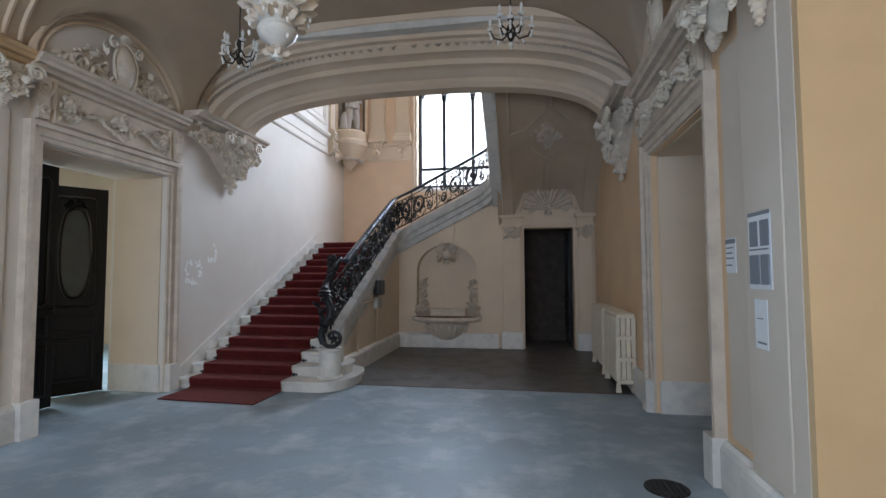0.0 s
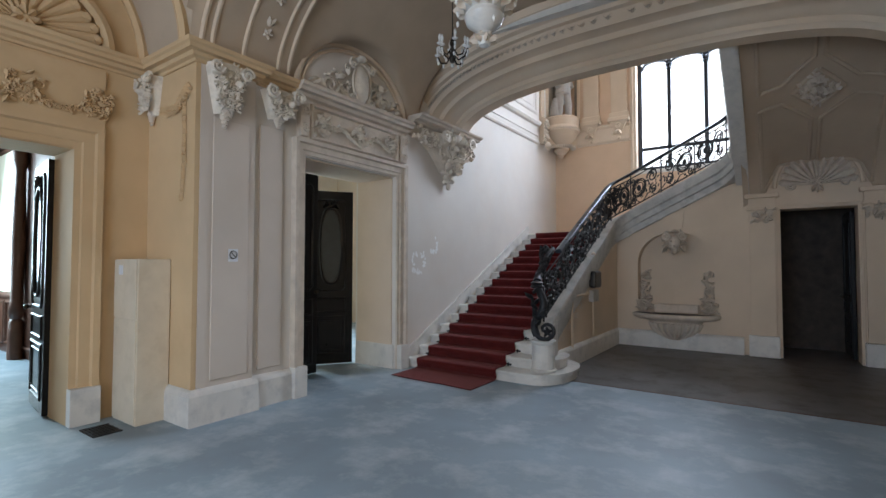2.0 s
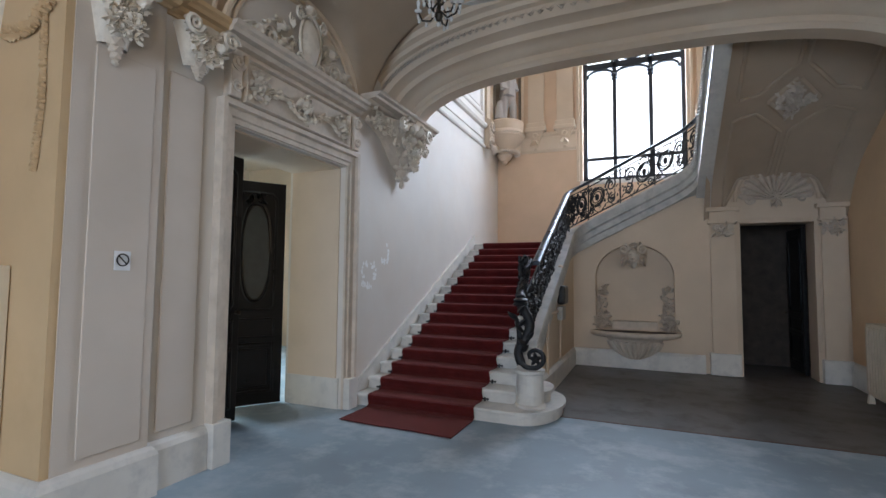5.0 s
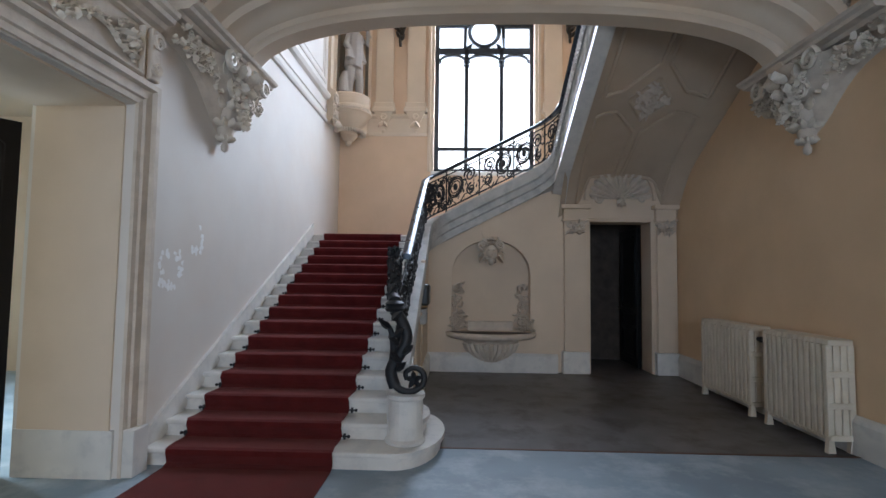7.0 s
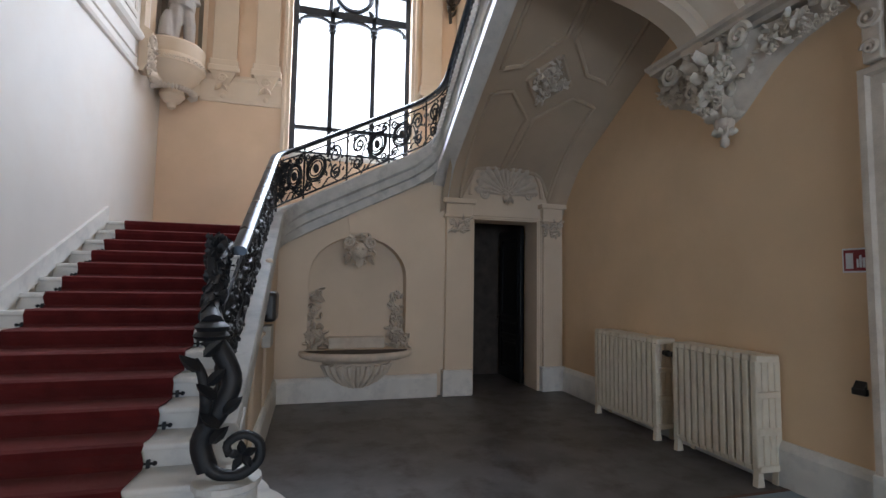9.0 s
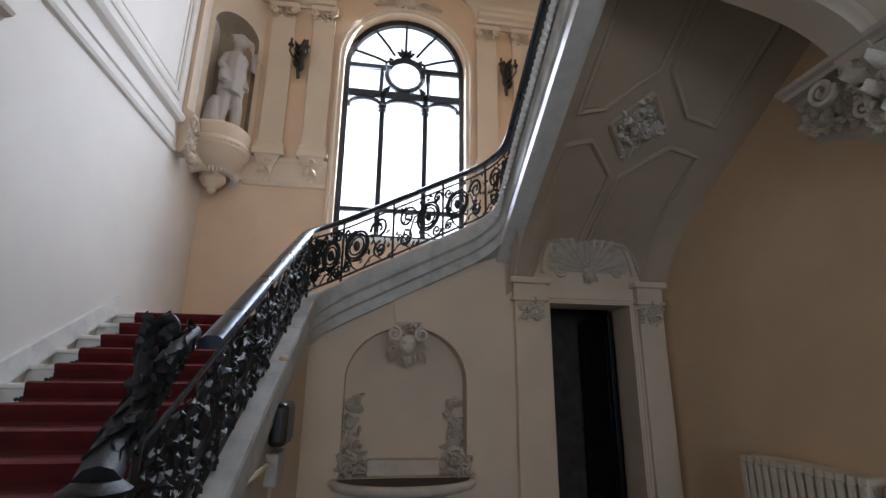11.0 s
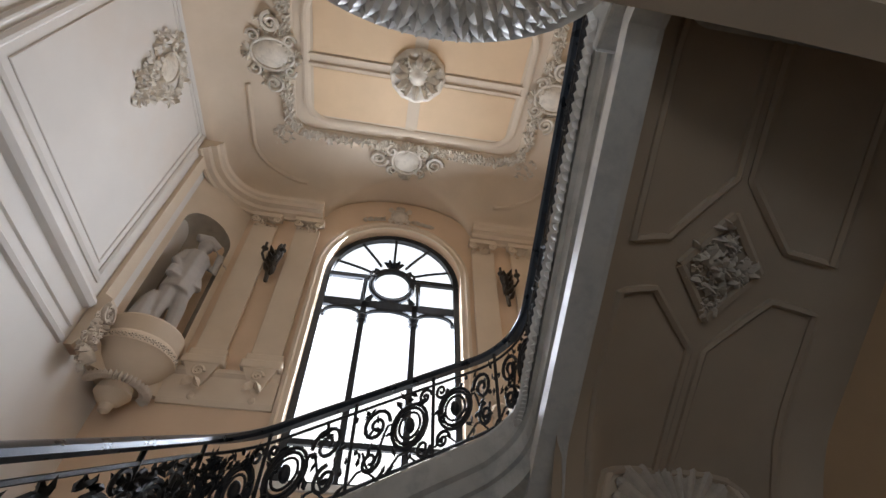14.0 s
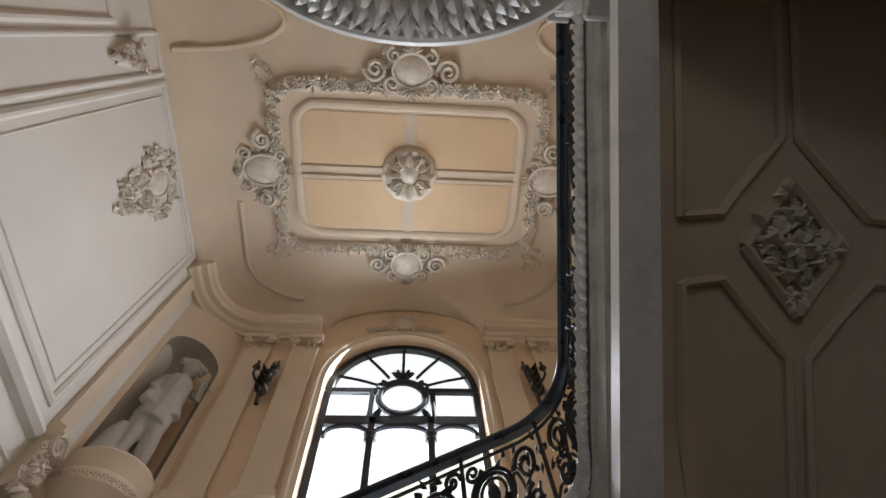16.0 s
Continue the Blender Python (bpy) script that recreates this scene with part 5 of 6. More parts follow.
# ---- bay: radiators, signs, boxes ----
def radiator(y0, y1):
    """Column radiator along the right wall from y0 to y1."""
    t = thing("radiator", "cream painted cast iron column radiator on short feet", "radiator", group="radiators")
    n = int(round((y1 - y0) / 0.066))
    p = (y1 - y0) / n
    for i in range(n):
        y = y0 + p * (i + 0.5)
        bm = bmesh.new()
        end = i in (0, n - 1)
        for x in (1.0, 1.055, 1.11, 1.165):
            box(bm, x - 0.025, x + 0.025, y - p * 0.36, y + p * 0.36, 0.12, 0.82, 0.008)
        for z in (0.09, 0.33, 0.57, 0.81):
            box(bm, 0.985, 1.18, y - p * 0.47, y + p * 0.47, z, z + 0.05, 0.012)
        if end:
            for x in (1.0, 1.165):
                prism(bm, [(x - 0.03, 0.0), (x + 0.03, 0.0), (x + 0.018, 0.1), (x - 0.018, 0.1)], "y", y - 0.02, y + 0.02)
        part("section", bm, M_RAD, t)
    return t


ra = radiator(5.50, 6.28)
radiator(6.46, 7.40)
bm = tube(bmesh.new(), [(1.06, 6.26, 0.74), (1.06, 6.48, 0.74)], 0.022, 8)
ball(bm, (1.06, 6.34, 0.74), 0.035, 2)
ball(bm, (1.06, 6.42, 0.74), 0.03, 2)
part("valve", bm, M_BLACK, ra, "dark pipe and valve between radiators")


def board(name, F, u0, u1, v0, v1, mat, label, category, bars=(), thick=0.006):
    t = thing(name, label, category)
    part("sheet", box(bmesh.new(), u0, u1, v0, v1, 0.001, thick, 0, F), mat, t)
    for i, (a, b, c, d, m) in enumerate(bars):
        k = thick + 0.0012 * i
        part("print", box(bmesh.new(), u0 + (u1 - u0) * a, u0 + (u1 - u0) * b, v0 + (v1 - v0) * c, v0 + (v1 - v0) * d, thick, k + 0.0015, 0, F), m, t)
    return t


board("fire_sign", F_RIGHT, -5.09, -4.945, 1.41, 1.555, M_PAPER, "red and white fire extinguisher sign", "sign",
      ((0.06, 0.94, 0.07, 0.93, M_RED), (0.14, 0.42, 0.16, 0.8, M_PAPER), (0.55, 0.62, 0.2, 0.55, M_PAPER), (0.66, 0.74, 0.2, 0.7, M_PAPER), (0.78, 0.86, 0.2, 0.6, M_PAPER)))
bm = box(bmesh.new(), -5.06, -4.98, 0.70, 0.74, 0.0, 0.03, 0.008, F_RIGHT)
prism(bm, [(XR - 0.03, 0.74), (XR, 0.74), (XR, 0.78)], "y", 4.99, 5.05)
solid("wall_socket", bm, M_BLACK, "small dark wall fitting on the plaster", "socket")
FPRP = FPR @ Matrix.Translation((0, 0, 0.012))
board("notice", FPRP, -2.66, -2.44, 1.22, 1.60, M_PAPER, "framed white notice with grey printed columns", "notice",
      ((0.0, 1, 0.95, 1, M_INK), (0.08, 0.45, 0.55, 0.88, M_INK), (0.58, 0.95, 0.55, 0.88, M_INK), (0.08, 0.92, 0.5, 0.52, M_INK), (0.08, 0.5, 0.06, 0.44, M_INK), (0.6, 0.95, 0.06, 0.44, M_INK)))
board("notice", FPR @ Matrix.Translation((0, 0, -0.03)), -3.05, -2.92, 1.30, 1.50, M_PAPER, "small white notice with a dark heading", "notice",
      ((0.0, 1, 0.84, 0.97, M_INK), (0.1, 0.8, 0.7, 0.74, M_INK), (0.1, 0.7, 0.55, 0.59, M_INK), (0.1, 0.8, 0.4, 0.44, M_INK), (0.1, 0.6, 0.2, 0.24, M_INK)))
board("notice", FPRP, -2.62, -2.50, 0.93, 1.17, M_PAPER, "faint paper sheet with one dark line", "notice", ((0.2, 0.9, 0.1, 0.14, M_INK), (0.2, 0.7, 0.6, 0.62, M_INK)))
t = board("no_smoking_sign", FPL @ Matrix.Translation((0, 0, 0.012)), 2.485, 2.575, 1.33, 1.44, M_PAPER, "small white no smoking sign", "sign")
ring = bmesh.new()
F = FPL @ Matrix.Translation((2.53, 1.39, 0.020))
tube(ring, [F @ Vector((0.033 * math.cos(a), 0.033 * math.sin(a), 0)) for a in [6.2832 * i / 20 for i in range(21)]], 0.004, 5)
tube(ring, [F @ Vector((-0.024, 0.024, 0)), F @ Vector((0.024, -0.024, 0))], 0.004, 5)
part("ring", ring, M_BLACK, t)
t = thing("electrical_box", "black and grey meter boxes with conduit on the wall", "electrical box")
part("meter", cube(-2.26, -2.16, 6.95, 7.25, 0.98, 1.22, bevel=0.03), M_BLACK, t)
part("junction_box", cube(-2.26, -2.19, 6.95, 7.2, 0.78, 0.95, bevel=0.01), M_STRING, t)
bm = tube(bmesh.new(), [(-2.245, 7.1, 0.78), (-2.245, 7.1, 0.3)], 0.012, 6)
tube(bm, [(-2.24, 6.9, 0.9), (-2.24, 6.25, 0.9), (-2.24, 6.22, 0.88), (-2.24, 6.22, 0.3), (-2.24, 6.2, 0.02)], 0.016, 6)
tube(bm, [(-2.245, 7.1, 1.22), (-2.245, 7.12, 1.45)], 0.01, 6)
ball(bm, (-2.24, 7.12, 1.46), 0.035, 2)
part("conduit", bm, M_WALL, t)

# peeled patches and scratches on the stair wall
r = rng(9)
bm = bmesh.new()
for u0, v0, du, dv in ((5.1, 1.22, 0.05, 0.24), (5.1, 1.42, 0.26, 0.05), (5.34, 1.27, 0.05, 0.12), (5.14, 1.2, 0.16, 0.04), (5.62, 1.5, 0.05, 0.24), (5.5, 1.46, 0.14, 0.05)):
    for _ in range(9):
        a, b = u0 + r.random() * du, v0 + r.random() * dv
        ring = [bm.verts.new(F_LEFT @ Vector((a + r.uniform(0.01, 0.03) * math.cos(q), b + r.uniform(0.01, 0.035) * math.sin(q), 0.0015 + 0.0002 * _))) for q in [0.9 * j for j in range(7)]]
        bm.faces.new(ring)
solid("peeled_patch", bm, M_PEEL, "patch of bare white plaster where posters peeled", "wall stain", kind="stuff")

# alcove: cupboard, grates, fireplace
t = thing("cabinet", "plain cream boxed-in cabinet against the pier", "cabinet")
part("body", cube(-4.72, -4.30, 1.93, 2.185, 0.0, 1.35, bevel=0.006), M_RAD, t)
part("upper_front", cube(-4.715, -4.305, 1.918, 1.93, 0.86, 1.345, bevel=0.003), M_RAD, t)
part("lower_front", cube(-4.715, -4.305, 1.92, 1.93, 0.02, 0.85, bevel=0.003), M_RAD, t)
part("label", cube(-4.62, -4.55, 1.914, 1.919, 1.22, 1.3), M_PAPER, t, "small paper label")


def grate(x, y, rx, ry, round_):
    t = thing("floor_grate", "dark iron floor grate set in the floor", "floor grate", group="floor grates")
    bm = bmesh.new()
    if round_:
        lathe(bm, [(0.0, 0.004), (rx, 0.004), (rx, 0.0)], (x, y, 0), 28)
        part("cover", bm, M_IRON, t)
        for i in range(-3, 4):
            w = math.sqrt(max(0, rx * rx - (i * rx / 4) ** 2)) * 0.9
            part("slat", cube(x + i * rx / 4 - 0.008, x + i * rx / 4 + 0.008, y - w, y + w, 0.004, 0.008), M_IRON, t)
        return
    part("cover", cube(x - rx, x + rx, y - ry, y + ry, 0, 0.003), M_NEARBLACK, t)
    for i in range(8):
        yy = y - ry + 2 * ry * (i + 0.5) / 8
        part("slat", cube(x - rx, x + rx, yy - 0.006, yy + 0.006, 0.003, 0.01), M_IRON, t)
    for i in range(4):
        xx = x - rx + 2 * rx * i / 3
        part("slat", cube(xx - 0.007, xx + 0.007, y - ry, y + ry, 0.0032, 0.0098), M_IRON, t)


grate(0.83, 3.13, 0.13, 0.13, True)
grate(-4.42, 1.74, 0.13, 0.1, False)

fire = thing("fireplace", "large white carved stone fireplace with a hood", "fireplace")
FX, FY = -4.28, -0.35            # front and middle
for sg in (-1, 1):
    y0, y1 = sorted((FY + sg * 0.56, FY + sg * 1.02))
    ym = FY + sg * 0.83
    bm = cube(AL + 0.0, FX + 0.02, y0, y1, 0.0, 0.26, bevel=0.02)
    box(bm, AL, FX + 0.06, y0 - 0.03, y1 + 0.02, 0.26, 0.34, 0.02)
    part("plinth", bm, M_MARBLE, fire)
    bm = bmesh.new()
    lathe(bm, [(0.15, 0.34), (0.15, 0.38), (0.12, 0.41), (0.115, 0.44), (0.125, 0.72), (0.13, 0.74), (0.11, 0.77), (0.095, 1.36), (0.11, 1.38), (0.1, 1.4)], (FX - 0.12, ym, 0), 20)
    part("column", bm, M_MARBLE, fire, smooth=True)
    bm = bmesh.new()
    for a in range(12):
        q = 6.2832 * a / 12
        F = face((FX - 0.12 + 0.1 * math.cos(q), ym + 0.1 * math.sin(q), 1.38), (-math.sin(q), math.cos(q), 0), (0.25 * math.cos(q), 0.25 * math.sin(q), 1))
        leaf(bm, F, 0, 0, 1.57, 0.16, 0.07, 0.0, 0.7)
    part("leafwork", bm, M_MARBLE, fire, smooth=True)
    bm = bmesh.new()
    box(bm, FX - 0.27, FX + 0.03, ym - 0.15, ym + 0.15, 1.5, 1.56, 0.01)
    part("capital", bm, M_MARBLE, fire)
    part("jamb", cube(AL, FX - 0.22, min(y0, y1) + 0.02, max(y0, y1) - 0.1 if sg > 0 else max(y0, y1) - 0.02, 0.34, 1.56, bevel=0.006), M_MARBLE, fire)
bm = cube(AL, FX + 0.02, FY - 1.02, FY + 1.02, 1.56, 1.88, bevel=0.008)
F = face((FX + 0.02, 0, 0), (0, 1, 0), (0, 0, 1))
panel_frame(bm, F, FY - 0.45, FY + 0.45, 1.61, 1.83, 0.03, 0.015)
for sg in (-1, 1):
    foliage(bm, F, FY + sg * 0.66 - 0.13, 1.62, FY + sg * 0.66 + 0.13, 1.82, 70, 0.045, 101 + sg)
    a, b = sorted((FY + sg * 0.84, FY + sg * 0.99))
    panel_frame(bm, F, a, b, 1.65, 1.79, 0.02, 0.012)
part("lintel", bm, M_MARBLE, fire)
bm = cube(AL, FX + 0.10, FY - 1.1, FY + 1.08, 1.90, 1.96, bevel=0.015)
box(bm, AL, FX + 0.06, FY - 1.06, FY + 1.05, 1.87, 1.9, 0.008)
part("mantel_shelf", bm, M_MARBLE, fire)
bm = bmesh.new()
arcp = [(FY + 0.98 * math.cos(a), 1.96 + 0.42 * math.sin(a)) for a in [math.pi * i / 28 for i in range(29)]]
prism(bm, arcp, "x", AL, FX - 0.04)
tube(bm, [(FX - 0.02, y, z) for y, z in arcp], 0.055, 8)
F2 = face((FX - 0.04, 0, 0), (0, 1, 0), (0, 0, 1))
foliage(bm, F2, FY - 0.75, 1.99, FY + 0.75, 2.3, 260, 0.055, 107, lambda a, b: b < 2.28 - 0.35 * ((a - FY) / 0.8) ** 2, 0.0)
part("pediment", bm, M_MARBLE, fire)
bm = bmesh.new()
rows = []
for z, hw, d in ((2.02, 1.0, 0.42), (2.12, 0.96, 0.4), (2.16, 0.86, 0.38), (2.3, 0.82, 0.36), (2.33, 0.86, 0.37), (2.36, 0.84, 0.36), (3.3, 0.6, 0.2), (3.9, 0.5, 0.1)):
    rows.append([(AL, FY - hw, z), (AL + d, FY - hw, z), (AL + d, FY + hw, z), (AL, FY + hw, z)])
loft(bm, rows)
part("hood", bm, M_OCHRE, fire, "tapering cream plaster hood")
bm = bmesh.new()
F3 = face((AL + 0.36, 0, 0), (0, 1, 0), (0, 0, 1))
cartouche(bm, F3, FY, 2.72, 0.22, 0.26, 5, 0.1)
foliage(bm, F3, FY - 0.55, 2.38, FY + 0.55, 2.66, 200, 0.06, 109, lambda a, b: b < 2.64 - 0.4 * abs(a - FY), 0.03)
part("crest", bm, M_MARBLE, fire)
# firebox and its bricks
part("firebox", cube(AL - 0.3, AL + 0.02, FY - 0.7, FY + 0.58, 0.0, 1.56), M_MORTAR, fire, "soot-dark back of the hearth")
brick_mesh = None
for row in range(17):
    for c in range(8):
        y0 = FY - 0.68 + 0.17 * c - (0.085 if row % 2 else 0)
        if y0 < FY - 0.7 or y0 + 0.155 > FY + 0.6:
            continue
        if brick_mesh is None:
            b0 = part("brick", cube(-0.01, 0.01, 0, 0.155, 0, 0.074, bevel=0.006), M_BRICK, fire)
            brick_mesh = b0.data
        else:
            b0 = new("brick", brick_mesh)
            b0.parent = fire
        b0.location = Vector((AL + 0.03, y0, 0.05 + row * 0.088)) * U


# ---- stair hall above: window ----
win = thing("arched_window", "tall arched window with dark iron tracery and white glass", "window")
WY = YB + 0.17


def flat_bar(bm, x0, x1, z0, z1, d=0.035):
    box(bm, x0, x1, WY - d, WY + d, z0, z1, 0.006)


bm = bmesh.new()
for x in (WX0, WX1 - 0.07):
    flat_bar(bm, x, x + 0.08, WZ0, WZS)
flat_bar(bm, WX0, WX1, WZ0, WZ0 + 0.08)
rows = []
for i in range(33):
    a = math.pi * i / 32
    rows.append([(XC + rr * math.cos(a), y, WZS + rr * math.sin(a)) for rr, y in ((RW, WY - 0.04), (RW - 0.08, WY - 0.04), (RW - 0.08, WY + 0.04), (RW, WY + 0.04))])
loft(bm, rows, close_ring=True)
part("window_frame", bm, M_WINFRAME, win)
MX = (-1.72, -1.08)
for x in MX:
    bm = bmesh.new()
    flat_bar(bm, x - 0.036, x + 0.036, WZ0, 5.5, 0.03)
    lathe(bm, [(0.04, 0), (0.07, 0.03), (0.05, 0.06), (0.075, 0.1), (0.04, 0.14)], (x, WY, 5.16), 10)
    part("mullion", bm, M_WINFRAME, win)
for x0, x1, z, h in ((WX0 + 0.05, WX1 - 0.05, 3.60, 0.06), (WX0 + 0.05, WX1 - 0.05, 5.40, 0.12), (WX0 + 0.05, XC - 0.28, 5.90, 0.07), (XC + 0.28, WX1 - 0.05, 5.90, 0.07)):
    bm = bmesh.new()
    flat_bar(bm, x0, x1, z, z + h, 0.03)
    part("transom", bm, M_WINFRAME, win)
# arched heads of the three lights
for x0, x1 in ((WX0 + 0.07, MX[0]), (MX[0], MX[1]), (MX[1], WX1 - 0.07)):
    bm = bmesh.new()
    xm, hw = (x0 + x1) / 2, (x1 - x0) / 2 - 0.02
    tube(bm, [(xm + hw * math.cos(a), WY, 5.24 + 0.15 * math.sin(a) ** 0.7 if 0 < i < 12 else 5.24) for i, a in enumerate([math.pi * i / 12 for i in range(13)])], 0.028, 6)
    part("light_head", bm, M_WINFRAME, win)
bm = bmesh.new()
tube(bm, [(XC + 0.27 * math.cos(a), WY, 5.83 + 0.27 * math.sin(a)) for a in [6.2832 * i / 28 for i in range(29)]], 0.045, 8)
F = face((0, WY - 0.03, 0), (1, 0, 0), (0, 0, 1))
for k in range(5):
    leaf(bm, F, XC, 6.12, 0.5 + 0.53 * k, 0.17, 0.07, 0.0, 0.5)
for sg in (-1, 1):
    tube(bm, [(XC + sg * 0.36, WY, 5.46), (XC + sg * 0.35, WY, 5.95)], 0.035, 6)
    scroll(bm, F, XC + sg * 0.25, 6.0, 0.08, 1.4, 1.57, sg, 0.025, 0.0)
    leaf(bm, F, XC + sg * 0.32, 5.5, 1.57 + sg * 0.9, 0.14, 0.09, 0, 0.4)
part("roundel", bm, M_WINFRAME, win)
for k in range(5):
    a = math.pi * (0.12 + 0.19 * k)
    bm = bmesh.new()
    c, s = math.cos(a), math.sin(a)
    tube(bm, [(XC + c * q, WY, 5.90 + s * q + 0.03 * math.sin(4 * q)) for q in (0.3, 0.45, 0.6, RW - 0.05)], 0.02, 6)
    part("glazing_bar", bm, M_WINFRAME, win)
# stone lining of the opening
bm = bmesh.new()
line = [(WX1, WZ0)] + [(XC + RW * math.cos(a), WZS + RW * math.sin(a)) for a in [math.pi * i / 28 for i in range(29)]] + [(WX0, WZ0)]
moulding(bm, [(x, YB, z) for x, z in line], [(0.0, 0.0), (0.11, 0.0), (0.11, 0.04), (0.07, 0.05), (0.05, 0.03), (0.0, 0.03)], (0, -1, 0))
part("architrave", bm, M_WALL, win, "pale moulded plaster architrave")
part("sill", cube(WX0 - 0.05, WX1 + 0.05, YB - 0.04, YB + 0.15, WZ0 - 0.07, WZ0, bevel=0.01), M_MARBLE, win)
bm = bmesh.new()
cartouche(bm, F_BACK @ Matrix.Translation((0, 0, 0.03)), XC, 7.03, 0.17, 0.16, 4, 0.07)
garland(bm, F_BACK, [(XC - 0.5, 6.92), (XC - 0.2, 7.0)], 0.05, 6)
garland(bm, F_BACK, [(XC + 0.5, 6.92), (XC + 0.2, 7.0)], 0.05, 7)
solid("cartouche_relief", bm, M_STONE, "plaster shield ornament over the arched window", "wall relief")

# cornice and pilasters of the window wall
diag = [(XL + 0.78 * (1 - math.cos(radians(9 * i))), YB - 0.78 * (1 - math.sin(radians(9 * i)))) for i in range(11)]
run("trim_stair_cornice_left", M_WALL, [(XL, 9.15, 6.68)] + [(x, y, 6.68) for x, y in diag] + [(-2.48, YB, 6.68)], scaled(CORNICE, 1.15, 1.15), "moulded plaster cornice with a rounded corner")
run("trim_stair_cornice_right", M_WALL, [(-0.32, YB, 6.68), (XR - 0.1, YB, 6.68)], scaled(CORNICE, 1.15, 1.15), "moulded plaster cornice")
run("trim_stair_band", M_WALL, [(-3.5, YB, 3.82), (-2.42, YB, 3.82)], [(0, 0), (0.03, 0), (0.05, 0.05), (0.05, 0.3), (0.08, 0.34), (0.08, 0.38), (0, 0.38)], "moulded band at the foot of the pilasters")
for x in (-3.2, -2.63, -0.17, 0.40):
    t = thing("pilaster", "flat cream plaster pilaster on a scrolled bracket", "pilaster", group="window wall pilasters")
    part("shaft", cube(x - 0.16, x + 0.16, YB - 0.05, YB, 4.42, 6.5, bevel=0.006), M_WALL, t)
    bm = cube(x - 0.19, x + 0.19, YB - 0.09, YB, 4.32, 4.42, bevel=0.015)
    box(bm, x - 0.21, x + 0.21, YB - 0.14, YB, 4.22, 4.32, 0.02)
    part("base", bm, M_WALL, t)
    bm = bmesh.new()
    loft(bm, [[(x - 0.17 + 0.05 * k, YB - 0.13 + 0.03 * k, 4.22 - 0.09 * k), (x + 0.17 - 0.05 * k, YB - 0.13 + 0.03 * k, 4.22 - 0.09 * k), (x + 0.17 - 0.05 * k, YB, 4.22 - 0.09 * k), (x - 0.17 + 0.05 * k, YB, 4.22 - 0.09 * k)] for k in range(4)], close_ring=True)
    F = face((0, YB - 0.12, 0), (1, 0, 0), (0, 0, 1))
    scroll(bm, F, x, 4.12, 0.06, 1.7, 0, 1, 0.018, 0.02)
    for sg in (-1, 1):
        leaf(bm, F, x, 4.05, -1.57 + sg * 0.6, 0.16, 0.07, 0.02, 0.8)
    ball(bm, (x, YB - 0.03, 3.9), 0.045, 2)
    part("bracket", bm, M_WALL, t)
    F = face((0, YB - 0.05, 0), (1, 0, 0), (0, 0, 1))
    bm = cube(x - 0.2, x + 0.2, YB - 0.12, YB, 6.6, 6.68, bevel=0.01)
    for sg in (-1, 1):
        scroll(bm, F, x + sg * 0.14, 6.55, 0.055, 1.7, 0, sg, 0.02, 0.05)
    foliage(bm, F, x - 0.13, 6.46, x + 0.13, 6.6, 30, 0.04, int(x * 77) + 300)
    part("capital", bm, M_WALL, t)


def sconce(x, z):
    t = thing("wall_sconce", "dark bronze wall sconce with leafy arms", "wall lamp", group="wall sconces")
    bm = bmesh.new()
    F = face((0, YB - 0.05, 0), (1, 0, 0), (0, 0, 1))
    tube(bm, [(x, YB - 0.07, z - 0.3), (x - 0.015, YB - 0.08, z - 0.1), (x + 0.02, YB - 0.09, z + 0.05), (x, YB - 0.08, z + 0.22)], 0.026, 7, 1.5)
    for k in range(9):
        leaf(bm, F, x, z - 0.2 + 0.05 * k, 1.57 + (1 if k % 2 else -1) * 0.7, 0.13, 0.07, 0.03, 0.8)
    part("backplate", bm, M_BRASS, t)
    for sg in (-1, 1):
        bm = tube(bmesh.new(), [(x, YB - 0.09, z), (x + sg * 0.08, YB - 0.16, z - 0.03), (x + sg * 0.12, YB - 0.2, z + 0.04), (x + sg * 0.11, YB - 0.2, z + 0.12)], 0.016, 6)
        lathe(bm, [(0.015, 0), (0.045, 0.03), (0.04, 0.05), (0.018, 0.06), (0.018, 0.14), (0, 0.15)], (x + sg * 0.11, YB - 0.2, z + 0.1), 8)
        part("arm", bm, M_BRASS, t)


sconce(-2.92, 5.75)
sconce(0.12, 5.8)

# niche across the corner, with its statue
A, B = Vector((XL, 9.60, 0)), Vector((XL + 0.55, YB, 0))
FD = face((A + B) / 2, B - A, (0, 0, 1))
DL = (B - A).length / 2
nw, nz0, nz1, nd = 0.32, 4.40, 5.93, 0.30
bm = bmesh.new()
Z0, Z1 = 3.86, 6.75


def dq(pts):
    bm.faces.new([bm.verts.new(FD @ Vector(p)) for p in pts])


dq([(-DL, Z0, 0), (-nw, Z0, 0), (-nw, Z1, 0), (-DL, Z1, 0)])
dq([(nw, Z0, 0), (DL, Z0, 0), (DL, Z1, 0), (nw, Z1, 0)])
dq([(-nw, Z0, 0), (nw, Z0, 0), (nw, nz0, 0), (-nw, nz0, 0)])
arcn = [(-nw * math.cos(a), nz1 + 0.27 * math.sin(a)) for a in [math.pi * i / 16 for i in range(17)]]
for (a, b), (c, d) in zip(arcn, arcn[1:]):
    dq([(a, b, 0), (c, d, 0), (c, Z1, 0), (a, Z1, 0)])
dq([(-DL, Z0, 0), (DL, Z0, 0), (0, Z0, -0.5)])
solid("wall_niche_corner", bm, M_WALL, "plaster wall across the corner round a statue niche", kind=ST)
bm = bmesh.new()
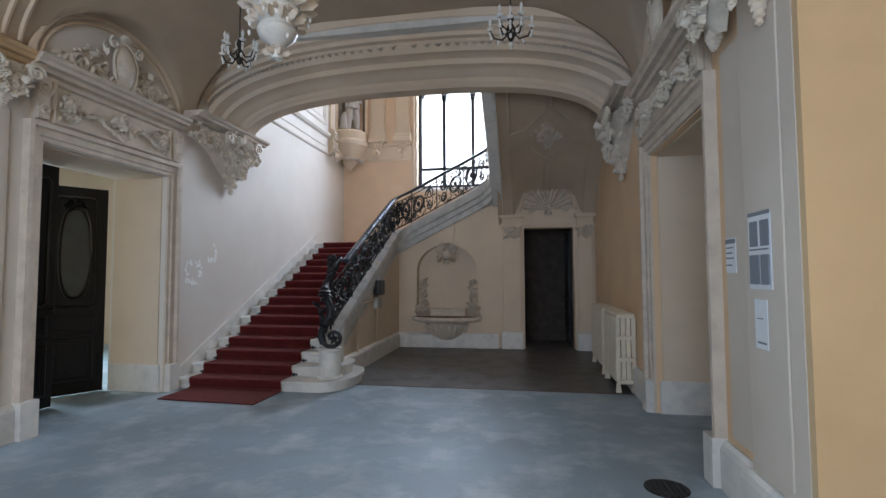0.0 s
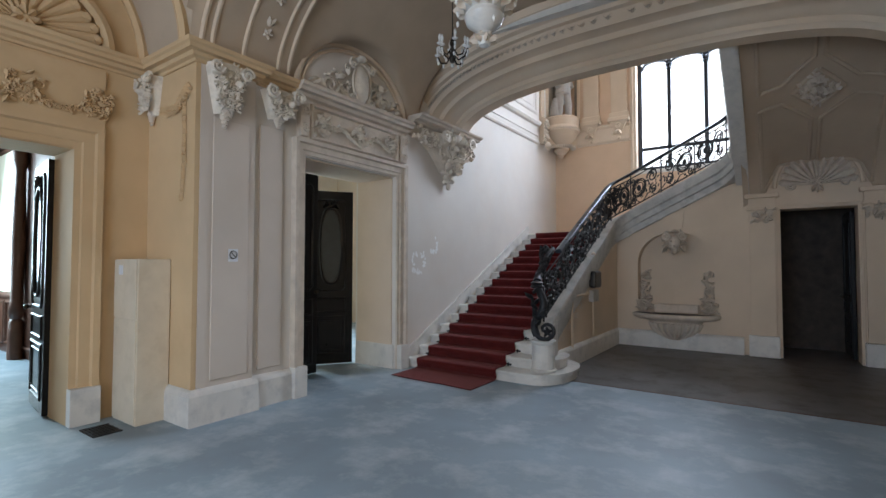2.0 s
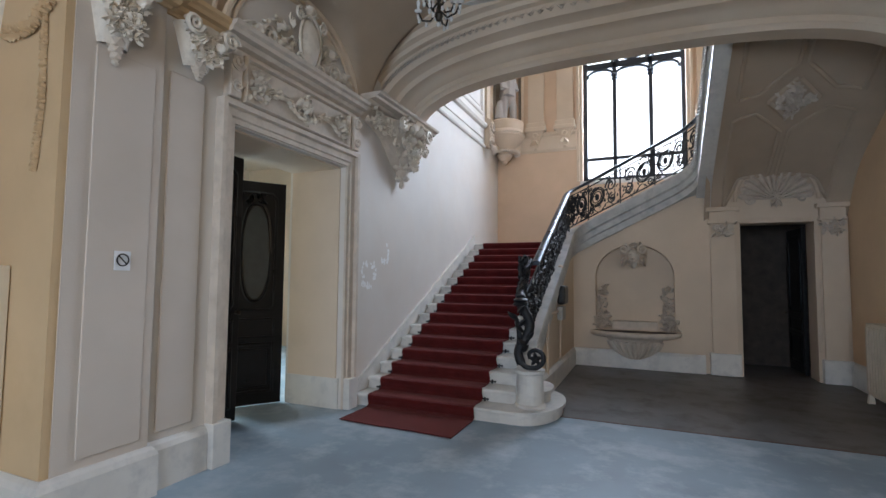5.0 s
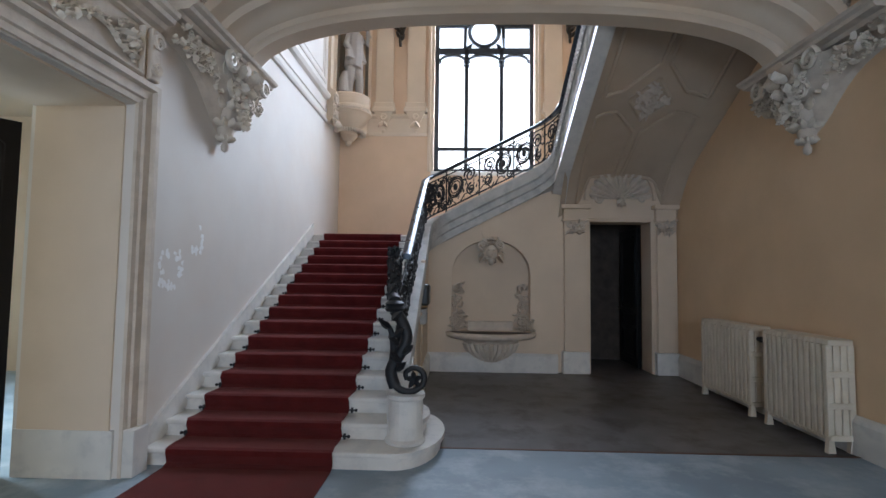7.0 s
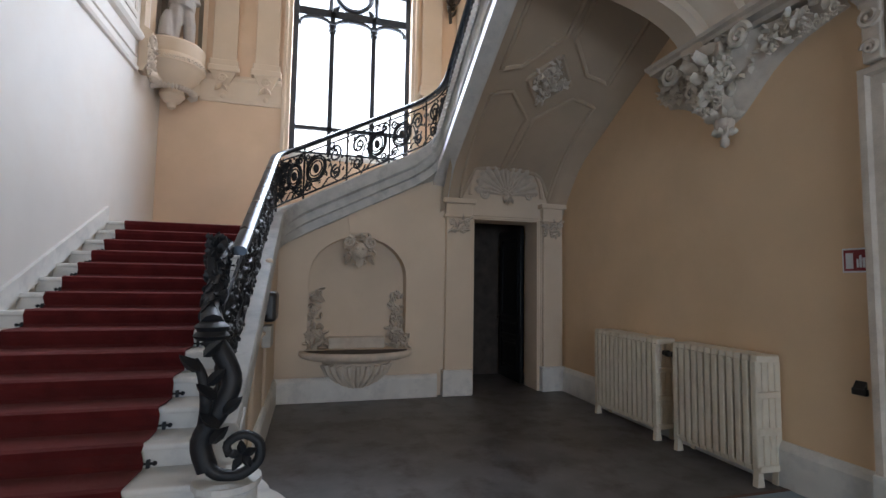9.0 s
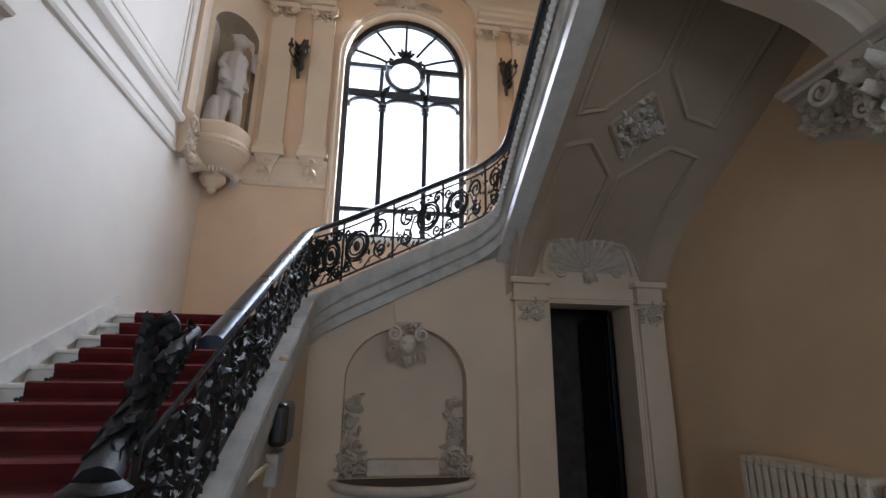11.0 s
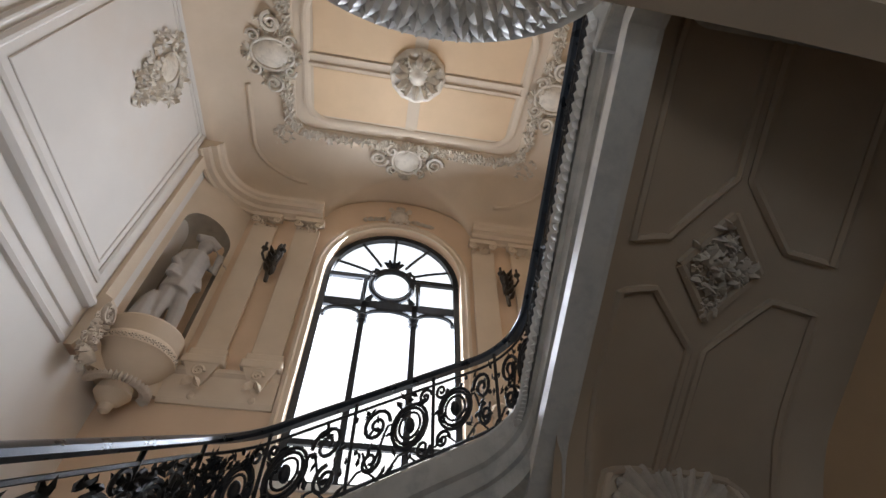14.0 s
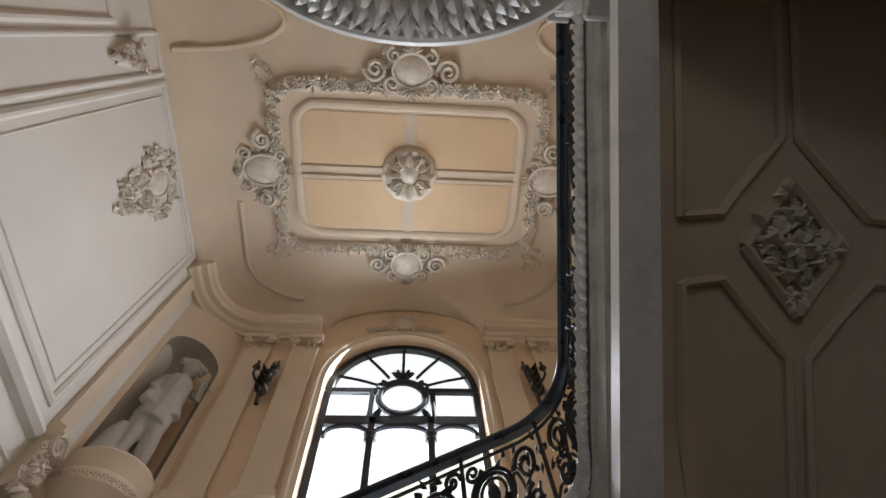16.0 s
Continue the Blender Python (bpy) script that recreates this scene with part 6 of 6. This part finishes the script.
rows = [[FD @ Vector((-nw * math.cos(a), z, -nd * math.sin(a))) for a in [math.pi * i / 16 for i in range(17)]] for z in (nz0, nz1)]
for k in range(1, 7):
    q = math.pi / 2 * k / 6
    rows.append([FD @ Vector((-nw * math.cos(q) * math.cos(a), nz1 + 0.27 * math.sin(q), -nd * math.cos(q) * math.sin(a))) for a in [math.pi * i / 16 for i in range(17)]])
loft(bm, rows)
bm.faces.new([bm.verts.new(FD @ Vector((-nw * math.cos(a), nz0, -nd * math.sin(a)))) for a in [math.pi * i / 16 for i in range(17)]])
solid("wall_niche", bm, M_NICHE, "brown hollow of the statue niche, shade put into its colour", kind=ST, smooth=True)
ped = thing("statue_bracket", "rounded carved plaster bracket under the statue niche", "bracket")
c = FD @ Vector((0, 0, -0.10))
bm = bmesh.new()
lathe(bm, [(0.0, 4.43), (0.36, 4.43), (0.38, 4.40), (0.36, 4.24), (0.39, 4.2), (0.39, 4.12), (0.35, 4.08), (0.31, 4.0), (0.22, 3.9), (0.2, 3.86), (0.14, 3.84), (0.16, 3.76), (0.1, 3.68), (0.06, 3.66), (0.05, 3.6), (0.0, 3.57)], (c.x, c.y, 0), 26)
part("body", bm, M_WALL, ped, smooth=True)
bm = bmesh.new()
for i in range(22):
    a = -math.pi / 4 - math.pi / 2 + math.pi * i / 21
    F = face((c.x + 0.37 * math.cos(a), c.y + 0.37 * math.sin(a), 4.16), (-math.sin(a), math.cos(a), 0), (0, 0, 1))
    flower(bm, F, 0, 0, 0.035, 0.005, 5)
    leaf(bm, face((c.x + 0.2 * math.cos(a), c.y + 0.2 * math.sin(a), 3.8), (-math.sin(a), math.cos(a), 0), (math.cos(a) * 0.8, math.sin(a) * 0.8, 0.6)), 0, 0, 1.57, 0.11, 0.06, 0.0, 0.7)
part("leafwork", bm, M_STONE, ped)
s0 = FD @ Vector((0.0, 4.435, -0.02))
bm = bmesh.new()


def limb(pts, r0, r1):
    tube(bm, [s0 + Vector(FD.to_3x3() @ Vector(p)) for p in pts], r0, 10, r1 / r0)


limb([(-0.09, 0.0, 0.02), (-0.08, 0.3, 0.04), (-0.06, 0.62, 0.02)], 0.065, 0.095)
limb([(0.12, 0.0, 0.05), (0.09, 0.3, 0.08), (0.05, 0.62, 0.03)], 0.065, 0.095)
limb([(0.0, 0.5, 0.02), (0.02, 0.7, 0.02), (0.03, 0.85, 0.0), (0.03, 1.0, 0.0), (0.05, 1.12, 0.0)], 0.17, 0.15)
limb([(0.05, 1.1, 0.0), (0.05, 1.25, 0.01)], 0.06, 0.06)
ball(bm, s0 + FD.to_3x3() @ Vector((0.06, 1.31, 0.02)), 0.09, 2, (1, 1, 1.15))
limb([(-0.08, 1.36, 0.02), (0.06, 1.44, 0.03), (0.2, 1.38, 0.03)], 0.05, 0.06)
limb([(0.18, 1.1, 0.0), (0.26, 1.0, 0.06), (0.22, 1.22, 0.14)], 0.05, 0.04)
limb([(-0.08, 1.1, 0.0), (-0.16, 0.9, 0.02), (-0.08, 0.72, 0.1)], 0.055, 0.045)
limb([(-0.2, 0.02, 0.03), (-0.2, 0.25, 0.03), (-0.16, 0.4, 0.02)], 0.1, 0.05)
limb([(0.1, 1.32, 0.1), (0.34, 1.05, 0.18)], 0.014, 0.008)
for k in range(7):
    limb([(-0.16 + 0.05 * k, 0.78, 0.08), (-0.17 + 0.055 * k, 0.62, 0.12)], 0.04, 0.05)
st = solid("statue", bm, M_STATUE, "weathered white plaster standing figure in a niche", "statue")
rm = st.modifiers.new("skin", "REMESH")
rm.mode, rm.voxel_size, rm.use_smooth_shade = "VOXEL", 0.016, True
sm = st.modifiers.new("soft", "SMOOTH")
sm.iterations = 3

# mouldings, panels and medallion of the upper left wall
bm = bmesh.new()
for z, prof in ((3.76, [(0, 0), (0.03, 0.01), (0.045, 0.04), (0.03, 0.06), (0, 0.07)]), (3.92, [(0, 0), (0.02, 0.01), (0.02, 0.03), (0, 0.04)]), (4.12, [(0, 0), (0.05, 0.02), (0.08, 0.06), (0.07, 0.1), (0.03, 0.12), (0, 0.13)])):
    moulding(bm, [(XL, 4.2, z), (XL, 9.2, z)], prof)
solid("trim_dado_left", bm, M_STAIRWALL, "triple plaster dado moulding along the stair wall", kind=ST)
bm = bmesh.new()
FLW = F_LEFT
panel_frame(bm, FLW, 7.08, 9.1, 4.40, 6.9, 0.07, 0.03)
panel_frame(bm, FLW, 7.2, 9.0, 4.5, 6.8, 0.02, 0.012)
panel_frame(bm, FLW, 4.4, 6.5, 4.46, 6.2, 0.07, 0.03)
panel_frame(bm, FLW, 6.6, 6.98, 4.46, 6.9, 0.05, 0.03)
solid("trim_panels_left", bm, M_STAIRWALL, "raised wall panel mouldings", kind=ST)
run("trim_corner_left", M_WALL, [(XL, 9.26, 3.8), (XL, 9.42, 3.8)], [(0, 0), (0.06, 0), (0.1, 0.1), (0.1, 0.4), (0.14, 0.46), (0.14, 0.5), (0.05, 0.56), (0.05, 2.9), (0, 2.9)], "corner pilaster strip beside the niche")
t = thing("scroll_console", "carved plaster scroll console at the dado's end", "wall relief")
bm = bmesh.new()
FCN = F_LEFT @ Matrix.Translation((9.34, 0, 0.10))
for v, rr, hd in ((4.18, 0.10, 1), (3.96, 0.075, -1)):
    scroll(bm, FCN, 0.0, v, rr, 1.8, 0, hd, 0.026, 0.03)
part("scroll", bm, M_STONE, t, smooth=True)
bm = bmesh.new()
foliage(bm, FCN, -0.11, 3.72, 0.11, 4.25, 70, 0.05, 140, None, 0.01)
for k in range(4):
    leaf(bm, FCN, 0.0, 3.84, -1.57 + 0.5 * (k - 1.5), 0.16, 0.07, 0.02, 0.8)
part("leafwork", bm, M_STONE, t)
t = thing("wall_medallion", "white plaster oval medallion wreathed in flowers", "wall relief")
bm = bmesh.new()
cartouche(bm, FLW, 8.02, 6.42, 0.2, 0.24, 8, 0.05)
part("oval", bm, M_ORN, t)
bm = bmesh.new()
foliage(bm, FLW, 7.62, 6.0, 8.42, 6.9, 420, 0.045, 131, lambda a, b: 0.05 < (a - 8.02) ** 2 + (b - 6.42) ** 2 * 0.8 < 0.14)
foliage(bm, FLW, 7.8, 5.6, 8.25, 6.15, 120, 0.045, 132, lambda a, b: abs(a - 8.02) < 0.05 + 0.28 * (b - 5.6) / 0.55)
part("wreath", bm, M_ORN, t)
capital(FLW, 6.79, 6.45, 0.26, 0.34, 133, "small carved plaster capital on the upper wall", "upper wall capitals")

# ---- ceiling of the stair hall ----
CX, CY, CH = -1.40, 8.13, 7.52


def rounded(hx, hy, r, n=8):
    out = []
    for sx, sy, a0 in ((1, 1, 0), (-1, 1, 90), (-1, -1, 180), (1, -1, 270)):
        for i in range(n + 1):
            a = radians(a0 + 90 * i / n)
            out.append((CX + sx * (hx - r) + r * math.cos(a), CY + sy * (hy - r) + r * math.sin(a)))
    return out


cf = thing("ceiling_frame", "cream stucco ceiling frame wreathed in white flowers", "ceiling ornament")
for hx, hy, w, p, nm in ((1.42, 0.84, 0.05, 0.03, "inner_frame"), (1.66, 1.06, 0.09, 0.05, "outer_frame")):
    bm = bmesh.new()
    moulding(bm, [(x, y, CH) for x, y in rounded(hx, hy, 0.3)], [(-w, 0), (w, 0), (w, -p * 0.6), (w * 0.3, -p), (-w * 0.4, -p * 0.9), (-w, -p * 0.4)], (0, 0, 1), True)
    part(nm, bm, M_WALL, cf)
bm = bmesh.new()
for dy in (-0.06, 0.06):
    box(bm, CX - 1.4, CX + 1.4, CY + dy - 0.02, CY + dy + 0.02, CH - 0.025, CH, 0.006)
box(bm, CX - 0.05, CX + 0.05, CY - 0.82, CY + 0.82, CH - 0.012, CH)
part("cross_rib", bm, M_WALL, cf)
for sx in (-1, 1):
    for sy in (-1, 1):
        xa, xb = sorted((CX + sx * 0.08, CX + sx * 1.33))
        ya, yb = sorted((CY + sy * 0.1, CY + sy * 0.76))
        part("panel", cube(xa, xb, ya, yb, CH - 0.008, CH + 0.01, bevel=0.003), M_TAN, cf, "smooth peach plaster panel")
FC = face((0, 0, CH), (1, 0, 0), (0, -1, 0))
r = rng(55)
loop = rounded(1.66, 1.06, 0.3, 10)
bm = bmesh.new()
for (a, b), (c2, d) in zip(loop, loop[1:] + loop[:1]):
    L = math.hypot(c2 - a, d - b)
    n = max(1, int(L / 0.014))
    for i in range(n):
        u, v = a + (c2 - a) * i / n + r.uniform(-0.06, 0.06), b + (d - b) * i / n + r.uniform(-0.06, 0.06)
        if r.random() < 0.5:
            flower(bm, FC, u, -v, r.uniform(0.035, 0.065), 0.05, 5, r.random())
        else:
            leaf(bm, FC, u, -v, r.uniform(0, 6.28), r.uniform(0.05, 0.09), 0.035, 0.04, 0.8)
tagged(part("flower_wreath", bm, M_ORN, cf, "white carved flower wreath"), kind="stuff")
for u, v, w, h, ang in ((CX - 1.82, CY, 0.28, 0.3, 90), (CX + 1.82, CY, 0.28, 0.3, -90), (CX, CY - 1.27, 0.32, 0.22, 180), (CX, CY + 1.27, 0.30, 0.22, 0)):
    bm = bmesh.new()
    FQ = FC @ Matrix.Translation((u, -v, 0.02)) @ Matrix.Rotation(radians(ang), 4, "Z")
    cartouche(bm, FQ, 0, 0, w, h, 3, 0.09)
    for sg in (-1, 1):
        scroll(bm, FQ, sg * w * 1.35, 0.0, w * 0.42, 1.8, 0, sg, 0.03, 0.04)
        foliage(bm, FQ, sg * w * 0.8 - 0.2, -h * 0.7, sg * w * 0.8 + 0.2, h * 0.7, 45, 0.05, int(ang) + 400 + sg)
    part("cartouche", bm, M_ORN, cf, "white scrolled shield")
for sx in (-1, 1):
    for sy in (-1, 1):
        bm = bmesh.new()
        foliage(bm, FC, CX + sx * 1.78 - 0.16, -(CY + sy * 1.16) - 0.16, CX + sx * 1.78 + 0.16, -(CY + sy * 1.16) + 0.16, 45, 0.04, 500 + sx + 2 * sy, lambda a, b: (a - CX - sx * 1.78) ** 2 + (b + CY + sy * 1.16) ** 2 < 0.025)
        part("corner_spray", bm, M_ORN, cf)
t = thing("ceiling_rosette", "white plaster rosette in the middle of the ceiling", "ceiling ornament")
bm = lathe(bmesh.new(), [(0.36, 0.0), (0.36, -0.04), (0.3, -0.06), (0.26, -0.04), (0.12, -0.06), (0.06, -0.12), (0.0, -0.13)], (CX, CY, CH), 12)
part("disc", bm, M_ORN, t)
bm = bmesh.new()
for k in range(12):
    a = 6.2832 * k / 12
    leaf(bm, FC, CX + 0.1 * math.cos(a), -CY + 0.1 * math.sin(a), a, 0.2, 0.1, 0.05, 0.8)
    bead(bm, FC, CX + 0.3 * math.cos(a), -CY + 0.3 * math.sin(a), 0.035, 0.06)
for k in range(4):
    a = 6.2832 * (k + 0.5) / 4
    scroll(bm, FC, CX + 0.2 * math.cos(a), -CY + 0.2 * math.sin(a), 0.08, 1.6, a, 1, 0.022, 0.1)
part("leafwork", bm, M_ORN, t)
# curved edge mouldings in the corners of the cove
bm = bmesh.new()
for sx in (-1, 1):
    x0 = XL + 0.55 if sx < 0 else XR - 0.55
    tube(bm, [(XC + sx * (2.15 - 0.75 * (1 - math.cos(q))), 9.35 + 0.55 * math.sin(q) - 0.0, cove(XC + sx * (2.15 - 0.75 * (1 - math.cos(q))), 9.35 + 0.55 * math.sin(q)) - 0.01) for q in [math.pi / 2 * i / 12 for i in range(13)]], 0.035, 6)
    tube(bm, [(XC + sx * 2.15, 9.35 - 0.2 * i, cove(XC + sx * 2.15, 9.35 - 0.2 * i) - 0.01) for i in range(5)], 0.035, 6)
    tube(bm, [(XC + sx * (2.55 - 1.1 * math.sin(q)), 6.75 - 0.35 * (1 - math.cos(q)), cove(XC + sx * (2.55 - 1.1 * math.sin(q)), 6.75) - 0.01) for q in [math.pi * i / 14 for i in range(15)]], 0.03, 6)
solid("trim_cove", bm, M_WALL, "curved raised mouldings on the coved ceiling", kind=ST, smooth=True)

# ---- gallery edge and its carved balcony underside ----
t = thing("balcony", "round gallery balcony with a silvery carved leaf underside", "balcony")
bm = lathe(bmesh.new(), [(0.0, 3.90), (0.16, 3.90), (0.2, 3.94), (0.5, 3.99), (0.72, 4.06), (0.76, 4.05), (0.80, 4.06), (0.80, 4.12), (0.83, 4.14), (0.83, 4.22), (0.0, 4.22)], (XC, 6.02, 0), 48, 0, math.pi, 1.1, 0.6)
part("bowl", bm, M_MARBLE, t, smooth=True)
bm = bmesh.new()
for ring_r, n, ln, wd, z in ((0.62, 34, 0.1, 0.07, 4.01), (0.5, 26, 0.15, 0.09, 3.98), (0.36, 19, 0.18, 0.1, 3.955), (0.22, 12, 0.17, 0.09, 3.93)):
    for k in range(n + 1):
        a = math.pi * k / n
        x, y = XC + 1.1 * ring_r * math.cos(a), 6.02 + 0.6 * ring_r * math.sin(a)
        F = face((x, y, z - 0.012), (-math.sin(a), math.cos(a), 0), (math.cos(a), math.sin(a), 0.2))
        leaf(bm, F, 0, 0, 1.57, ln, wd, 0.0, 0.22)
        leaf(bm, F, 0.03, 0.02, 0.7, ln * 0.6, wd * 0.6, 0.0, 0.3)
        leaf(bm, F, -0.03, 0.02, 2.4, ln * 0.6, wd * 0.6, 0.0, 0.3)
for k in range(30):
    rr, a = 0.16 * math.sqrt(r.random()), r.uniform(0, math.pi)
    ball(bm, (XC + rr * math.cos(a), 6.04 + 0.8 * rr * math.sin(a), 3.89), 0.03, 1)
part("leafwork", bm, M_MARBLE, t, "crisp carved acanthus leaves", smooth=True)
bm = bmesh.new()
moulding(bm, [(XC + 0.9, 6.1, 3.86), (XR, 6.1, 3.86)], [(0, 0), (-0.03, 0.0), (-0.04, 0.05), (-0.09, 0.08), (-0.1, 0.14), (-0.14, 0.2), (-0.14, 0.28), (0, 0.28)])
moulding(bm, [(XL, 6.1, 3.86), (XC - 0.9, 6.1, 3.86)], [(0, 0), (-0.03, 0.0), (-0.04, 0.05), (-0.09, 0.08), (-0.1, 0.14), (-0.14, 0.2), (-0.14, 0.28), (0, 0.28)])
solid("trim_gallery", bm, M_STRING, "moulded stone edge of the gallery", kind=ST)
bm = cube(-0.55, -0.36, 6.16, 6.32, 3.9, 4.62, bevel=0.015)
box(bm, -0.6, -0.32, 6.12, 6.36, 3.84, 3.92, 0.02)
box(bm, -0.58, -0.34, 6.13, 6.35, 4.62, 4.68, 0.015)
solid("newel_post", bm, M_STRING, "pale stone post where the railing ends", "newel post")


# ---- hanging lights of the hall ----
def chandelier(x, y, z, top):
    """Small crystal chandelier with six arms; z is its lowest drop."""
    t = thing("chandelier", "small crystal chandelier with candle lamps and drops", "chandelier", group="small chandeliers")
    bm = tube(bmesh.new(), [(x, y, z + 0.3), (x, y, top)], 0.006, 5)
    part("rod", bm, M_BRASS, t)
    bm = lathe(bmesh.new(), [(0.0, 0.04), (0.02, 0.05), (0.035, 0.09), (0.015, 0.13), (0.012, 0.2), (0.03, 0.24), (0.012, 0.3), (0, 0.31)], (x, y, z), 10)
    part("stem", bm, M_BRASS, t, smooth=True)
    for k in range(8):
        a = 6.2832 * k / 8
        c, s = math.cos(a), math.sin(a)
        R, hz = (0.18, 0.17) if k % 2 == 0 else (0.13, 0.24)
        bm = tube(bmesh.new(), [(x + c * q * R, y + s * q * R, z + h) for q, h in ((0.1, hz - 0.05), (0.4, hz - 0.11), (0.8, hz - 0.09), (1.0, hz - 0.02))], 0.008, 5)
        arm = part("arm", bm, M_BRASS, t)
        bm = lathe(bmesh.new(), [(0.008, 0), (0.03, 0.012), (0.032, 0.018), (0.011, 0.02), (0.011, 0.055), (0.014, 0.06), (0.016, 0.085), (0.0, 0.12)], (x + c * R, y + s * R, z + hz - 0.02), 8)
        part("candle", bm, M_CRYSTAL, arm, "glass candle lamp", smooth=True)
        bm = bmesh.new()
        for q, hh in ((1.0, -0.05), (0.95, -0.085), (0.6, -0.13)):
            bmesh.ops.create_icosphere(bm, subdivisions=1, radius=0.018, matrix=Matrix.Translation((x + c * R * q, y + s * R * q, z + hz + hh)) @ Matrix.Diagonal((0.8, 0.8, 1.4, 1)))
        part("drops", bm, M_CRYSTAL, arm, "cut crystal drops")
    bm = ball(bmesh.new(), (x, y, z + 0.02), 0.022, 1)
    part("finial", bm, M_CRYSTAL, t)


chandelier(-2.67, 4.07, 3.27, main_vault(-2.67))
chandelier(-0.09, 4.07, 3.27, main_vault(-0.09))
t = thing("lantern", "large white carved hanging ornament with crystal drops", "chandelier")
px_, py_, pz_ = -1.40, 2.5, 2.54
bm = lathe(bmesh.new(), [(0.0, 0.0), (0.03, 0.01), (0.045, 0.05), (0.03, 0.08), (0.06, 0.1), (0.10, 0.13), (0.115, 0.17), (0.10, 0.2), (0.125, 0.22), (0.135, 0.28), (0.12, 0.3), (0.15, 0.33), (0.17, 0.44), (0.19, 0.47), (0.24, 0.55), (0.27, 0.66), (0.2, 0.75), (0.12, 0.9), (0.05, 1.0), (0.03, 1.64), (0, 1.64)], (px_, py_, pz_), 20)
part("body", bm, M_MARBLE, t, smooth=True)
bm = bmesh.new()
for z, R, n, ln in ((0.02, 0.03, 7, 0.05), (0.2, 0.11, 14, 0.07), (0.3, 0.13, 14, 0.1), (0.45, 0.17, 14, 0.12), (0.52, 0.2, 14, 0.12)):
    for k in range(n):
        a = 6.2832 * (k + 0.5 * (z * 10 % 2)) / n
        F = face((px_ + R * math.cos(a), py_ + R * math.sin(a), pz_ + z), (-math.sin(a), math.cos(a), 0), (math.cos(a) * 0.3, math.sin(a) * 0.3, 1))
        leaf(bm, F, 0, 0, 1.57, ln, ln * 0.55, 0.0, 0.8)
        flower(bm, F, ln * 0.4, ln * 0.9, ln * 0.28, 0.01, 5, a)
part("leafwork", bm, M_STONE, t)
bm = bmesh.new()
for k in range(40):
    a, z = r.uniform(0, 6.28), r.uniform(0.08, 0.6)
    R = 0.13 + 0.2 * z
    ball(bm, (px_ + R * math.cos(a), py_ + R * math.sin(a), pz_ + z), 0.013, 1, (0.8, 0.8, 1.5))
part("crystal_drops", bm, M_CRYSTAL, t, "cut crystal drops")
